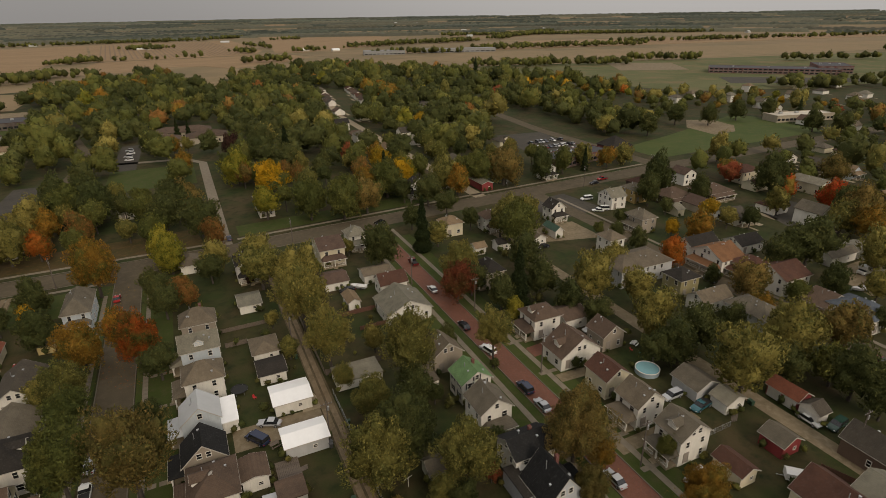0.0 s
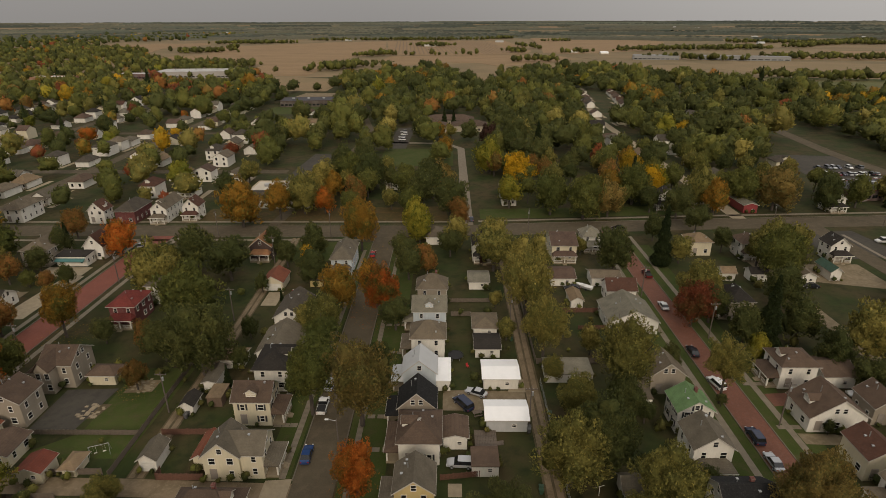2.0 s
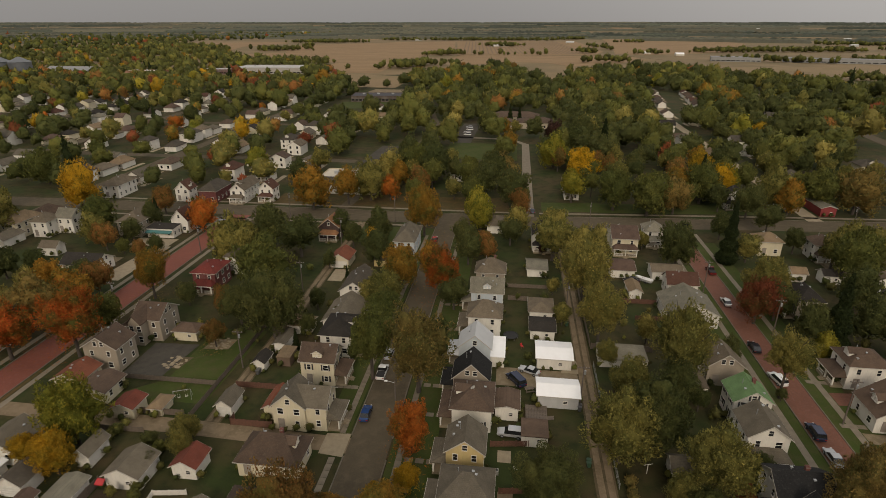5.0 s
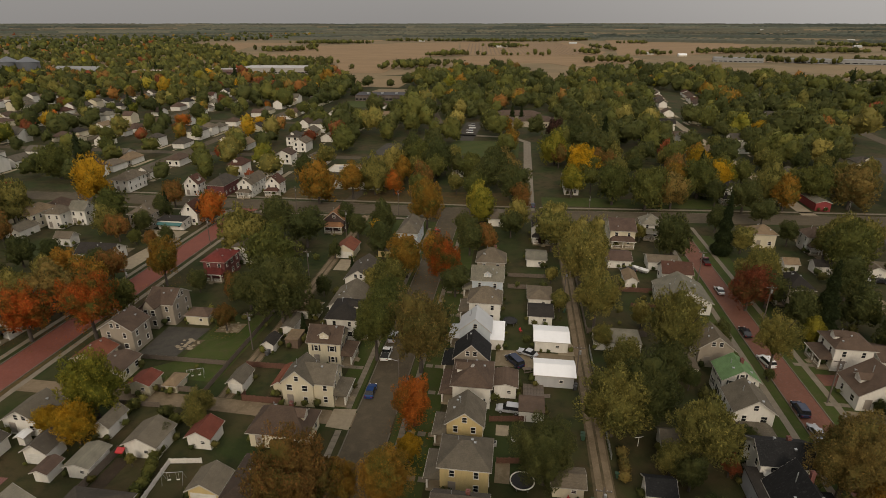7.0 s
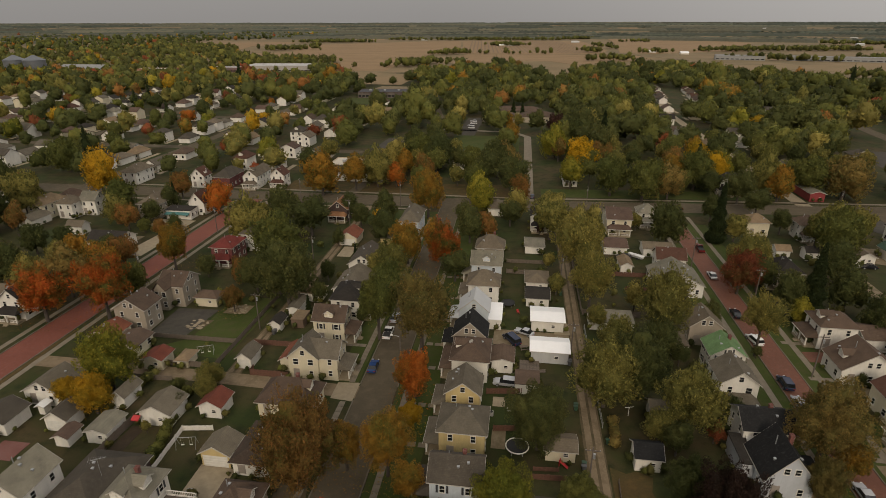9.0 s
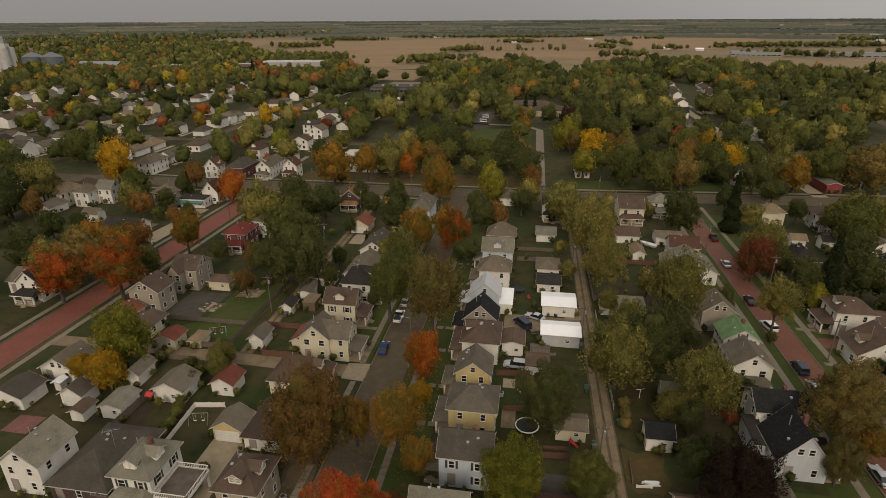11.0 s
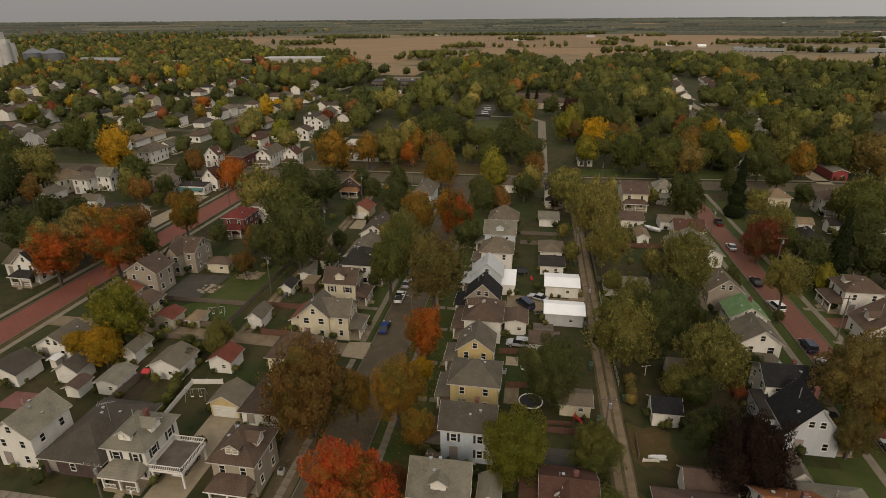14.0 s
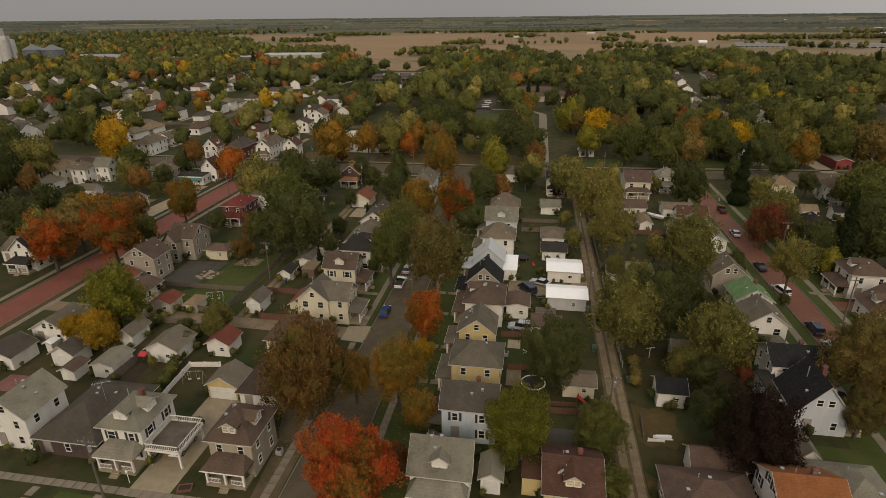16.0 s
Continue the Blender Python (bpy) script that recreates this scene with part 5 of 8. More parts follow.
def satellite_dish(x, y, z, rz=0.6, r=0.45):
    root = thing("satellite_dish", x, y, z, rz, "pale grey satellite dish fixed to a roof", "satellite dish")
    s = Solid()
    v, f, n = [(0, .1, .55)], [], 14
    for k, (q, d) in enumerate(((.5, .07), (1.0, 0.0))):
        for i in range(n):
            a = 2 * math.pi * i / n
            v.append((r * q * math.cos(a), d - .12 * math.sin(a) * q, .55 + r * q * math.sin(a)))
    for i in range(n):
        j = (i + 1) % n
        f += [(0, 1 + i, 1 + j), (1 + i, 1 + n + i, 1 + n + j, 1 + j)]
    s.add(v, f)
    back = [(a, b + .03, c) for a, b, c in v]
    s.add(back, [tuple(reversed(q)) for q in f])
    part("dish", s.mesh("dish", plain("dish_paint", (.55, .54, .5), .5)), root)
    part("mast", Solid().tube((0, .1, -.3), (0, .12, .5), .03, .03, 6).mesh("mast", STEEL), root)
    part("arm", Solid().tube((0, .05, .3), (0, -.45, .5), .018, .018, 5).box(-.05, .05, -.52, -.42, .46, .56).mesh("arm", STEEL), root)
    return root


def tv_antenna(x, y, z, h=3.2):
    root = thing("tv_antenna", x, y, z, .5, "thin metal television aerial on a mast above a roof", "antenna")
    part("mast", Solid().tube((0, 0, -.4), (0, 0, h), .03, .025, 6).mesh("mast", STEEL), root)
    s = Solid().tube((-1.2, 0, h - .15), (1.2, 0, h - .15), .02, .02, 5)
    for k in range(8):
        q = -1.1 + k * .31
        s.tube((q, -.7 + k * .06, h - .13), (q, .7 - k * .06, h - .13), .012, .012, 4)
    part("elements", s.mesh("elements", STEEL), root)
    return root


def clothes_pole(x, y, rz=0.0):
    root = thing("clothes_pole", x, y, 0, rz, "white T-shaped washing line post on a lawn", "washing line post")
    part("post", Solid().tube((0, 0, 0), (0, 0, 2.0), .045, .045, 8).mesh("post", TRIM), root)
    part("crossbar", Solid().tube((-.8, 0, 1.95), (.8, 0, 1.95), .035, .035, 8).mesh("crossbar", TRIM), root)
    return root


def yard_lamp(x, y):
    root = thing("yard_lamp", x, y, 0, 0, "white garden lamp post beside a drive", "lamp post")
    part("post", Solid().tube((0, 0, 0), (0, 0, 1.7), .05, .04, 8).mesh("post", TRIM), root)
    part("lantern", Solid().box(-.12, .12, -.12, .12, 1.7, 2.0).tube((0, 0, 2.0), (0, 0, 2.15), .16, .02, 8).mesh("lantern", TRIM), root)
    return root


def pergola(x0, x1, y0, y1, h=2.4):
    root = thing("pergola", (x0 + x1) / 2, (y0 + y1) / 2, 0, 0, "white slatted garden pergola beside a house", "pergola")
    hw, hd = (x1 - x0) / 2, (y1 - y0) / 2
    post = Solid().box(-.06, .06, -.06, .06, 0, h).mesh("post", TRIM)
    for px in (-hw, hw):
        for py in (-hd, hd):
            part("post", post, root, "", (px, py, 0))
    for py in (-hd, hd):
        part("beam", Solid().box(-hw - .3, hw + .3, py - .05, py + .05, h, h + .15).mesh("beam", TRIM), root)
    slat = Solid().box(-.03, .03, -hd - .3, hd + .3, h + .15, h + .27).mesh("slat", TRIM)
    for k in range(9):
        part("slat", slat, root, "", (-hw + 2 * hw * k / 8, 0, 0))
    return root


def planter(x, y, rz=0.0):
    root = thing("planter", x, y, 0, rz, "low brick-edged planting box on a lawn", "planter")
    s = Solid()
    for a, b, c, d in ((-.9, .9, -.6, -.45), (-.9, .9, .45, .6), (-.9, -.75, -.45, .45), (.75, .9, -.45, .45)):
        s.box(a, b, c, d, 0, .28)
    part("edging", s.mesh("edging", CHIMNEY), root)
    part("soil", Solid().box(-.75, .75, -.45, .45, 0, .2).mesh("soil", SOIL), root)
    return root


def wheelie_bin(x, y, rz, colour):
    root = thing("wheelie_bin", x, y, 0, rz, f"{colour} plastic wheeled rubbish bin beside an alley", "rubbish bin")
    m = plain("bin_" + colour, {"green": (.03, .07, .04), "blue": (.03, .06, .14), "grey": (.09, .09, .09)}[colour], .5)
    v = [(-.24, -.26, .08), (.24, -.26, .08), (.24, .22, .08), (-.24, .22, .08), (-.3, -.36, 1.0), (.3, -.36, 1.0), (.3, .34, 1.0), (-.3, .34, 1.0)]
    part("body", Solid().add(v, [(3, 2, 1, 0), (4, 5, 6, 7), (0, 1, 5, 4), (1, 2, 6, 5), (2, 3, 7, 6), (3, 0, 4, 7)]).mesh("body", m), root)
    part("lid", Solid().box(-.32, .32, -.39, .37, 1.0, 1.06).box(-.2, .2, .37, .44, .98, 1.04).mesh("lid", m), root)
    for q in (-.27, .27):
        part("wheel", Solid().tube((q - .03, .25, .12), (q + .03, .25, .12), .12, .12, 10).mesh("wheel", RUBBER), root)
    return root


def condenser(x, y):
    root = thing("air_conditioner", x, y, 0, 0, "pale grey outdoor air-conditioning unit beside a wall", "air conditioner")
    s = Solid().box(-.4, .4, -.4, .4, .05, .8)
    for k in range(6):
        s.box(-.42, .42, -.42, .42, .12 + k * .11, .16 + k * .11)
    part("casing", s.mesh("casing", plain("ac_casing", (.34, .33, .3), .6)), root)
    part("fan_guard", Solid().tube((0, 0, .8), (0, 0, .84), .33, .33, 14).mesh("fan_guard", RUBBER), root)
    return root


def play_slide(x, y, rz=0.0):
    root = thing("toy_slide", x, y, 0, rz, "red plastic toy slide on a lawn", "toy")
    v = [(-.3, -1.0, .05), (.3, -1.0, .05), (.3, .3, .9), (-.3, .3, .9)]
    part("chute", Solid().add(v + [(a, b, c - .06) for a, b, c in v], [(0, 1, 2, 3), (7, 6, 5, 4), (0, 4, 5, 1), (1, 5, 6, 2), (2, 6, 7, 3), (3, 7, 4, 0)]).mesh("chute", RED_PLASTIC), root)
    part("ladder", Solid().box(-.3, -.22, .3, .45, 0, 1.2).box(.22, .3, .3, .45, 0, 1.2).box(-.3, .3, .32, .42, .3, .36).box(-.3, .3, .32, .42, .6, .66).mesh("ladder", RED_PLASTIC), root)
    return root


SOIL = earth("dark_soil", (0.040, 0.028, 0.018), (0.055, 0.040, 0.024), (0.030, 0.022, 0.015), 0.5, 2.0)


def grain_store():
    root = thing("grain_elevator", -592, 608, 0, 0, "tall pale concrete grain elevator above the trees", "grain elevator")
    for k in range(6):
        part("silo", Solid().tube((-20 + k * 7, 0, 0), (-20 + k * 7, 0, 36), 4.6, 4.6, 20).mesh("silo", PALE_CONCRETE), root)
        part("silo", Solid().tube((-20 + k * 7, 9, 0), (-20 + k * 7, 9, 36), 4.6, 4.6, 20).mesh("silo", PALE_CONCRETE), root)
    part("headhouse", Solid().box(-14, 8, -3, 11, 36, 48).box(-22, 18, 1, 7, 36, 40).mesh("headhouse", PALE_CONCRETE), root)
    part("leg_tower", Solid().box(-6, -4, 2, 4, 48, 56).mesh("leg_tower", STEEL), root)
    for x, y in ((-620, 690), (-592, 690)):
        b = thing("grain_bin", x, y, 0, 0, "round grey corrugated steel grain bin with a conical roof", "grain bin", "grain bins")
        part("wall", Solid().tube((0, 0, 0), (0, 0, 21), 12.5, 12.5, 32).mesh("wall", BIN_STEEL), b)
        part("roof", Solid().tube((0, 0, 21), (0, 0, 27), 13, 1, 32).mesh("roof", BIN_STEEL), b)
    sh = thing("grain_shed", -560, 735, 0, 0, "long pale grain shed with a low roof", "shed")
    part("wall", Solid().box(-30, 30, -12, 12, 0, 8).mesh("wall", plain("pale_metal_wall", (.32, .31, .28), .5)), sh)
    part("roof", slope_solid(13, 31, 8, 13, .3).turned(True).mesh("roof", plain("metal_metal2", (.24, .24, .23), .8)), sh)


# ---------------------------------------------------------------- houses and garages of the near blocks
house(-48.0, -41.2, 75.5, 83.1, 5.6, 8.4, "ns", "lightgrey", "white", "s")
house(-40.8, -30.6, 75.1, 88.4, 3.0, 6.0, "hip", "darkgrey", "brickdark", "s")
house(-30.7, -23.9, 75.6, 83.5, 5.7, 8.5, "hip", "lightgrey", "white", "s dormS dormE chim porchS")
house(-15.2, -8.4, 75.5, 83.0, 5.6, 8.6, "hip", "brown", "tan", "s dormS dormE porchS")
garage(-24.2, -18.6, 89.9, 95.0, 2.6, 4.3, "ns", "grey", "yellow", "dS")
house(-18.3, -11.5, 88.6, 98.6, 2.8, 4.6, "hip", "darkbrown", "white")
garage(-67.6, -60.6, 91.7, 97.7, 2.6, 4.2, "ns", "darkgrey", "white")
garage(-55.7, -50.7, 94.0, 98.6, 2.6, 4.3, "ns", "darkgrey", "white", "dS")
garage(-46.3, -41.7, 92.1, 97.7, 2.5, 3.2, "ns", "lightgrey", "white")
garage(-40.2, -33.7, 97.6, 103.8, 2.7, 4.4, "ns", "grey", "white")
garage(-30.9, -26.0, 100.9, 105.9, 2.5, 3.9, "ns", "red", "white")
garage(-48.3, -44.9, 101.1, 106.6, 2.5, 4.0, "ns", "grey", "white")
house(-65.1, -57.0, 100.0, 107.0, 3.0, 5.4, "ns", "grey", "white")
house(-67.5, -60.7, 119.3, 125.9, 2.9, 4.6, "ns", "rust", "cream")
house(-60.4, -53.6, 116.8, 123.4, 2.7, 3.8, "ns", "brown", "cream")
garage(-50.4, -45.5, 113.3, 118.1, 2.5, 3.5, "ns", "red", "cream")
garage(-44.0, -40.8, 114.7, 119.3, 1.9, 2.8, "hip", "tan", "cream")
house(-66.3, -58.0, 127.0, 133.8, 5.6, 8.3, "ns", "brown", "greybeige", "e")
house(-63.5, -56.2, 139.4, 147.5, 5.6, 8.3, "ew", "brown", "greybeige", "crossS")
garage(-54.7, -48.2, 140.2, 144.8, 2.6, 3.8, "hip", "brown", "cream")
house(-63.8, -56.4, 164.8, 174.2, 5.6, 7.4, "hip", "crimson", "brick", "porchS")
house(-68.0, -61.2, 141.2, 148.7, 2.5, 4.2, "hip", "brown", "greybeige")
house(-19.1, -11.4, 127.9, 134.5, 5.6, 8.3, "ew", "brown", "cream", "e dormS porchE")
house(-19.2, -12.4, 114.1, 120.7, 5.2, 8.2, "ns", "grey", "cream", "e")
house(-15.5, -8.7, 114.7, 121.3, 5.2, 7.8, "ew", "grey", "cream", "e porchE")
garage(-22.2, -19.0, 116.6, 123.6, 2.6, 3.6, "ns", "rust", "cream")
house(-18.7, -10.6, 138.3, 148.3, 5.5, 7.9, "hip", "charcoal", "white", "e dormE porchE")
house(-21.1, -12.0, 147.3, 158.6, 3.6, 6.4, "ns", "grey", "white", "e")
house(-21.9, -13.6, 163.3, 175.6, 3.4, 6.2, "ns", "darkgrey", "white", "e")
garage(-29.3, -26.1, 138.1, 145.0, 2.5, 3.0, "ns", "grey", "white")
garage(-29.1, -23.3, 146.5, 151.7, 2.4, 3.1, "ew", "tan", "white")
garage(-30.9, -27.7, 130.8, 135.4, 2.2, 3.3, "ns", "charcoal", "white")
garage(-26.5, -23.3, 133.6, 138.2, 2.3, 2.4, "flat", "tan", "brown")
garage(-31.4, -27.7, 116.2, 121.6, 2.5, 3.9, "ns", "grey", "white", "dS")
house(-20.6, -9.6, 102.6, 110.1, 3.2, 6.6, "hip", "brown", "cream", "e chim dormE")
garage(-31.6, -25.1, 184.7, 192.8, 2.6, 4.6, "ns", "rust", "cream", "dS")
garage(-18.4, -14.8, 187.2, 192.2, 2.2, 2.3, "flat", "grey", "yellow")
house(-42.2, -34.7, 206.5, 214.0, 4.6, 7.6, "ns", "rustlight", "brickdark", "porchS chim")
house(-14.0, -6.9, 194.8, 208.8, 5.4, 8.6, "hip", "grey", "lightblue", "porchS")
house(13.5, 21.7, 86.1, 92.7, 5.6, 8.2, "ew", "darkgrey", "lightblue", "w porchW chim")
house(13.2, 21.6, 96.7, 104.2, 5.6, 8.0, "hip", "grey", "yellow", "w porchW")
house(13.1, 19.9, 106.8, 113.4, 5.3, 7.9, "ns", "grey", "yellow", "w porchW")
house(12.7, 20.7, 117.9, 127.0, 5.0, 7.4, "hip", "brown", "white", "w dormW porchW")
house(12.0, 19.7, 127.7, 134.3, 4.4, 8.0, "ns", "black", "greybeige", "w porchW")
house(12.1, 19.5, 138.3, 144.9, 4.8, 8.0, "ns", "metal", "lightblue", "w porchW")
house(12.9, 21.3, 150.4, 157.9, 5.5, 8.4, "hip", "tangrey", "white", "w porchW")
house(12.7, 21.4, 162.7, 169.3, 5.6, 8.6, "ew", "lightgrey", "lightblue", "w dormS porchW")
house(13.0, 21.6, 175.0, 182.5, 5.5, 8.6, "hip", "tangrey", "greybeige", "w chim")
garage(28.5, 36.9, 126.5, 132.7, 2.9, 3.7, "ew", "whitemetal", "lightgrey")
garage(28.7, 36.7, 139.4, 146.7, 2.8, 3.5, "ew", "whitemetal", "white")
garage(27.5, 33.8, 151.1, 158.1, 2.5, 3.3, "ew", "charcoal", "white")
garage(27.4, 33.9, 160.0, 168.0, 2.6, 4.1, "hip", "tangrey", "white")
garage(27.2, 33.5, 185.6, 193.8, 2.5, 3.6, "ew", "lightgrey", "white")
garage(30.6, 36.1, 98.4, 103.0, 2.4, 3.2, "ew", "tangrey", "cream")
garage(20.5, 25.5, 121.8, 127.8, 2.9, 3.5, "ns", "brown", "white")
garage(25.6, 30.4, 115.6, 120.2, 2.4, 2.6, "flat", "brown", "white")
garage(19.1, 22.3, 139.0, 147.2, 2.7, 2.9, "flat", "whitemetal", "white")
house(11.3, 19.3, 75.5, 82.3, 3.9, 7.4, "ew", "lightgrey", "white", "dormS porchS")
garage(19.8, 23.0, 77.5, 82.1, 2.5, 3.5, "ns", "lightgrey", "white", "dS")
house(27.5, 34.9, 75.6, 84.3, 3.3, 5.6, "ew", "rustbrown", "yellow", "dormS chim")
garage(25.1, 28.3, 78.2, 82.8, 3.0, 3.2, "flat", "rustbrown", "yellow")
house(29.0, 37.0, 205.5, 215.5, 5.4, 8.0, "ns", "charcoal", "white", "porchS")
house(54.0, 62.6, 205.7, 218.1, 5.5, 8.0, "ew", "pinkbrown", "cream", "porchS")
garage(51.1, 58.6, 188.1, 197.1, 2.5, 3.8, "ew", "pinkbrown", "white")
house(65.7, 72.5, 214.3, 221.8, 5.2, 7.8, "hip", "lightgrey", "white", "porchS")
garage(62.7, 71.7, 188.1, 194.7, 2.6, 3.8, "ew", "tangrey", "white")
garage(53.9, 57.8, 174.3, 181.3, 2.5, 3.6, "ns", "tan", "white")
garage(13.6, 20.5, 219.5, 228.5, 3.0, 5.0, "hip", "tangrey", "white")
house(64.4, 72.9, 177.9, 184.5, 3.6, 6.2, "ew", "rustbrown", "white")
house(60.6, 73.2, 161.5, 173.4, 3.4, 6.6, "ns", "lightgrey", "white")
house(62.7, 70.3, 138.0, 144.6, 4.6, 7.6, "ns", "tangrey", "greybeige", "e")
house(63.6, 70.9, 126.3, 132.9, 5.0, 7.4, "ns", "green", "white", "e chim")
house(62.3, 69.6, 116.1, 123.3, 5.6, 8.2, "ns", "grey", "white", "e porchS")
house(62.2, 70.8, 104.0, 111.0, 5.2, 7.4, "ew", "black", "white", "e chim awn")
house(62.2, 70.0, 95.0, 102.8, 3.6, 8.4, "ns", "black", "paleblue", "e chim porchE")
garage(60.6, 63.8, 98.5, 105.5, 3.4, 3.6, "flat", "charcoal", "paleblue")
garage(44.6, 49.3, 98.1, 102.7, 2.7, 4.2, "ew", "black", "white")
garage(49.4, 52.9, 110.2, 114.8, 2.2, 3.8, "ew", "grey", "white")
garage(46.0, 52.4, 83.0, 87.6, 2.7, 4.4, "ew", "pinkbrown", "white")
house(41.6, 52.1, 73.5, 82.5, 3.4, 6.0, "hip", "pinkbrown", "greybeige")
house(52.6, 60.2, 73.7, 82.7, 5.2, 8.0, "ew", "orange", "white", "chim")
house(60.0, 68.0, 77.4, 86.4, 3.2, 5.8, "hip", "lightgrey", "white")
garage(59.7, 62.9, 86.8, 91.4, 2.6, 4.2, "ns", "grey", "white", "dS")
garage(42.3, 52.5, 142.0, 148.0, 2.2, 2.5, "flat", "lightgrey", "white")
garage(58.4, 62.2, 133.7, 139.7, 2.4, 2.6, "flat", "tangrey", "white")
house(89.9, 98.3, 139.9, 147.4, 5.6, 7.9, "hip", "brown", "white", "w dormW porchW")
garage(99.5, 106.8, 140.2, 148.2, 3.0, 4.6, "ew", "brown", "white")
house(88.3, 99.7, 126.8, 134.7, 3.4, 7.4, "ns", "brown", "white", "w dormW")
house(90.5, 97.3, 114.9, 122.1, 4.6, 7.0, "ns", "rustbrown", "cream", "w")
house(89.6, 96.9, 105.2, 111.8, 5.2, 8.0, "ns", "tangrey", "white", "w porchW")
house(89.6, 97.3, 95.0, 101.6, 5.6, 8.3, "ns", "grey", "white", "w dormW porchW")
garage(106.4, 113.5, 106.2, 113.4, 2.8, 4.6, "ns", "grey", "lightgrey")
garage(108.5, 114.2, 100.8, 105.4, 2.6, 4.0, "ns", "lightgrey", "white", "dW")
garage(95.0, 99.6, 86.9, 93.2, 2.7, 4.0, "ns", "rustbrown", "cream")
garage(107.3, 112.8, 88.3, 93.6, 2.8, 4.4, "ns", "grey", "redpaint")
garage(121.6, 126.5, 95.5, 102.7, 2.6, 4.2, "ns", "rust", "redpaint", "dW two")
garage(121.2, 125.0, 91.0, 95.6, 2.6, 4.2, "ew", "darkgrey", "white", "dW")
house(97.9, 107.0, 66.6, 81.6, 4.8, 8.0, "ns", "rustbrown", "cream", "w")
house(103.3, 114.3, 62.8, 76.8, 5.4, 8.4, "ns", "lightgrey", "redpaint", "chim")
house(117.9, 124.7, 71.9, 85.9, 3.6, 6.4, "ns", "darkgrey", "brown", "w")
house(101.5, 108.3, 128.8, 135.4, 4.0, 6.6, "ns", "brown", "greybeige")
house(137.5, 145.3, 140.1, 147.6, 5.5, 7.6, "hip", "charcoal", "olive", "e")
house(135.9, 146.6, 130.6, 137.2, 3.4, 5.8, "ew", "tangrey", "white", "e")
house(139.4, 148.4, 116.3, 128.3, 5.0, 7.4, "hip", "grey", "lightgrey", "e")
house(163.2, 174.3, 127.9, 139.2, 5.0, 7.8, "ew", "rustbrown", "white", "w")
house(161.4, 172.8, 116.0, 122.6, 3.2, 5.8, "ns", "brown", "pinkbrown", "w")
house(163.3, 173.3, 105.5, 117.5, 4.4, 6.8, "hip", "bluegrey", "white", "w")
house(158.9, 169.0, 144.8, 157.2, 5.0, 8.0, "ew", "orangebrown", "white", "w porchW")
house(162.6, 171.6, 136.3, 146.3, 4.6, 7.0, "hip", "rustbrown", "cream", "w porchW")
house(160.3, 172.8, 157.5, 164.1, 4.6, 7.0, "ew", "charcoal", "white", "w")
garage(194.2, 207.3, 134.4, 139.0, 3.0, 4.6, "ew", "grey", "white")
garage(208.2, 215.8, 131.6, 141.5, 3.0, 4.4, "ew", "lightgrey", "white")
house(127.3, 147.3, 151.8, 163.8, 5.4, 7.8, "hip", "tangrey", "lightgrey")
house(139.8, 146.6, 171.3, 178.8, 5.6, 7.8, "hip", "tangrey", "white")
house(162.8, 170.3, 181.4, 190.9, 5.6, 8.0, "hip", "grey", "greybeige", "porchW")
house(171.3, 179.2, 206.9, 215.9, 5.0, 7.8, "ew", "lightgrey", "white")
house(184.7, 192.2, 208.5, 217.5, 5.6, 7.8, "hip", "grey", "gold")
house(142.0, 148.8, 206.3, 212.9, 5.2, 8.0, "ns", "charcoal", "white", "porchS")
house(114.7, 121.5, 207.8, 215.3, 5.4, 7.8, "hip", "brown", "white", "porchS")
house(99.6, 107.4, 210.4, 217.9, 4.8, 7.0, "hip", "tan", "cream")
garage(101.7, 106.3, 191.5, 196.1, 2.6, 4.0, "ew", "tan", "white")
garage(109.9, 115.5, 191.1, 195.7, 2.6, 4.0, "ew", "charcoal", "white")
garage(122.9, 128.6, 189.4, 197.4, 2.6, 4.0, "ns", "tangrey", "white")
garage(133.5, 137.4, 191.9, 199.9, 2.8, 4.4, "ns", "greendark", "white")
house(92.7, 99.5, 168.4, 177.6, 5.4, 8.0, "hip", "charcoal", "greybeige", "porchW")
garage(188.4, 192.5, 189.1, 197.1, 2.8, 4.4, "ew", "lightgrey", "cream")
house(194.3, 207.3, 198.9, 210.9, 3.6, 6.4, "hip", "brown", "brickdark", "porchS")
house(212.5, 226.5, 195.5, 207.5, 3.6, 6.4, "hip", "brown", "brickdark", "porchS")
house(247.0, 259.0, 207.6, 217.6, 5.4, 7.8, "hip", "rustbrown", "cream")
garage(242.3, 255.3, 196.9, 204.9, 2.8, 4.6, "ew", "rustbrown", "cream")
house(259.8, 268.8, 180.6, 194.6, 4.6, 6.6, "ns", "lightgrey", "cream")
house(177.7, 188.7, 152.8, 160.8, 3.2, 5.4, "ew", "charcoal", "white")
garage(137.9, 144.1, 253.1, 270.1, 3.4, 4.4, "ns", "lightgrey", "redpaint")
house(172.0, 179.5, 255.1, 261.7, 5.2, 8.2, "ns", "charcoal", "white", "porchS")
house(-91.6, -84.8, 241.4, 256.3, 5.4, 8.2, "ns", "tangrey", "white", "dormS porchS")
house(-81.0, -74.2, 244.9, 251.9, 5.4, 8.4, "ns", "rustbrown", "white", "porchS")
house(-114.9, -108.1, 240.5, 247.1, 5.0, 8.4, "ns", "rustbrown", "white", "dormE")
house(-104.7, -96.3, 240.1, 254.1, 5.0, 8.0, "hip", "darkgrey", "brick")
house(-147.7, -140.1, 241.1, 254.2, 5.4, 8.2, "hip", "tangrey", "white")
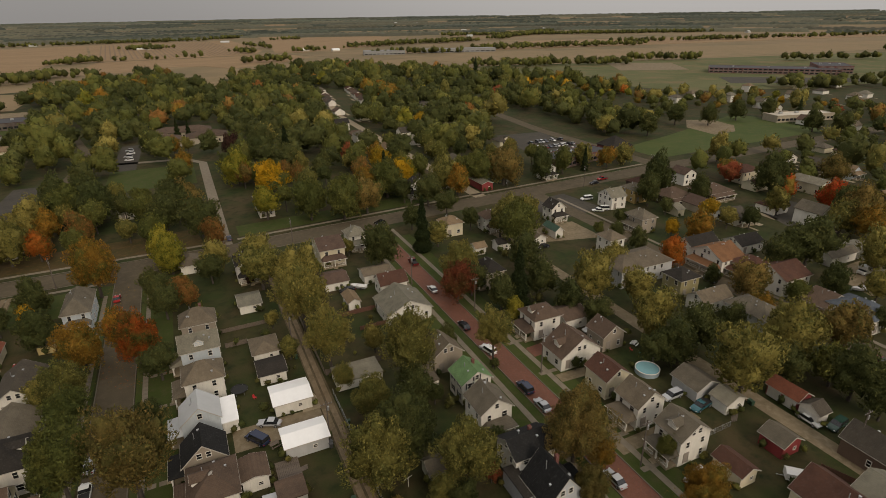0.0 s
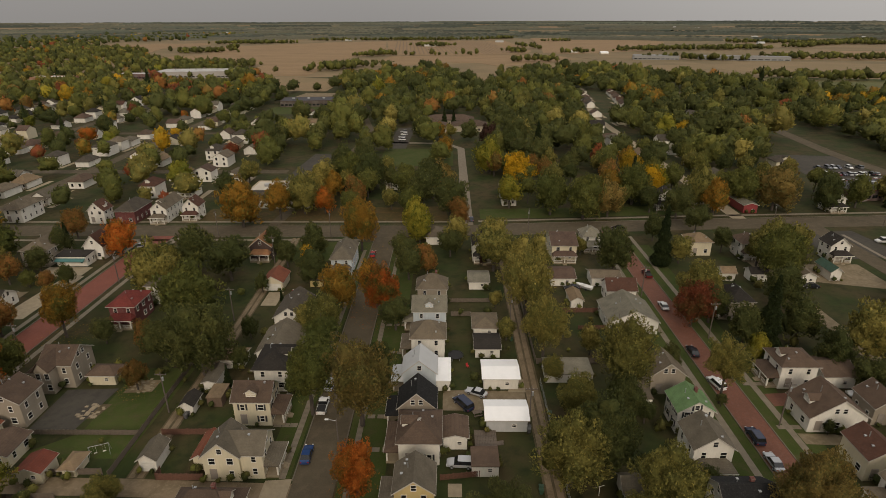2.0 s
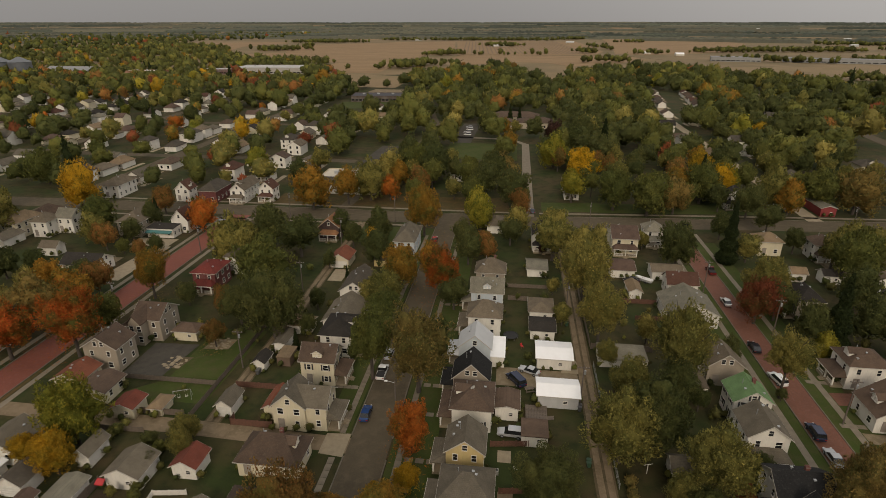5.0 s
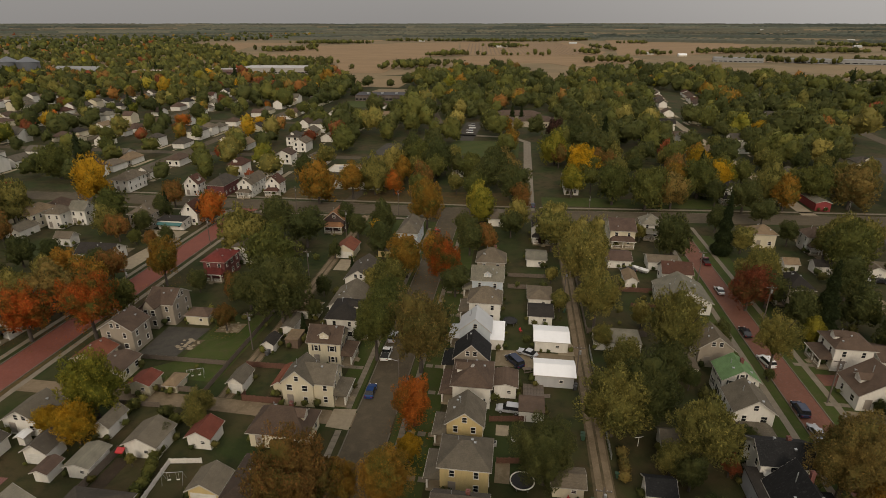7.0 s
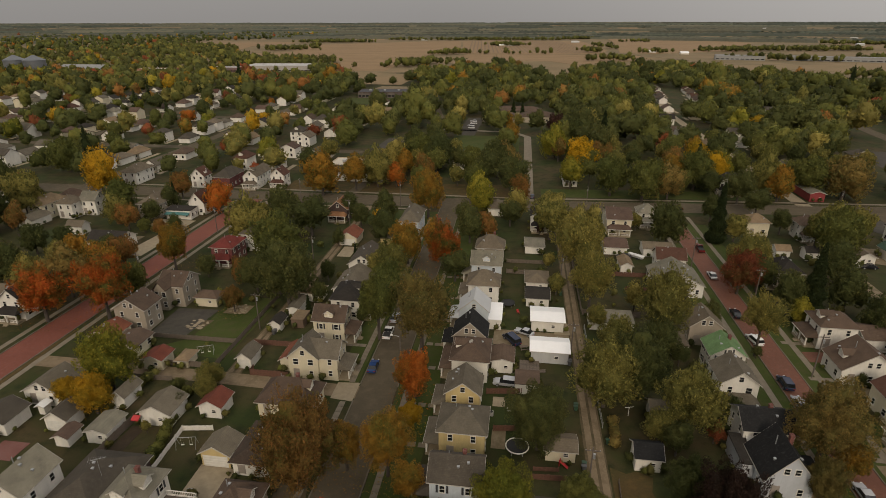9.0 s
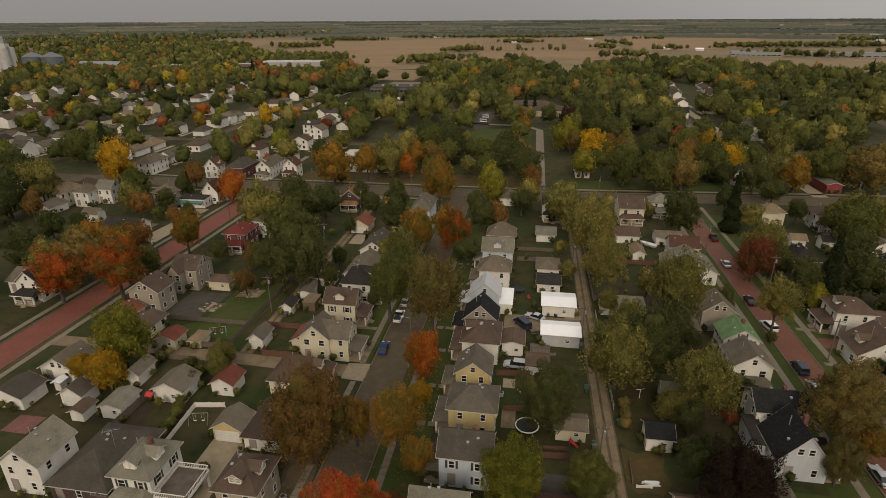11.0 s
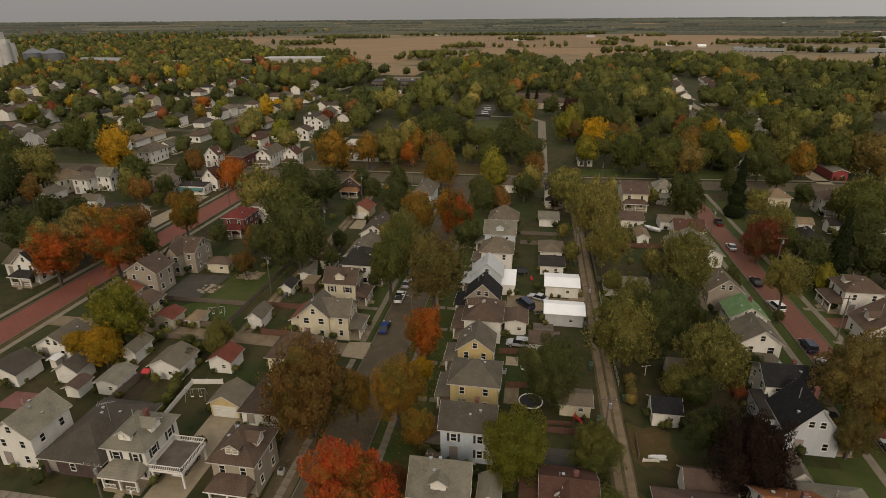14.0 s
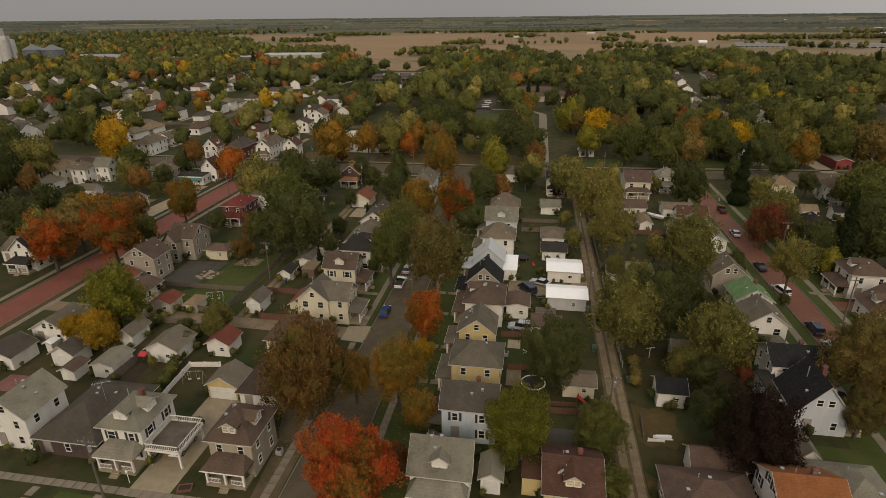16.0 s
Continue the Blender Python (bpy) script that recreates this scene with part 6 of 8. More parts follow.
house(-112.0, -102.9, 200.6, 213.4, 5.4, 8.2, "hip", "tangrey", "greybeige")
house(-95.8, -89.0, 206.7, 213.3, 4.4, 8.4, "ns", "rustbrown", "white")
house(-150.1, -142.8, 193.3, 205.7, 5.6, 8.0, "hip", "tan", "cream")
house(-140.8, -134.0, 196.4, 203.9, 5.6, 8.0, "hip", "tangrey", "white")
house(-135.2, -128.4, 201.2, 207.8, 5.6, 8.4, "ew", "lightgrey", "white")
garage(-125.3, -119.0, 182.0, 186.6, 2.8, 4.6, "ew", "tangrey", "white")
garage(-147.4, -141.0, 185.9, 194.9, 2.6, 4.4, "ns", "grey", "white")
house(-97.0, -90.2, 127.9, 134.5, 5.2, 8.2, "ns", "charcoal", "white", "porchS")
house(-103.4, -96.6, 131.2, 140.0, 3.4, 5.6, "ew", "tangrey", "white")
house(-60.3, -53.5, 176.3, 183.8, 5.6, 8.2, "hip", "grey", "white")
house(43.2, 50.0, 270.4, 277.9, 5.4, 8.0, "hip", "grey", "white")
house(43.3, 50.1, 262.4, 272.3, 5.4, 8.2, "hip", "tangrey", "white")
house(104.8, 115.2, 258.2, 264.8, 5.4, 8.4, "ns", "charcoal", "white", "porchS")
house(-7.1, -0.0, 285.4, 292.0, 4.6, 7.4, "ew", "tangrey", "white", "dormS")
house(-62.5, -35.2, 258.9, 272.9, 4.0, 5.5, "ew", "darkgrey", "white")


OCC_NEAR = list(OCC)


# ---------------------------------------------------------------- porches' walks, decks, yards
deck_carport(-24.0, -19.0, 75.6, 81.4)
shed_rack(56.0, 84.8)
# slabs of the walks that the camera passes
slab = Solid().box(-.55, .55, -.72, .72, -.05, .055).mesh("slab", WALK)


def slab_walk(name, xa, ya, xb, yb, label="pale concrete slabs"):
    root = tagged(new(name), label, kind="structure")
    n = int(math.hypot(xb - xa, yb - ya) / 1.5)
    rz = math.atan2(yb - ya, xb - xa) - math.pi / 2
    r = random.Random(n)
    for i in range(n):
        k = (i + .5) / n
        part("slab", slab, root, "", (xa + (xb - xa) * k, ya + (yb - ya) * k, r.uniform(-.012, .012)), rz + r.uniform(-.01, .01))


slab_walk("pavement_middle_west", -6.3, 66, -6.3, 109)
slab_walk("pavement_middle_west_north", -6.3, 115, -6.3, 215)
slab_walk("pavement_middle_east", 5.1, 66, 5.1, 215)
slab_walk("pavement_south", -62, 71.2, -7, 71.2)
for x0, x1, y in ((-11.6, -7, 128.4), (-11, -7, 119), (-12, -7, 141.5), (5.8, 11.5, 99.5), (5.8, 11.5, 110), (5.8, 11.5, 122), (5.8, 11.5, 131), (5.8, 11.5, 142), (5.8, 11.5, 153.5), (5.8, 11.5, 166)):
    slab_walk("pavement_front_walk", x0, y, x1, y)
for x, y in ((-27, 64), (-12, 64), (-36, 64)):
    slab_walk("pavement_front_walk", x, y + 1, x, y + 6.4)
for y in (97.5, 106, 119, 128.5, 142):
    slab_walk("pavement_front_walk", 84, y, 88.5, y)

# ---------------------------------------------------------------- parked vehicles
car("sedan", "blue", -3.25, 120.2, 2)
car("pickup", "white", -3.2, 133.6, 0)
car("sedan", "silver", -3.2, 140.6, 0)
car("sedan", "silver", 27.5, 138.0, 64, "parked on a gravel yard")
car("van", "navy", 24.7, 134.4, 35, "parked on a gravel yard")
car("suv", "silver", 23.8, 118.2, 86, "parked beside a carport")
car("suv", "white", -21.4, 79.6, 0, "parked under a carport")
car("sedan", "silver", 78.15, 119.0, 0)
car("suv", "navy", 78.15, 125.4, 0)
car("suv", "white", 78.15, 141.4, 12)
car("sedan", "black", 78.15, 153.6, 0)
car("sedan", "silver", 78.15, 97.6, 0)
car("pickup", "darkred", 81.4, 195.6, 0)
car("sedan", "white", 79.2, 175.6, 0)
car("suv", "white", 90.6, 91.9, 98, "parked on a back lawn")
car("sedan", "white", 91.4, 88.9, 98, "parked on a back lawn")
car("sedan", "white", 121.6, 92.9, 178, "parked beside an alley")
car("suv", "green", 124.8, 89.6, 95, "parked beside a garage")
car("suv", "silver", 103.6, 109.8, 92, "parked on a gravel drive")
car("pickup", "teal", 106.4, 104.9, 98, "parked behind a garage")
car("sedan", "white", 105.7, 138.0, 88, "parked behind a house")
car("suv", "grey", 154.6, 144.8, 0)
car("sedan", "darkred", 154.4, 99.4, 0)
car("van", "white", 171.4, 222.4, 84, "parked on an asphalt yard")
car("van", "white", 168.8, 209.0, 60, "parked on an asphalt yard")
car("sedan", "white", 166.0, 208.4, 60, "parked on an asphalt yard")
car("sedan", "red", -21.4, 182.2, 10, "parked behind a house")
car("sedan", "black", 84.0, 235.4, 94, "standing on the main road")
car("pickup", "red", 197.2, 243.2, 92, "standing on the main road")
car("sedan", "black", 189.6, 239.6, 92, "standing on the main road")
car("sedan", "red", -3.0, 210.6, 0)
car("sedan", "black", 57.0, 186.2, 88, "parked behind a house")
car("sedan", "white", 121.0, 188.2, 88, "parked by a garage")
car("sedan", "black", 125.5, 187.6, 88, "parked by a garage")
car("sedan", "silver", -86.0 + 3, 218.0, 10)
car("sedan", "navy", 30.4, 244.8, 0, "standing at the mouth of a side road")
caravan(200.2, 127.4, 88)
rc = random.Random(3)
for row in range(3):
    for k in range(11):
        if rc.random() < .82:
            car(rc.choice(("sedan", "suv")), rc.choice(("white", "silver", "grey", "black", "navy", "darkred", "white", "silver")), 204 + k * 2.75 + row * .6, 298 + row * 13 + k * .1, rc.choice((0, 180)), "parked in rows on a car park")
for k in range(4):
    car("suv", ("white", "silver", "white", "silver")[k], -8 - (k % 2), 396 + k * 9, 90, "parked outside flats")

# ---------------------------------------------------------------- yards
ring_wall("swimming_pool", 105.6, 118.8, 2.6, 1.1, BLUE_WATER, POOL_WALL, TRIM, "round above-ground pool with pale blue water", "pool")
trampoline(26.4, 100.6, 1.9)
trampoline(23.4, 151.4, 1.7, RUBBER)
swing_set(-40.3, 120.6, .4)
swing_set(-28.6, 93.8, .2)
fence(-35.8, 115.2, -35.6, 150, 1.3)
fence(-56.8, 125.5, -36, 125.5, 1.2)
fence(-46.4, 113.0 + 2.6, -37.2, 115.8, 1.4)
fence(-27.4, 114.6, -19.4, 114.6, 1.5, "red", "red-brown board fence along an alley")
fence(-27.4, 114.6, -27.4, 116.2, 1.5, "red", "red-brown board fence round a yard")
fence(-31.6, 125.6, -19.6, 125.8, 1.4, "red", "red-brown board fence round a yard")
fence(20.4, 114.9, 27.0, 115.8, 1.3, "red", "red-brown board fence between yards")
fence(22.2, 104.6, 28.4, 105.4, 1.3, "red", "red-brown board fence between yards")
fence(28.6, 94.4, 34.0, 94.6, 1.2, "red", "red-brown board fence between yards")
fence(-31.0, 88.0, -31.6, 97.4, 1.1, "white", "low white garden wall fence")
fence(-31.6, 97.4, -26.4, 98.2, 1.1, "white", "low white garden wall fence")
fence(-41.9, 88.8, -41.5, 98.5, 1.7, "wood", "tall dark board fence between yards")
fence(41.4, 149.0, 55.0, 149.2, 1.6, "wood", "weathered grey board fence round a yard")
fence(41.2, 108, 41.2, 142, 1.2, "wire", "wire mesh fence along an alley")
fence(41.3, 150, 41.3, 186, 1.5, "wood", "weathered board fence along an alley")
fence(22.4, 170.6, 27.4, 170.6, 1.4, "wood", "weathered grey board fence round a yard")
fence(22.0, 178.2, 33, 178.4, 1.2, "wood", "weathered grey board fence round a yard")
fence(50.5, 172.6, 62, 172.8, 1.4, "red", "red-brown board fence round a yard")
fence(54, 164.0, 61, 164.2, 1.2, "red", "red-brown board fence round a yard")
fence(98.5, 98.4, 107, 98.6, 1.2, "wire", "wire mesh fence round a yard")
fence(111.6, 84.2, 116.2, 72, 1.4, "red", "red-painted board fence beside an alley")
fence(-57, 110.2, -42, 110.6, 1.2, "wood", "weathered board fence along an alley")
rubble(-42.8, 140.4, 2.6, 2, "broken pale concrete on a lawn")
rubble(-49.0, 132.2, 2.4, 3, "scattered pale stones on a worn lawn")
utility_pole(2.6, 119.9, 8.6, True)
utility_pole(-25.6, 69.4, 10)
utility_pole(84.6, 98.4, 10)
utility_pole(84.6, 128.9, 10)
utility_pole(84.6, 160, 10)
for x, y in ((37.0, 92), (37.0, 128), (37.0, 164), (37.0, 200), (-33.4, 132), (-33.4, 168), (-33.4, 204), (121.0, 84), (121, 120), (121, 158), (75.4, 182), (-75.4, 150), (-75.4, 190)):
    utility_pole(x, y, 9.5, False, math.pi / 2 * 0)
for x in (-60, -20, 14, 50, 96, 140, 182, 224):
    utility_pole(x, main_y(x) - 6.6, 10, False, math.pi / 2)

# roof and yard details
for x, y, z in ((29.7, 77.6, 4.6), (16.7, 121.2, 7.05), (-23.6, 76.2, 2.95)):
    satellite_dish(x, y, z)
tv_antenna(-33.8, 81.6, 4.95)
yard_lamp(-24.6, 72.6)
planter(-16.9, 72.8, .3)
clothes_pole(46.2, 111.9, .3)
clothes_pole(50.4, 112.6, .3)
pergola(52.8, 57.4, 83.6, 86.2)
play_slide(33.6, 97.9, 1.2)
garage(-51.0, -47.8, 90.6, 94.4, 2.0, 2.7, "ns", "pinkbrown", "white")
garage(-60.4, -58.4, 97.6, 99.8, 1.9, 2.3, "ns", "white", "white")
sheet("yard_mulch", [(-41.4, 88.9), (-38.9, 88.9), (-38.6, 97.4), (-41.2, 97.4)], 0.03, SOIL, "dark mulched strip along a fence")
sheet("patio_brick", [(-60.6, 86.8), (-55.6, 86.8), (-55.6, 91.0), (-60.6, 91.0)], 0.03, CHIMNEY, "red-brown brick patio")
sheet("patio_middle", [(22.0, 100.4), (24.4, 100.4), (24.4, 105.0), (22.0, 105.0)], 0.02, GRAVEL, "pale worn patio")
sheet("patio_yellow", [(21.7, 111.4), (24.0, 111.4), (24.0, 114.2), (21.7, 114.2)], 0.03, CONCRETE, "pale concrete patio")
sheet("yard_plot", [(28.6, 87.4), (34.8, 87.4), (34.8, 91.2), (28.6, 91.2)], 0.02, TARMAC, "bare dark plot")
deck = thing("garden_deck", 28.6, 124.6, 0, 0, "low weathered wooden deck behind a house", "deck")
plank = Solid().box(-.13, .13, -2.3, 2.3, .3, .36).mesh("plank", WOOD)
for k in range(14):
    part("plank", plank, deck, "", (-1.9 + k * .29, 0, 0))
part("frame", Solid().box(-2.0, 2.0, -2.2, -2.05, 0, .3).box(-2.0, 2.0, 2.05, 2.2, 0, .3).box(-2.0, -1.85, -2.05, 2.05, 0, .3).box(1.85, 2.0, -2.05, 2.05, 0, .3).mesh("frame", WOOD), deck)
aw = thing("door_awning", -40.0, 97.6, 0, 0, "red cloth awning over a garage door", "awning")
part("canopy", Solid().add([(-.7, 0, 2.3), (.7, 0, 2.3), (.7, -.9, 1.9), (-.7, -.9, 1.9), (-.7, 0, 2.22), (.7, 0, 2.22), (.7, -.9, 1.7), (-.7, -.9, 1.7)], [(0, 1, 2, 3), (7, 6, 5, 4), (0, 3, 7, 4), (1, 5, 6, 2), (3, 2, 6, 7), (0, 4, 5, 1)]).mesh("canopy", RED_PLASTIC), aw)
part("bracket", Solid().tube((-.68, 0, 1.8), (-.68, -.88, 1.8), .02, .02, 5).tube((.68, 0, 1.8), (.68, -.88, 1.8), .02, .02, 5).mesh("bracket", STEEL), aw)
fence(29.0, 96.2, 33.0, 96.5, .9, "red", "red-brown board fence between yards")
fence(42.4, 90.4, 44.6, 90.6, .6, "white", "low white garden wall fence")
fence(41.9, 91.0, 42.1, 95.4, .8, "wood", "weathered low board fence beside an alley")
br = random.Random(9)
for x, y in ((37.0, 97.4), (36.9, 112.2), (36.8, 126.6), (41.6, 104.0), (41.5, 131.5), (36.8, 146.4), (-29.2, 130.2), (-28.8, 144), (-33.2, 158), (-28.6, 166), (36.8, 158.6), (41.6, 170.2), (116.2, 101), (116.0, 128), (-20.4, 110.6), (-47.6, 110.2), (-57.6, 110.8)):
    for k in range(br.choice((1, 2, 2))):
        wheelie_bin(x + k * .1, y + k * .75, math.pi / 2 + br.uniform(-.3, .3), br.choice(("green", "green", "grey", "grey")))
for x, y in ((22.3, 90.6), (21.6, 108.8), (-7.6, 80.4), (-22.6, 84.4), (61.4, 96.4), (22.6, 130.2), (-10.6, 121.8), (62.6, 121.4), (97.8, 108.6), (21.6, 143.8), (-40.9, 79.4), (-11.0, 137.4)):
    condenser(x, y)



def hedge(line, r, species, label):
    """A clipped or straggling hedge along a line of points."""
    rh = random.Random(int(abs(line[0][0] * 7 + line[0][1])))
    spots = []
    for (xa, ya), (xb, yb) in zip(line, line[1:]):
        n = max(2, int(math.hypot(xb - xa, yb - ya) / (r * .8)))
        spots += [(xa + (xb - xa) * k / n + rh.uniform(-.25, .25), ya + (yb - ya) * k / n + rh.uniform(-.25, .25), r * rh.uniform(.75, 1.2)) for k in range(n + 1)]
    woods("hedge", label, [(x, y, q, -.25 * q) for x, y, q in spots], species, 150, .11, 12, 6, "hedge")


hedge([(-32.4, 89.5), (-33.2, 94.0), (-35.4, 101.6), (-36.4, 106.6)], 1.15, "green", "straggling green hedge beside a white garden wall")
hedge([(-46.8, 107.4), (-46.2, 111.6)], 1.2, "olive", "yellow-green hedge beside a garage")
hedge([(42.6, 103.5), (42.9, 109.5)], 1.0, "umber", "brownish overgrown hedge beside an alley")
hedge([(11.4, 84.6), (13.0, 84.2), (20.0, 84.3)], .6, "dark", "low dark green hedge in front of a house")
sheet("verge_leaves", [(-76.1, 84), (-75.0, 84), (-74.9, 104), (-75.1, 126), (-76.1, 126)], 0.034, LITTER, "grass verge strewn with red-brown leaves")

BOAT = plain("boat_gelcoat", (.70, .69, .66), 0.35, 0, 0.9, 1)


def boat(x, y, rz, label):
    root = thing("boat", x, y, 0, rz, label, "boat")
    v, f = [], []
    for yy, w, z in ((-2.4, .85, .55), (-.8, .95, .5), (1.0, .85, .52), (2.1, .45, .62), (2.7, .04, .78)):
        v += [(-w, yy, 1.15 + .12 * (yy > 1)), (-w * .55, yy, z), (w * .55, yy, z), (w, yy, 1.15 + .12 * (yy > 1))]
    for i in range(4):
        a = i * 4
        f += [(a + k, a + k + 1, a + k + 5, a + k + 4) for k in range(3)] + [(a + 3, a, a + 4, a + 7)]
    f += [(0, 1, 2, 3), (19, 18, 17, 16)]
    part("hull", mesh_of("hull", v, f, BOAT), root)
    part("windscreen", Solid().add([(-.7, .5, 1.2), (.7, .5, 1.2), (.55, .1, 1.65), (-.55, .1, 1.65), (-.7, .54, 1.2), (.7, .54, 1.2), (.55, .14, 1.65), (-.55, .14, 1.65)], [(0, 1, 2, 3), (7, 6, 5, 4), (0, 4, 5, 1), (1, 5, 6, 2), (2, 6, 7, 3), (3, 7, 4, 0)]).mesh("windscreen", GLASS), root)
    part("trailer_frame", Solid().box(-.7, -.6, -2.3, 2.2, .4, .5).box(.6, .7, -2.3, 2.2, .4, .5).box(-.7, .7, -1.0, -.9, .4, .5).box(-.06, .06, 2.2, 3.4, .4, .5).mesh("trailer_frame", STEEL), root)
    for sx in (-.9, .9):
        part("wheel", Solid().tube((sx - .09, -.9, .31), (sx + .09, -.9, .31), .31, .31, 14).mesh("wheel", RUBBER), root)
    return root


def garden_chair(x, y, rz, colour):
    root = thing("garden_chair", x, y, 0, rz, f"{colour} plastic garden chair on a back lawn", "chair", "garden chairs")
    m = plain("chair_" + colour, {"red": (.42, .03, .03), "white": (.7, .69, .65), "teal": (.05, .25, .27)}[colour], .5)
    part("seat", Solid().box(-.28, .28, -.26, .28, .4, .44).mesh("seat", m), root)
    part("backrest", Solid().add([(-.28, .24, .44), (.28, .24, .44), (.26, .42, .95), (-.26, .42, .95), (-.28, .29, .44), (.28, .29, .44), (.26, .46, .95), (-.26, .46, .95)], [(0, 1, 2, 3), (7, 6, 5, 4), (0, 4, 5, 1), (1, 5, 6, 2), (2, 6, 7, 3), (3, 7, 4, 0)]).mesh("backrest", m), root)
    leg = Solid().tube((0, 0, 0), (0, 0, .4), .03, .025, 6).mesh("leg", m)
    for px in (-.24, .24):
        for py in (-.22, .24):
            part("leg", leg, root, "", (px, py, 0))
    return root


def picnic_table(x, y, rz, colour=None):
    root = thing("picnic_table", x, y, 0, rz, "white garden table on a back lawn" if colour else "weathered wooden picnic table on a lawn", "table")
    m = colour or WOOD
    for k in range(4):
        part("plank", Solid().box(-.9, .9, -.38 + k * .195, -.2 + k * .195, .7, .74).mesh("plank", m), root)
    for sy in (-.75, .75):
        part("bench", Solid().box(-.9, .9, sy - .13, sy + .13, .42, .46).mesh("bench", m), root)
    for sx in (-.65, .65):
        part("leg", Solid().box(sx - .04, sx + .04, -.8, .8, .34, .42).tube((sx, -.62, 0), (sx, -.2, .7), .045, .045, 6).tube((sx, .62, 0), (sx, .2, .7), .045, .045, 6).mesh("leg", m), root)
    return root


def cargo_trailer(x, y, rz):
    root = thing("cargo_trailer", x, y, 0, rz, "small white covered trailer standing on a yard", "trailer")
    b = Solid().add([(-1, -1.7, .5), (1, -1.7, .5), (1, 1.7, .5), (-1, 1.7, .5), (-1, -1.7, 1.8), (1, -1.7, 1.8), (1, 1.7, 1.8), (-1, 1.7, 1.8), (0, -1.7, 2.1), (0, 1.7, 2.1)],
                    [(3, 2, 1, 0), (0, 1, 5, 8, 4), (2, 3, 7, 9, 6), (1, 2, 6, 5), (3, 0, 4, 7), (5, 6, 9, 8), (4, 8, 9, 7)])
    part("box", b.mesh("box", BOAT), root)
    part("tow_bar", Solid().box(-.05, .05, 1.7, 2.9, .45, .55).mesh("tow_bar", STEEL), root)
    for sx in (-1.08, 1.08):
        part("wheel", Solid().tube((sx - .09, 0, .32), (sx + .09, 0, .32), .32, .32, 14).mesh("wheel", RUBBER), root)
    return root


def lumber_pile(x, y, rz, label, m=None):
    root = thing("lumber_pile", x, y, 0, rz, label, "lumber")
    rl = random.Random(int(abs(x * 10)))
    for k in range(9):
        a = rl.uniform(-.12, .12)
        o = part("board", Solid().box(-1.3 * rl.uniform(.7, 1.1), 1.3 * rl.uniform(.7, 1.1), -.1, .1, 0, .06).mesh("board", m or WOOD), root, "", (rl.uniform(-.2, .2), -.5 + .22 * (k % 5), .065 * (k // 5)), a)
    return root


boat(60.6, 186.6, .9, "white motor boat on a trailer behind a house")
boat(186.5, 121.4, 1.2, "white motor boat on a trailer in a yard")
picnic_table(110.9, 128.4, .4, BOAT)
for x, y, a, c in ((108.3, 126.6, .5, "red"), (110.6, 124.2, 2.2, "white"), (112.2, 122.6, 3.4, "red"), (109.4, 124.9, 1.0, "teal"), (112.8, 126.0, 4.4, "red"), (26.0, 147.6, .6, "red"), (24.9, 110.0, 1.5, "white")):
    garden_chair(x, y, a, c)
cargo_trailer(105.6, 84.6, .8)
lumber_pile(109.9, 100.0, .6, "pile of pale boards beside a garage", WOOD)
lumber_pile(30.6, 123.8, .2, "pile of weathered boards on a yard")
lumber_pile(44.6, 91.6, .05, "pile of white painted boards on bare earth", BOAT)
picnic_table(27.4, 131.6, .3)
# corner shop and the yards beside the west brick street
shop = house(-101.4, -91.6, 201.4, 206.4, 3.4, 3.7, "flat", "charcoal", "white", category="shop")
part("awning", Solid().add([(-4.6, -2.3, 2.7), (4.6, -2.3, 2.7), (4.6, -3.7, 2.2), (-4.6, -3.7, 2.2), (-4.6, -2.3, 2.6), (4.6, -2.3, 2.6), (4.6, -3.7, 1.95), (-4.6, -3.7, 1.95)],
     [(0, 1, 2, 3), (7, 6, 5, 4), (0, 3, 7, 4), (1, 5, 6, 2), (3, 2, 6, 7), (0, 4, 5, 1)]).mesh("awning", plain("teal_cloth", (.05, .16, .15), .7)), shop, "teal cloth awning")
house(-108.6, -96.2, 170.6, 178.6, 3.0, 5.4, "ew", "charcoal", "white")
sheet("lot_shop", [(-103.6, 193.8), (-89.6, 194.6), (-89.6, 200.8), (-103.4, 200.8)], 0.03, CONCRETE, "pale concrete shop forecourt")
sheet("drive_west", [(-95.6, 168.0), (-88.6, 168.4), (-88.4, 194.4), (-93.8, 194.4)], 0.028, CONCRETE, "pale concrete drive")
sheet("lot_west_yard", [(-116, 178), (-98, 180.0), (-98, 184), (-116, 183)], 0.02, GRAVEL, "gravel yard")
for sp, x, y, r, z in (("bronze", -106.6, 188.4, 4.6, 5.4), ("pine", -107.0, 216.4, 3.4, 4.4), ("green", -99.4, 186.6, 2.6, 3.4), ("olive", -113.6, 193.4, 5.2, 6.2), ("bronze", -92.4, 184.6, 2.6, 3.6), ("dark", -112.6, 167.4, 4.2, 5.0), ("amber", -103.0, 160.6, 4.4, 5.4), ("dark", -95.2, 163.2, 4.0, 4.8), ("olive", -63.0, 196.0, 4.2, 5.4), ("dark", -68.2, 205.4, 3.0, 4.0)):
    tree(sp, x, y, r, z, 2)
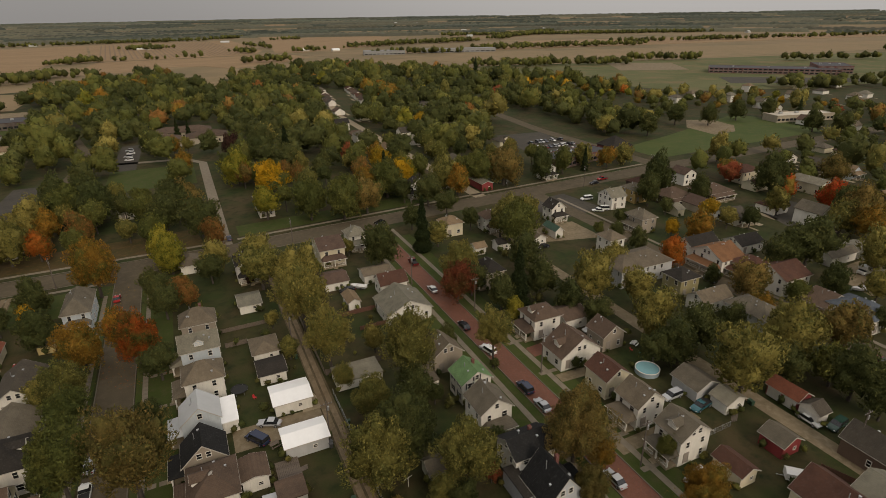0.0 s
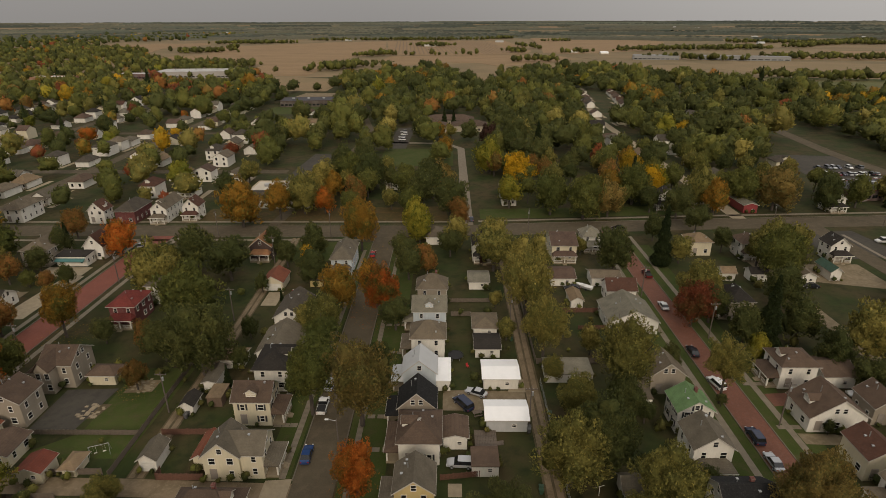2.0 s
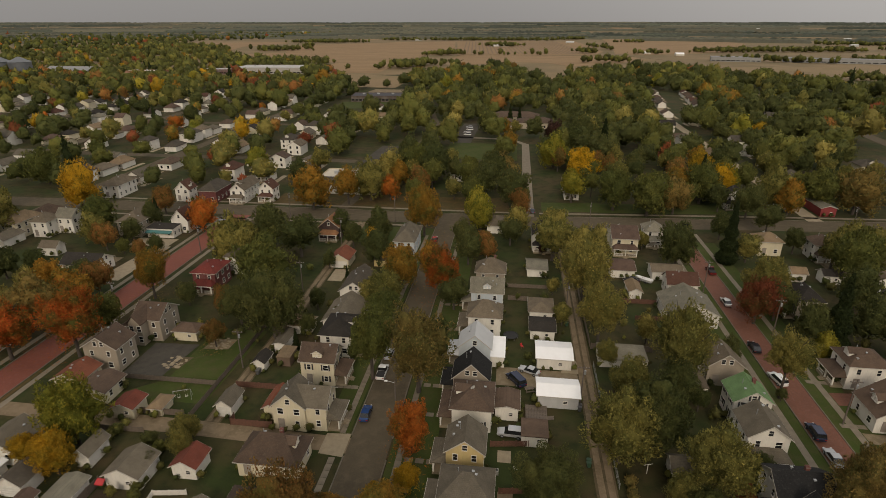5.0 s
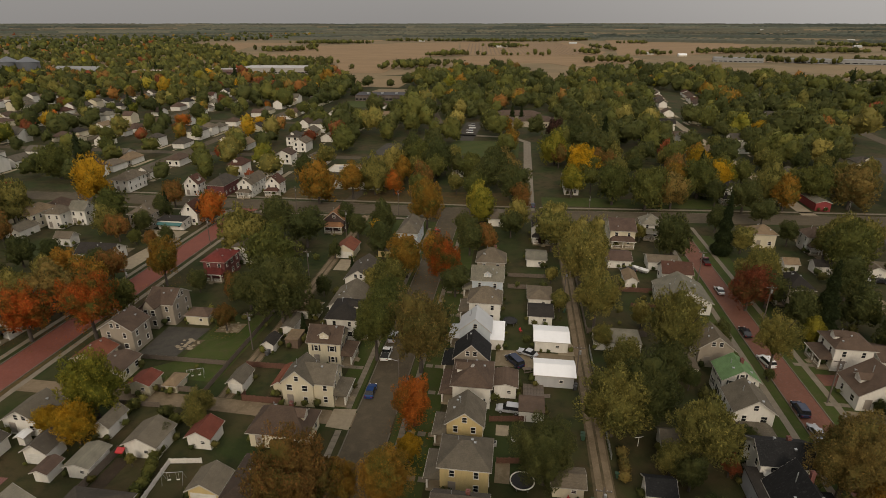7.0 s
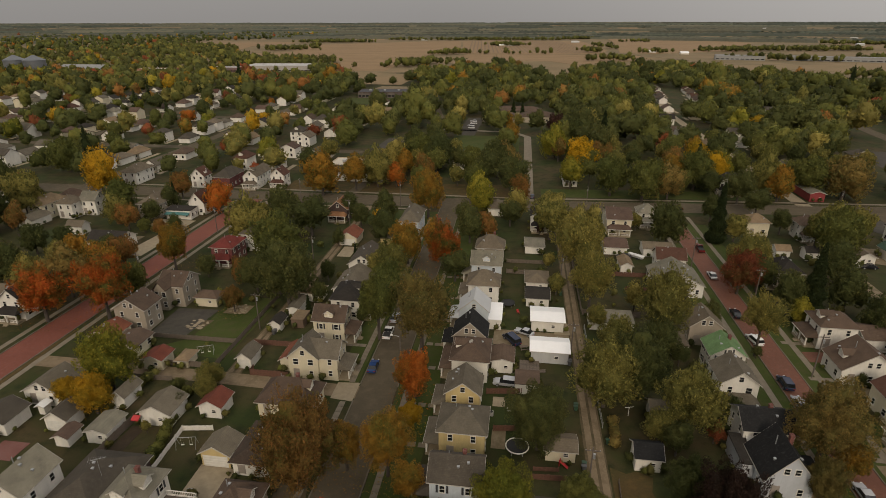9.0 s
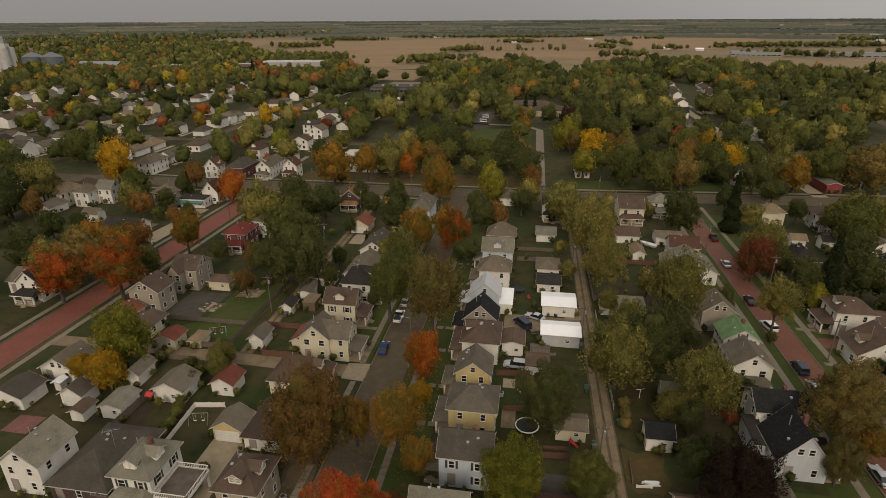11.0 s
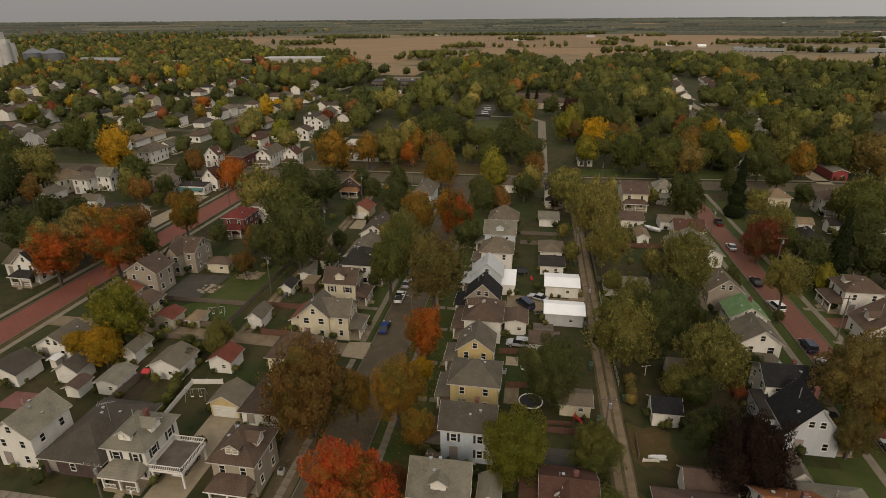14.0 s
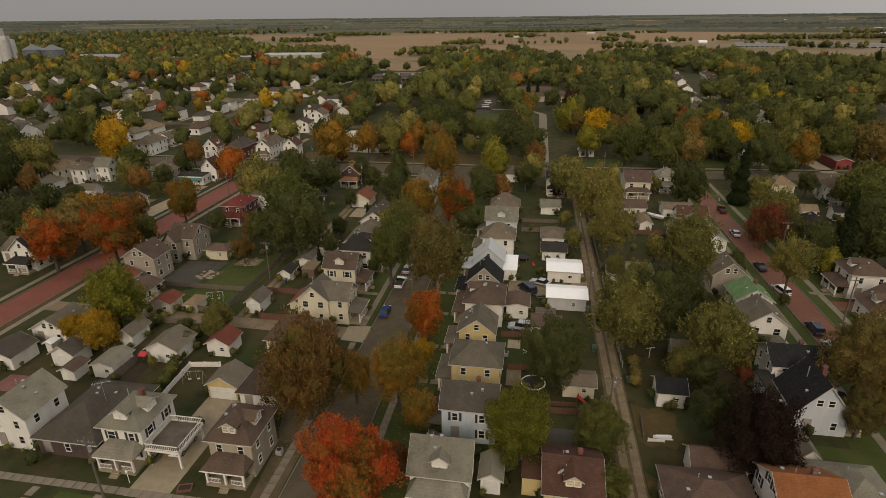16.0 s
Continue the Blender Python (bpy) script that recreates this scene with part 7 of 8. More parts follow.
# ---------------------------------------------------------------- larger buildings
BEIGE = siding("beige_block", (.46, .38, .26))
FLAT_DARK = plain("dark_flat_roof", (.05, .05, .055), .9, 0, .7, .2)
FLAT_PALE = plain("pale_flat_roof", (.52, .47, .38), .8, 0, .7, .15)
FLAT_WHITE = plain("white_flat_roof", (.46, .45, .43), .9, 0, .7, .1)
block_building("meeting_hall", "low beige hall with a pale flat roof behind yellow trees", -48, 274, 0, 30, 20, 4.5, BEIGE, FLAT_PALE, 1, 9)
block_building("low_school", "long low dark-roofed school building", -104, 556, 6, 48, 26, 5, wall_mat("brickdark"), FLAT_DARK, 1, 14)
block_building("offices", "low dark flat-roofed offices beside a car park", 208, 279, 12, 40, 15, 4.5, wall_mat("brick"), FLAT_DARK, 1, 12)
house(228, 242, 272, 286, 6.0, 11.0, "hip", "charcoal", "brick", "", far=True)
for x, y, w in ((9, 430, 24), (36, 432, 26), (22, 456, 36)):
    house(x - w / 2, x + w / 2, y - 8, y + 8, 4.2, 7.0, "hip", "brown", "tan", "", far=True)
block_building("factory", "long white-roofed factory among trees", -320, 826, 6, 96, 50, 8, plain("factory_wall", (.36, .34, .31), .7), FLAT_WHITE, 1, 18)
block_building("factory", "long pale-roofed factory among trees", -392, 800, 6, 40, 26, 6, wall_mat("brick"), FLAT_WHITE, 1, 12)
block_building("brick_works", "orange brick works building among trees", -449, 728, 6, 46, 20, 9, bricky("orange_works", (.36, .15, .06), (.3, .2, .15)), FLAT_PALE, 1, 12)
block_building("large_school", "large red brick school with dark roofs in open ground", 690, 520, -48, 140, 40, 6, wall_mat("brick"), FLAT_DARK, 2, 26)
block_building("school_wing", "dark-roofed wing of a red brick school", 757, 490, -47, 36, 54, 8.5, wall_mat("brick"), FLAT_DARK, 2, 10)
block_building("warehouse", "long low grey warehouse beyond the woods", 560, 1120, -16, 150, 26, 7, plain("warehouse_wall", (.27, .27, .26), .6), plain("warehouse_roof", (.22, .225, .225), .9), 1, 14)
block_building("warehouse", "pale blue-grey warehouse beyond the woods", 410, 1150, -14, 80, 40, 7, plain("warehouse_wall", (.27, .27, .26), .6), plain("warehouse_roof", (.22, .225, .225), .9), 1, 10)
block_building("strip_shops", "long pale shops beside a road", 420, 300, -14, 46, 14, 4.5, siding("tan", WALL["tan"]), FLAT_PALE, 1, 14)
for x, y, w in ((-36, 1690, 34), (357, 1318, 16), (300, 1360, 14), (-10, 1702, 14)):
    b = thing("farm_shed", x, y, 0, 0, "white farm shed among fields", "shed")
    part("wall", Solid().box(-w / 2, w / 2, -7, 7, 0, 3.2).mesh("wall", siding("white", WALL["white"])), b)
    part("roof", slope_solid(7.6, w / 2 + .5, 3.2, 5.6, .3).turned(True).mesh("roof", roof_mat("whitemetal")), b)
grain_store()


# ---------------------------------------------------------------- trees of the near blocks
tree("bronze", -6.2, 88.0, 7.9, 8.6)
tree("amber", -.4, 92.4, 3.6, 5.6)
tree("amber", 6.4, 92.0, 4.5, 7.6)
tree("red", 5.7, 72.1, 6.3, 7.3)
tree("orange", 7.0, 111.8, 4.6, 5.6)
tree("gold", -49.6, 99.6, 3.9, 5.0)
tree("gold", -55.4, 100.6, 2.9, 4.2)
tree("lime", -51.4, 106.4, 6.0, 7.0)
tree("lime", 24.3, 83.4, 5.2, 6.2)
tree("green", 35.0, 86.6, 3.9, 4.9)
tree("olive", 42.0, 114.0, 6.8, 7.8)
tree("dark", 29.7, 101.1, 5.7, 6.7)
tree("olive", 55.0, 107.0, 6.0, 8.2)
tree("dark", 47.8, 117.5, 6.5, 7.5)
tree("maroon", 54.1, 85.6, 5.9, 6.9)
tree("dark", 51.6, 91.7, 4.6, 5.6)
tree("umber", 74.6, 104.4, 6.9, 8.4)
tree("olive", 76.2, 135.6, 4.3, 10.2)
tree("pine", 95.0, 155.0, 7.6, 7.6)
tree("olive", 56.8, 136.6, 7.1, 12.0)
tree("olive", 41.2, 167.6, 7.8, 12.0)
tree("olive", 42.9, 149.6, 5.6, 10.6)
tree("redbrown", 82.4, 165.6, 5.5, 7.0)
tree("olive", 88.6, 175.6, 6.3, 7.4)
tree("green", -4.8, 131.6, 6.5, 10.6)
tree("umber", 5.4, 128.5, 7.0, 11.0)
tree("amber", -6.6, 173.6, 6.2, 7.4)
tree("amber", 1.2, 176.5, 4.8, 8.0, 2)
tree("green", -6.4, 149.5, 4.6, 8.0, 2)
tree("olive", -8.0, 158.6, 5.4, 7.6)
tree("orangered", 4.2, 171.0, 6.4, 7.6)
tree("green", -43.7, 167.1, 8.5, 9.5, 2)
tree("dark", -31.3, 144.6, 8.2, 9.2)
tree("olive", -59.2, 181.8, 7.5, 8.5, 2)
tree("orangered", -85.2, 128.6, 6.6, 8.2)
tree("orangered", -71.2, 131.6, 6.6, 10.2)
tree("umber", -88.6, 141.0, 7.0, 8.2, 2)
tree("amber", -71.4, 159.6, 5.6, 8.6)
tree("bronze", -87.2, 159.5, 4.4, 5.6, 2)
tree("amber", -7.2, 214.5, 7.4, 10.0)
tree("lime", 10.1, 231.2, 6.0, 7.0, 2)
tree("dark", 71.0, 195.6, 7.4, 8.4, 2)
tree("pine", 88.2, 203.6, 7.6, 7.4)
tree("green", 118.9, 193.6, 8.5, 9.5, 2)
tree("dark", -17.5, 188.3, 5.4, 6.4, 2)
tree("dark", -28.4, 200.9, 4.3, 5.3, 2)
tree("gold", -22.9, 204.9, 2.4, 3.4, 2)
tree("dark", 8.6, 163.5, 4.2, 5.2, 2)
tree("bronze", 14.3, 201.4, 3.7, 4.7, 2)
tree("pine", -24.6, 140.4, 1.9, 2.5, 2)
tree("pine", -23.9, 178.3, 1.4, 2.0, 2)
tree("olive", 64.7, 211.1, 2.8, 3.8, 2)
tree("green", -121.8, 206.0, 6.4, 7.2, 2)
tree("gold", -144.6, 226.0, 8.5, 9.5, 2)
tree("bronze", -109.4, 225.3, 5.2, 6.2, 2)
tree("orange", -85.5, 210.7, 5.4, 6.4, 2)
tree("olive", -151.3, 195.5, 8.5, 9.5, 2)
tree("dark", -179.4, 213.8, 8.5, 9.5, 2)
tree("dark", -104.5, 209.4, 4.7, 5.7, 2)
tree("dark", -112.0, 146.5, 5.6, 6.2, 2)
tree("dark", -121.0, 165.4, 4.6, 5.2, 2)
tree("green", -186.9, 258.0, 8.5, 9.5, 2)
tree("amber", -54.6, 236.9, 8.5, 9.5, 2)
tree("amber", -43.1, 245.6, 6.5, 8.6, 2)
tree("olive", -35.4, 252.3, 8.3, 9.3, 2)
tree("orange", -27.4, 252.6, 4.4, 6.0, 2)
tree("dark", -28.3, 301.0, 8.4, 9.6, 2)
tree("dark", -18.0, 303.5, 7.6, 9.2, 2)
tree("green", -21.6, 286.0, 8.6, 10.0, 2)
tree("dark", 10.8, 262.5, 7.6, 8.6, 2)
tree("umber", 18.2, 276.0, 7.2, 9.4, 2)
tree("dark", -13.4, 282.5, 8.5, 9.5, 2)
tree("olive", -33.1, 274.1, 7.9, 8.9, 2)
tree("dark", 22.3, 251.2, 7.5, 8.5, 2)
tree("dark", 14.3, 274.5, 8.5, 9.5, 2)
tree("yellow", 53.1, 286.3, 8.5, 9.5, 2)
tree("lime", 46.3, 259.7, 6.4, 7.4, 2)
tree("green", 61.6, 251.3, 8.5, 9.5, 2)
tree("green", 73.1, 245.6, 8.5, 9.5, 2)
tree("umber", 83.6, 249.4, 6.7, 7.7, 2)
tree("dark", 66.4, 323.8, 8.1, 9.1, 2)
tree("lime", 42.0, 314.2, 7.8, 8.8, 2)
tree("amber", 19.6, 345.0, 6.0, 7.4, 2)
tree("yellow", 107.8, 272.0, 6.5, 7.5, 2)
tree("amber", 125.5, 251.7, 6.7, 7.7, 2)
tree("olive", 123.8, 260.9, 7.9, 8.9, 2)
tree("dark", 108.9, 246.3, 6.4, 7.4, 2)
tree("green", 97.6, 264.7, 8.5, 9.5, 2)
tree("dark", 110.0, 230.6, 5.2, 6.3, 2)
tree("green", 140.9, 264.0, 8.5, 9.5, 2)
tree("umber", 151.7, 257.4, 8.5, 9.5, 2)
tree("olive", -31.4, 105.9, 2.5, 3.5)
tree("dark", 52.2, 102.7, 3.0, 4.0)
tree("maroon", 44.8, 370.1, 7.1, 8.1, 2)
tree("dark", 87.8, 167.8, 5.0, 6.0, 2)
tree("dark", 90.5, 155.9, 5.3, 6.3, 2)
tree("bronze", -43.2, 139.1, 3.2, 4.2)
tree("dark", -35.2, 102.5, 1.6, 2.2, 2)
tree("green", 36.4, 78.6, 2.3, 3.3)
tree("dark", 104.2, 158.2, 5.7, 6.8, 2)
tree("amber", 77.0, 100.2, 3.0, 4.4)
tree("olive", 116.8, 104.5, 7.9, 9.1, 2)
tree("olive", 137.0, 108.2, 7.2, 8.4, 2)
tree("olive", 116.3, 128.7, 6.5, 7.7, 2)
tree("olive", 115.4, 150.3, 7.0, 8.3, 2)
tree("olive", 124.1, 142.4, 5.5, 6.6, 2)
tree("umber", 149.4, 104.1, 6.8, 8.0, 2)
tree("dark", 134.8, 93.5, 6.1, 7.3, 2)
tree("amber", 85.6, 86.6, 4.6, 5.2)
tree("dark", 122.3, 120.6, 5.5, 6.6, 2)
tree("dark", 112.6, 118.0, 5.2, 6.3, 2)
tree("dark", 108.3, 120.0, 4.0, 5.0, 2)
tree("dark", 134.2, 120.9, 4.0, 5.1, 2)
tree("amber", 174.3, 167.1, 5.4, 6.6, 2)
tree("orange", 152.3, 157.2, 4.2, 5.3, 2)
tree("gold", 170.1, 174.8, 2.9, 4.0, 2)
tree("dark", 184.4, 136.5, 8.5, 9.5, 2)
tree("dark", 175.5, 138.0, 6.7, 7.9, 2)
tree("red", 246.3, 168.1, 5.6, 6.7, 2)
tree("umber", 229.7, 148.2, 8.5, 9.5, 2)
tree("dark", 244.1, 192.2, 8.5, 9.5, 2)
tree("dark", 201.2, 214.0, 8.5, 9.5, 2)
tree("dark", 187.9, 204.5, 6.3, 7.5, 2)
tree("dark", 172.6, 257.2, 6.6, 7.6, 2)
tree("olive", 271.0, 241.7, 7.0, 8.0, 2)
tree("umber", 278.9, 187.9, 7.0, 8.0, 2)
tree("olive", 126.2, 209.6, 6.1, 7.3, 2)
tree("olive", 198.3, 124.9, 7.1, 8.4, 2)
tree("lime", 90.7, 150.1, 3.2, 4.2, 2)
tree("olive", 133.1, 161.3, 4.6, 5.7, 2)
tree("dark", 105.4, 146.7, 4.7, 5.8, 2)
tree("dark", 108.3, 138.9, 3.8, 4.9, 2)
tree("dark", 174.7, 122.3, 4.8, 5.9, 2)
tree("umber", 152.3, 130.9, 5.4, 6.5, 2)
tree("green", 163.2, 124.3, 3.4, 4.4, 2)
tree("dark", 167.3, 106.4, 3.0, 4.1, 2)
tree("dark", 152.3, 182.1, 2.9, 3.9, 2)
tree("olive", 194.0, 171.9, 3.9, 5.0, 2)
tree("dark", 287.5, 308.3, 7.0, 8.0, 2)
tree("dark", 330.0, 326.8, 7.0, 8.0, 2)
tree("dark", 347.8, 314.5, 7.0, 8.0, 2)
tree("dark", 379.5, 318.3, 7.0, 8.0, 2)
tree("dark", 406.2, 314.0, 7.0, 8.0, 2)
tree("dark", 385.6, 267.0, 7.0, 8.0, 2)
tree("dark", 391.6, 252.9, 7.0, 8.0, 2)
tree("olive", -32.6, 108.9, 2.7, 3.7)
tree("dark", 55.2, 130.5, 4.7, 5.7)
tree("dark", 63.8, 112.4, 2.2, 3.2)
tree("olive", 35.4, 198.7, 6.9, 7.9, 2)
tree("redbrown", 9.2, 78.7, 2.2, 3.2)
tree("olive", 46.7, 130.5, 4.6, 5.6)
tree("dark", 59.1, 129.4, 2.2, 3.2)
tree("dark", 69.4, 145.3, 3.1, 4.1)
tree("umber", 70.9, 95.4, 3.6, 4.6)
tree("dark", -23.8, 146.2, 2.6, 3.6)
tree("dark", -42.1, 149.6, 5.2, 6.2)
tree("bronze", -48.5, 154.1, 3.5, 4.5, 2)
tree("dark", -60.1, 157.0, 2.9, 3.9, 2)
tree("dark", -54.8, 197.6, 7.2, 8.2, 2)
tree("dark", -42.7, 191.8, 6.8, 7.8, 2)
tree("dark", -35.3, 210.5, 4.5, 5.5, 2)
tree("dark", -21.6, 209.5, 5.2, 6.2, 2)
tree("dark", 7.4, 205.7, 4.2, 5.2, 2)
tree("dark", 22.3, 209.5, 4.3, 5.3, 2)
tree("bronze", 25.8, 240.7, 5.0, 6.0, 2)
tree("maroon", 32.3, 202.3, 1.7, 2.3, 2)
tree("olive", 36.4, 216.7, 5.2, 6.2, 2)
tree("olive", 42.0, 193.3, 6.1, 7.1, 2)
tree("olive", 47.4, 195.2, 5.8, 6.8, 2)
tree("olive", 54.2, 152.8, 3.1, 4.1, 2)
tree("olive", -101.0, 142.3, 5.0, 5.6, 2)
tree("olive", -106.4, 157.8, 3.6, 4.4, 2)
tree("dark", -150.1, 179.6, 8.5, 9.5, 2)
tree("dark", -38.0, 107.0, 1.6, 2.2, 2)
tree("olive", -32.3, 111.1, 1.6, 2.2, 2)
tree("green", -38.3, 102.0, 1.0, 1.6, 2)
tree("green", -38.5, 104.9, 1.1, 1.7, 2)
tree("green", -38.1, 99.3, 1.0, 1.6, 2)
tree("olive", -37.4, 96.0, 1.0, 1.6, 2)
tree("gold", 7.7, 102.8, 2.7, 3.7)
tree("amber", 10.5, 87.7, 2.8, 3.8)
tree("gold", 4.3, 98.3, 2.8, 3.8)
tree("olive", 49.9, 105.3, 3.0, 4.0)
tree("dark", 6.6, 145.9, 3.2, 4.2)
tree("olive", -12.7, 162.1, 3.7, 4.7, 2)
tree("dark", -17.7, 152.3, 2.3, 3.3, 2)
tree("dark", -10.6, 137.6, 1.8, 2.4, 2)
tree("dark", 18.4, 95.2, 0.9, 1.5, 2)
tree("olive", 44.0, 142.7, 2.6, 3.6)
tree("olive", 35.6, 158.9, 2.6, 3.6, 2)
tree("olive", 34.2, 174.8, 2.3, 3.3, 2)
tree("dark", 92.4, 223.6, 4.5, 5.6, 2)
tree("olive", 94.2, 204.6, 4.2, 5.3, 2)
tree("dark", 111.5, 213.5, 4.1, 5.2, 2)
tree("olive", 117.6, 202.6, 5.4, 6.6, 2)
tree("dark", 110.1, 175.0, 5.6, 6.8, 2)
tree("dark", -30.9, 183.9, 2.5, 3.5, 2)
tree("dark", -26.0, 159.1, 2.5, 3.5, 2)
tree("dark", -88.7, 187.5, 2.9, 3.9, 2)
tree("dark", -102.6, 196.1, 4.0, 5.0, 2)
tree("amber", -33.6, 258.9, 4.1, 5.7, 2)
tree("amber", -27.4, 271.0, 5.6, 7.0, 2)
tree("dark", 3.0, 407.0, 6.2, 7.0, 2)
tree("amber", 15.6, 400.0, 5.0, 6.0, 2)
tree("olive", 23.0, 402.0, 4.4, 5.4, 2)
tree("pine", 18.5, 441.0, 5.6, 5.6, 2)
tree("pine", 25.0, 442.0, 5.2, 5.2, 2)
tree("dark", 54.0, 352.0, 7.4, 8.8, 2)
tree("dark", 62.0, 372.0, 8.4, 10.0, 2)
tree("pine", 70.0, 345.0, 8.5, 8.5, 2)
tree("lime", 11.7, 222.1, 5.4, 6.4, 2)
tree("olive", 24.3, 216.2, 5.2, 6.2, 2)
tree("dark", 9.9, 192.2, 5.0, 6.0, 2)
tree("bronze", 15.3, 195.0, 3.7, 4.7, 2)
tree("amber", 223.9, 142.1, 5.7, 6.9, 2)
tree("dark", 239.8, 159.1, 6.2, 7.4, 2)
tree("dark", 200.9, 168.1, 4.0, 5.1, 2)
tree("olive", 223.2, 173.7, 5.2, 6.3, 2)
tree("dark", 208.8, 197.9, 5.3, 6.4, 2)
tree("dark", 186.1, 193.2, 3.2, 4.3, 2)
tree("dark", 162.5, 191.7, 3.0, 4.0, 2)
tree("green", 148.7, 187.5, 2.5, 3.5, 2)
tree("dark", 150.7, 170.5, 3.7, 4.8, 2)
tree("amber", 145.7, 122.0, 3.7, 4.7, 2)
tree("dark", 152.3, 142.3, 2.8, 3.8, 2)
tree("olive", 183.2, 115.6, 4.3, 5.4, 2)
tree("dark", 127.9, 102.4, 4.3, 5.4, 2)
tree("dark", 133.7, 87.3, 4.3, 5.4, 2)
tree("green", 89.0, 97.3, 2.5, 3.5)
tree("dark", 94.3, 101.0, 1.4, 2.0, 2)
tree("dark", 76.0, 134.5, 1.3, 1.9, 2)
tree("dark", 92.1, 126.4, 1.4, 2.0, 2)
tree("redbrown", 59.2, 106.5, 2.0, 3.0)
tree("green", -71.8, 142.0, 5.0, 6.2, 2)
tree("amber", -86.4, 149.5, 5.4, 6.6, 2)


# ---------------------------------------------------------------- the rest of the town, woods and distance
PLOTS = []


def far_house(x, y, rnd, low=False):
    w, d = rnd.uniform(7.5, 10), rnd.uniform(8, 12)
    two = rnd.random() < .36 and not low
    he = rnd.uniform(5.0, 5.7) if two else rnd.uniform(2.8, 3.4)
    kind = rnd.choice(("ns", "ns", "ew", "hip", "hip"))
    hr = he + rnd.uniform(2.0, 3.0)
    roof = rnd.choice(("grey", "grey", "tangrey", "lightgrey", "darkgrey", "charcoal", "brown", "brown", "rustbrown", "tan", "pinkbrown", "darkgrey"))
    wall = rnd.choice(("white",) * 9 + ("cream", "lightgrey", "greybeige", "lightblue", "brickdark", "tan"))
    if clear(x, y, max(w, d) / 2 + 1.5):
        PLOTS.append((math.hypot(x - 24, y - 30), x - w / 2, x + w / 2, y - d / 2, y + d / 2, he, hr, kind, roof, wall, rnd.choice(("", "", "dormS", "porchS"))))
        OCC.append((x - w / 2, x + w / 2, y - d / 2, y + d / 2))


def far_rows():
    """The nearest plots become houses of their own, the farther ones one body of far houses for each colour."""
    PLOTS.sort()
    for _, *plot in PLOTS[:90]:
        house(*plot, far=True)
    wall_, roof_ = {}, {}
    for _, x0, x1, y0, y1, he, hr, kind, roof, wall, extra in PLOTS[90:]:
        hw, hd, cx, cy = (x1 - x0) / 2, (y1 - y0) / 2, (x0 + x1) / 2, (y0 + y1) / 2
        a = wall_.setdefault("white" if wall in ("white", "lightblue", "lightgrey") else "cream", Solid())
        b = roof_.setdefault(roof, Solid())
        if kind == "hip":
            body, top = Solid().box(-hw + .4, hw - .4, -hd + .4, hd - .4, 0, he - .15), hip_solid(hw, hd, he, hr, .16)
        else:
            u, v = (hw, hd) if kind == "ns" else (hd, hw)
            body, top = gable_wall(u - .4, v - .4, he - .1, hr - .2).turned(kind == "ew"), slope_solid(u, v, he, hr, .16).turned(kind == "ew")
        a.add([(x + cx, y + cy, z) for x, y, z in body.v], body.f)
        b.add([(x + cx, y + cy, z) for x, y, z in top.v], top.f)
    for name, sol in wall_.items():
        tagged(new("far_house_walls", sol.mesh("far_house_walls", wall_mat(name))), f"{name} walls of houses in the far town", "houses", kind="stuff")
    for name, sol in roof_.items():
        tagged(new("far_house_roofs", sol.mesh("far_house_roofs", roof_mat(name))), f"{say(name)} roofs of houses in the far town", "houses", kind="stuff")


def clear(x, y, r):
    for a, b, c, d in OCC:
        if a - r < x < b + r and c - r < y < d + r:
            return False
    return True


rnd = random.Random(11)
for xs in (-160, -240, -320, -400, -480):
    for side in (-13, 13):
        y = 66.0
        while y < 555:
            if rnd.random() < .86 and all(abs(y - c) > 17 for c in (61, 232, 318, 420)):
                far_house(xs + side - 4 * (y - 40) / 520, y, rnd)
            y += rnd.uniform(11.5, 15)
for yc in (318, 420):
    for side in (-15, 15):
        x = -560.0
        while x < -70:
            if rnd.random() < .5:
                far_house(x, yc + side, rnd)
            x += rnd.uniform(14, 20)
for xs, ya, yb, pr in ((-92, 262, 560, .55), (-108, 262, 560, .45), (122, 268, 480, .5), (149, 268, 480, .5), (136, 490, 640, .9), (166, 490, 640, .8), (75, 275, 470, .3), (190, 290, 520, .35), (205, 380, 640, .4),
                       (146, 70, 200, .6), (168, 64, 210, .7), (226, 70, 225, .55), (203, 70, 225, .4), (300, 70, 235, .5), (275, 70, 235, .4), (340, 70, 240, .5), (400, 70, 240, .5), (-99, 66, 128, .5), (-122, 66, 150, .4)):
    y = float(ya)
    while y < yb:
        if rnd.random() < pr:
            far_house(xs + (y - 480) * (.14 if ya == 490 else 0), y, rnd, ya == 490)
        y += rnd.uniform(13, 18)
for k in range(26):
    far_house(rnd.uniform(400, 620), rnd.uniform(250, 420), rnd)

far_rows()
# drives and walks of the farther houses
drives = Solid()
rd = random.Random(4)
for _, x0, x1, y0, y1, *_r in PLOTS:
    if rd.random() < .75:
        e = x1 + .6 if rd.random() < .5 else x0 - 3.2
        drives.box(e, e + 2.5, y0 - 3, y1 + rd.uniform(0, 4), -.2, .02)
    drives.box((x0 + x1) / 2 - .6, (x0 + x1) / 2 + .6, y0 - 6, y0 - 1.5, -.2, .018)
structure("drive_far_houses", drives.mesh("drive_far_houses", CONCRETE), "pale drives and walks of farther houses")
RECT = np.array(OCC)


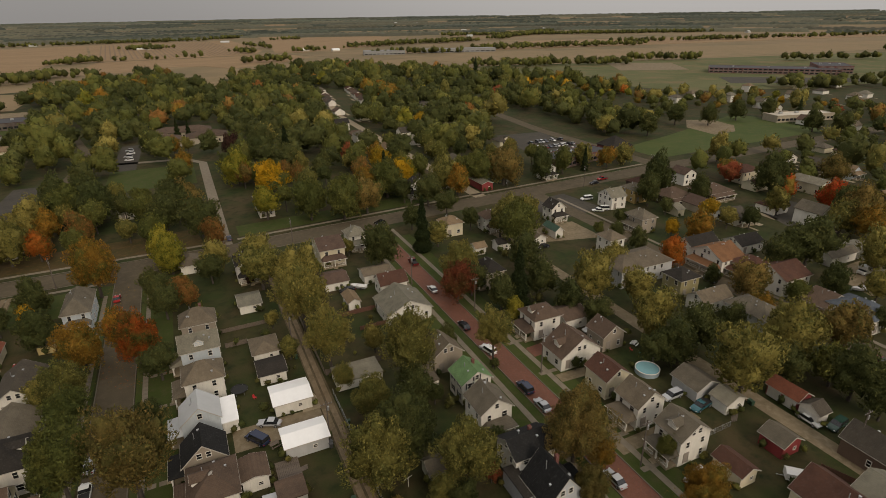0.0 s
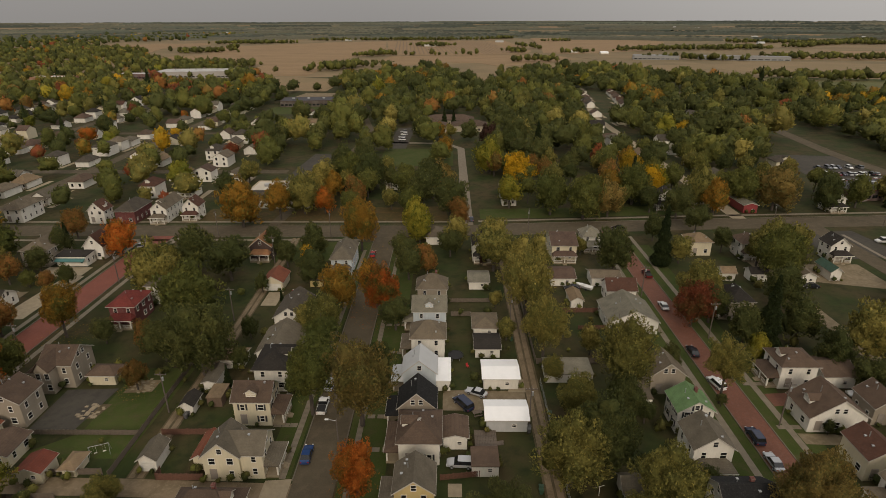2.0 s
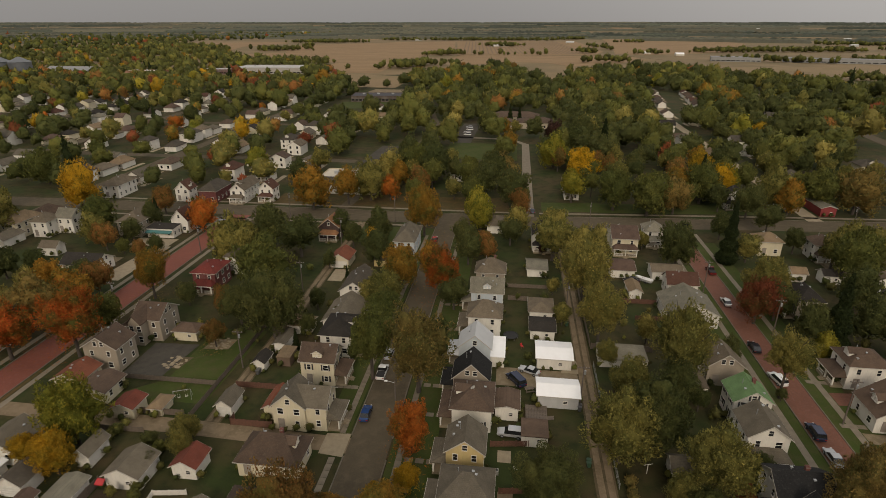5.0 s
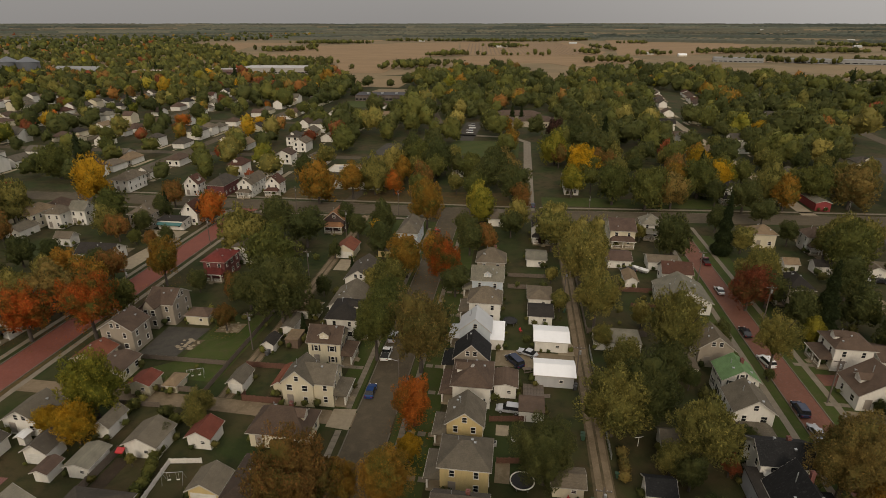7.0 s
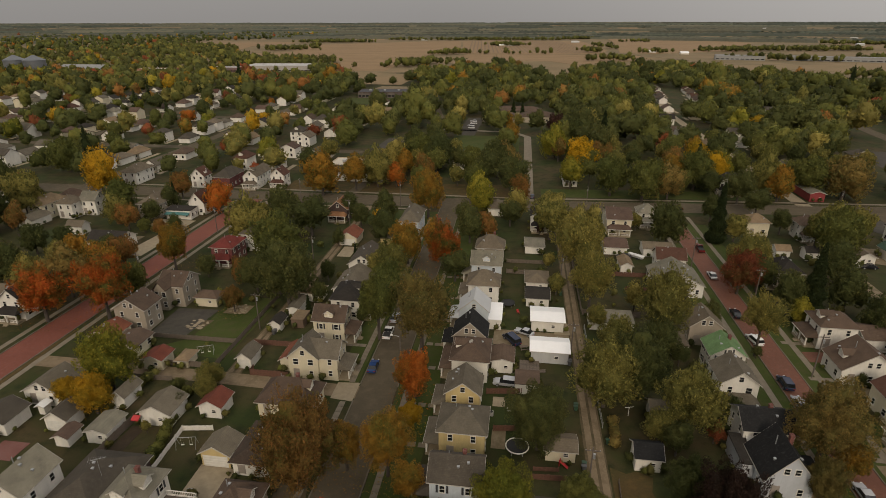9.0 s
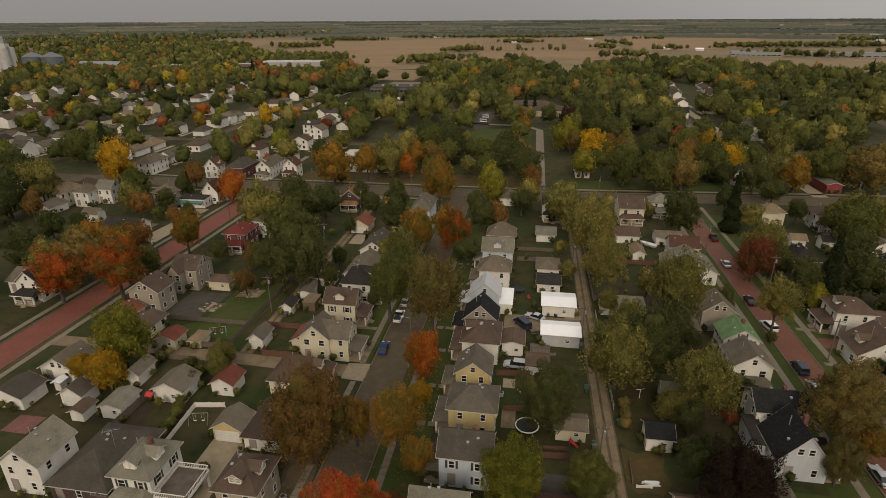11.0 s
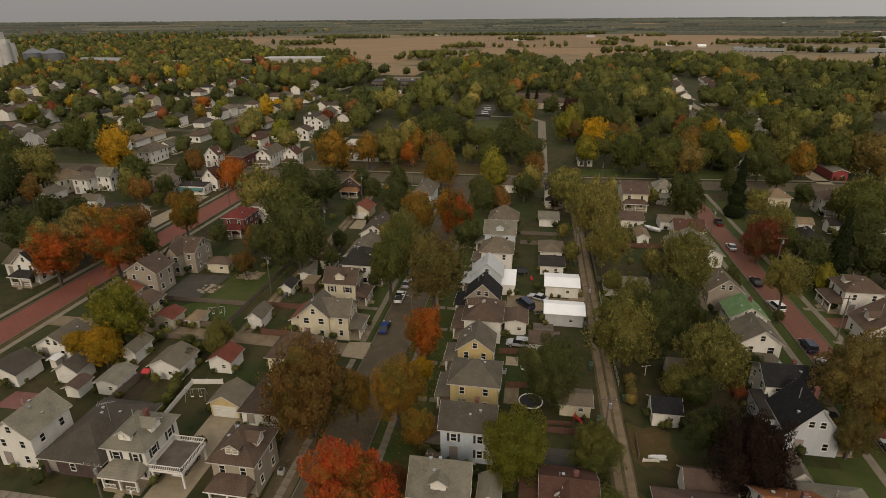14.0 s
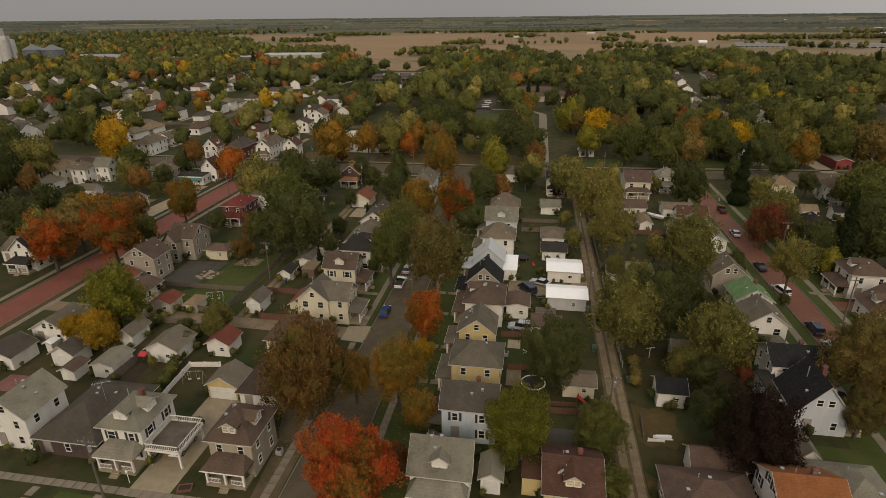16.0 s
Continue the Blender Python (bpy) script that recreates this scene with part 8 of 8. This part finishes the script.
def within(poly, p):
    """Which of the points p lie inside the outline."""
    ins = np.zeros(len(p), bool)
    n = len(poly)
    for i in range(n):
        (xa, ya), (xb, yb) = poly[i], poly[i - 1]
        hit_ = ((ya > p[:, 1]) != (yb > p[:, 1])) & (p[:, 0] < (xb - xa) * (p[:, 1] - ya) / (yb - ya + 1e-9) + xa)
        ins ^= hit_
    return ins


def free(p, r):
    """Points that stand clear of buildings, streets and fields."""
    ok = np.ones(len(p), bool)
    for a, b, c, d in RECT:
        ok &= ~((p[:, 0] > a - r) & (p[:, 0] < b + r) & (p[:, 1] > c - r) & (p[:, 1] < d + r))
    for poly in OPEN:
        for dx, dy in ((0, 0), (r + 1.4, 0), (-r - 1.4, 0), (0, r)):
            ok &= ~within(poly, p + np.array([dx, dy]))
    return p[ok]


def spread(rng, box, n, gap):
    """n random places in a box that keep a gap from one another."""
    x0, x1, y0, y1 = box
    p = np.stack([rng.uniform(x0, x1, n), rng.uniform(y0, y1, n)], 1)
    cell, out = {}, []
    for x, y in p:
        i, j = int(x // gap), int(y // gap)
        if any((x - a) ** 2 + (y - b) ** 2 < gap * gap for u in (i - 1, i, i + 1) for v in (j - 1, j, j + 1) for a, b in cell.get((u, v), ())):
            continue
        cell.setdefault((i, j), []).append((x, y))
        out.append((x, y))
    return np.array(out)


MIX = (("green", .31), ("dark", .32), ("olive", .15), ("amber", .045), ("bronze", .06), ("lime", .035), ("gold", .018), ("orange", .006), ("redbrown", .04), ("red", .002), ("pine", .016))
NAMES = [a for a, b in MIX]
SHARE = np.cumsum([b for a, b in MIX]) / sum(b for a, b in MIX)
rng = np.random.default_rng(5)


def planted(area, n, gap, rlo, rhi, detail, leaf, rows, keep=None, share=SHARE, stand=1.6):
    p = free(spread(rng, area, n, gap), stand)
    if keep is not None and len(p):
        p = p[keep(p)]
    r = (rlo + (rhi - rlo) * rng.beta(1.4, 1.8, len(p))) * np.where(rng.uniform(size=len(p)) < .16, 1.28, 1) * np.where(rng.uniform(size=len(p)) < .2, .7, 1)
    kind = np.searchsorted(share, rng.uniform(0, 1, len(p)))
    for i, name in enumerate(NAMES):
        sel = kind == i
        if sel.any():
            woods("woods", f"{TREE_SAY[name]} trees over the far town", [(*q, s) for q, s in zip(p[sel], r[sel])], name, detail, leaf, 14 if rows > 6 else 8, rows)


# single trees just across the main road and in the yards east and west
near = np.concatenate([free(spread(rng, (-75, 45, 250, 322), 400, 9.6), 2.5), free(spread(rng, (45, 230, 254, 322), 420, 9.6), 2.5), free(spread(rng, (128, 300, 64, 225), 60, 17), 3.5), free(spread(rng, (-175, -90, 64, 138), 36, 13), 3.5), free(spread(rng, (-175, -128, 138, 225), 40, 13), 3.5)])
for x, y in near[:330]:
    tree(NAMES[int(np.searchsorted(SHARE, rng.uniform()))], x, y, rng.uniform(3.8, 6.4), rng.uniform(5.2, 8.0), 1)
    OCC.append((x - 2, x + 2, y - 2, y + 2))
RECT = np.array(OCC)

GREENER = np.cumsum([.33, .50, .085, .022, .03, .012, .006, .001, .009, .0005, .014])
GREENER = GREENER / GREENER[-1]
north_edge = lambda p: p[:, 1] < np.interp(p[:, 0], [-300, -225, -170, -100, -60, 0, 100, 200, 260, 300, 380, 415, 425, 470, 520], [880, 800, 800, 780, 850, 890, 850, 900, 930, 820, 680, 600, 470, 410, 300])
thin_west = lambda p: (p[:, 0] > 45) | (rng.uniform(size=len(p)) < .92)
planted((-90, 300, 318, 480), 1900, 10.2, 5.0, 8.4, 300, .092, 10, thin_west, GREENER)
planted((-180, 560, 470, 780), 5600, 10.4, 5.2, 8.6, 120, .125, 8, north_edge, GREENER)
planted((-300, 600, 780, 1130), 4200, 11, 5.2, 8.2, 40, .18, 6, north_edge, GREENER)
planted((-560, -90, 245, 480), 2000, 11.6, 4.0, 7.2, 170, .105, 9)
planted((-560, -170, 60, 228), 1100, 11, 4.2, 7.6, 140, .115, 8)
planted((-640, -180, 480, 700), 2300, 10.6, 4.8, 7.8, 76, .15, 7)
planted((240, 560, 60, 480), 1900, 10.4, 3.6, 6.2, 120, .125, 8, lambda p: north_edge(p) & ~within([(240, 245), (440, 245), (420, 345), (250, 300)], p))
west_edge = lambda p: p[:, 1] < np.interp(p[:, 0], [-1500, -1030, -850, -680, -583, -513, -300, -230], [2300, 1790, 1570, 1400, 1220, 1120, 900, 840])
planted((-1000, -230, 640, 1500), 4600, 11.5, 4.5, 7.5, 24, .22, 5, west_edge, GREENER)
planted((-1100, -560, 200, 640), 2200, 11, 4.5, 7.5, 24, .22, 5, None, GREENER)
planted((-3400, -900, 300, 3200), 12000, 17, 6, 9, 4, .25, 4, lambda p: p[:, 1] < 3300 + p[:, 0] * 0.2, GREENER)

# fallen leaves under the brightest trees
lf = np.random.default_rng(31)
for species, places in FALLEN.items():
    out = []
    for x, y, r in places:
        n = int(70 * r)
        a, d = lf.uniform(0, 6.283, n), r * 1.25 * np.sqrt(lf.uniform(0, 1, n))
        c = np.stack([x + d * np.cos(a), y + d * np.sin(a), np.full(n, .06)], 1)
        q = c[:, None, :] + lf.normal(size=(n, 3, 3)) * np.array([.12, .12, .012])
        out.append(q)
    tagged(new("fallen_leaves", tris_mesh("fallen_leaves", np.concatenate(out), LEAF[species])), f"fallen {TREE_SAY[species]} leaves on the ground", "leaves", kind="stuff")

# shrubs at the feet of walls and along fences
sh = random.Random(21)
spots = []
for a, b, c, d in OCC_NEAR:
    for _ in range(4):
        side = sh.choice("SSEW")
        x, y = (sh.uniform(a, b), c - .3) if side == "S" else ((b + .2 if side == "E" else a - .2), sh.uniform(c, d))
        spots.append((x, y, sh.uniform(.45, 1.05)))
for _ in range(150):
    x, y = sh.uniform(-60, 116), sh.uniform(66, 225)
    if clear(x, y, 1.0) and abs(x + .7) > 6 and abs(x - 79.9) > 7 and abs(x - 39.2) > 2.6 and abs(x + 31) > 2.6 and abs(y - 112.7) > 3:
        spots.append((x, y, sh.uniform(.6, 1.6)))
woods("shrubs", "low green shrubs round houses and yards", spots[::3], "green", 44, .14, 8, 4, "shrubs")
woods("shrubs", "low dark green shrubs round houses and yards", spots[1::3], "dark", 44, .14, 8, 4, "shrubs")
woods("shrubs", "low dull green shrubs round houses and yards", spots[2::3], "hazel", 44, .14, 8, 4, "shrubs")

# hedgerows, copses and woods of the far country
belts = [(-590, 1390, -500, 1420, 60), (-480, 1010, -330, 960, 60), (-330, 960, -300, 1010, 50), (-700, 1880, -480, 1900, 60), (-1000, 1560, -800, 1460, 90), (-470, 2120, -120, 2140, 26), (-160, 1240, -110, 1270, 44), (-170, 900, -110, 1000, 56),
         (-60, 1690, 20, 1690, 60), (-150, 2160, 100, 2160, 40), (100, 2150, 280, 2330, 26), (215, 1720, 250, 1500, 9), (150, 1400, 190, 1330, 14), (-108, 1262, 100, 1276, 5), (270, 1330, 330, 1350, 18), (420, 1440, 500, 1420, 44), (520, 1470, 800, 1500, 60),
         (620, 1160, 1000, 1080, 40), (380, 1160, 560, 1090, 18), (430, 800, 640, 720, 40), (690, 760, 780, 700, 26), (330, 2000, 420, 2010, 18), (900, 1560, 1400, 2000, 40), (-560, 1560, -530, 1570, 22),
         (860, 620, 1000, 560, 14), (900, 420, 1200, 330, 40), (1000, 1180, 2300, 900, 20), (900, 1900, 1700, 1500, 60), (560, 420, 800, 330, 40), (1200, 640, 1900, 420, 60), (130, 1080, 215, 1090, 24)]
spots = []
for xa, ya, xb, yb, wide in belts:
    for _ in range(int(math.hypot(xb - xa, yb - ya) * wide / 85) + 6):
        k = rng.uniform()
        spots.append((xa + (xb - xa) * k + rng.normal() * wide * .3, ya + (yb - ya) * k + rng.normal() * wide * .36, rng.uniform(3.6, 7)))
woods("hedgerow_trees", "dark green trees in hedgerows and copses between fields", spots[::2], "hazel", 14, .2, 8, 4)
woods("hedgerow_trees", "green trees in hedgerows and copses between fields", spots[1::2], "green", 14, .2, 8, 4)
def treeline(rng, az, d, run, deep):
    """A far wood as an uneven canopy: corners and triangles of a patch that falls to the land at its rim."""
    n, m = max(6, int(2 * run / 9)), max(3, int(deep / 9))
    a = az + np.linspace(-run, run, n) / d + rng.normal(size=n) * 2 / d
    r = d + np.linspace(-deep / 2, deep / 2, m)
    rr = r[None, :] + rng.normal(size=(n, m)) * 2.5 + (14 * np.sin(np.linspace(0, rng.uniform(3, 9), n)))[:, None]
    z = rng.uniform(5.5, 11.5, (n, m))
    z[0], z[-1], z[:, 0], z[:, -1] = 0, 0, -1, -1
    base = np.array([[rise(q) for q in row] for row in rr])
    v = np.stack([20 + rr * np.sin(a)[:, None], 30 + rr * np.cos(a)[:, None], z + base], 2).reshape(-1, 3)
    i = (np.arange(n - 1)[:, None] * m + np.arange(m - 1)[None, :]).reshape(-1)
    return v, np.concatenate([np.stack([i, i + m, i + m + 1], 1), np.stack([i, i + m + 1, i + 1], 1)])


def canopy(label, patches, species):
    none = np.zeros((0, 3, 3))
    return tagged(new("distant_woods", crown_mesh("distant_woods", [(v, f, none) for v, f in patches], LEAF[species])), label, "trees", kind="stuff")


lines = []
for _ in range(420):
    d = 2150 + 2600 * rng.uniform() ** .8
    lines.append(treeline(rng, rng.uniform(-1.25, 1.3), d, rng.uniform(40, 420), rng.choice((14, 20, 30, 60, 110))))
# no air haze is built; these two leaf colours carry it instead
canopy("dull green woods and treelines along the horizon, haze painted into the leaf colour", lines[::2], "far")
canopy("dull brownish woods and treelines along the horizon, haze painted into the leaf colour", lines[1::2], "haze")
# far pale buildings
pale = plain("far_pale_roof", (.5, .5, .48), .5)
for k in range(26):
    az, d = rng.uniform(-.9, 1.1), rng.uniform(1900, 3600)
    x, y = 20 + d * math.sin(az), 30 + d * math.cos(az)
    w, dd, h = rng.uniform(8, 30), rng.uniform(8, 14), rng.uniform(3, 5)
    b = thing("farm_building", x, y, rise(d), 0, "far pale farm or works building", "building")
    part("wall", Solid().box(-w / 2, w / 2, -dd / 2, dd / 2, 0, h).mesh("wall", pale), b)
    part("roof", slope_solid(dd / 2 + .5, w / 2 + .5, h, h + 2.5, .3).turned(True).mesh("roof", pale), b)
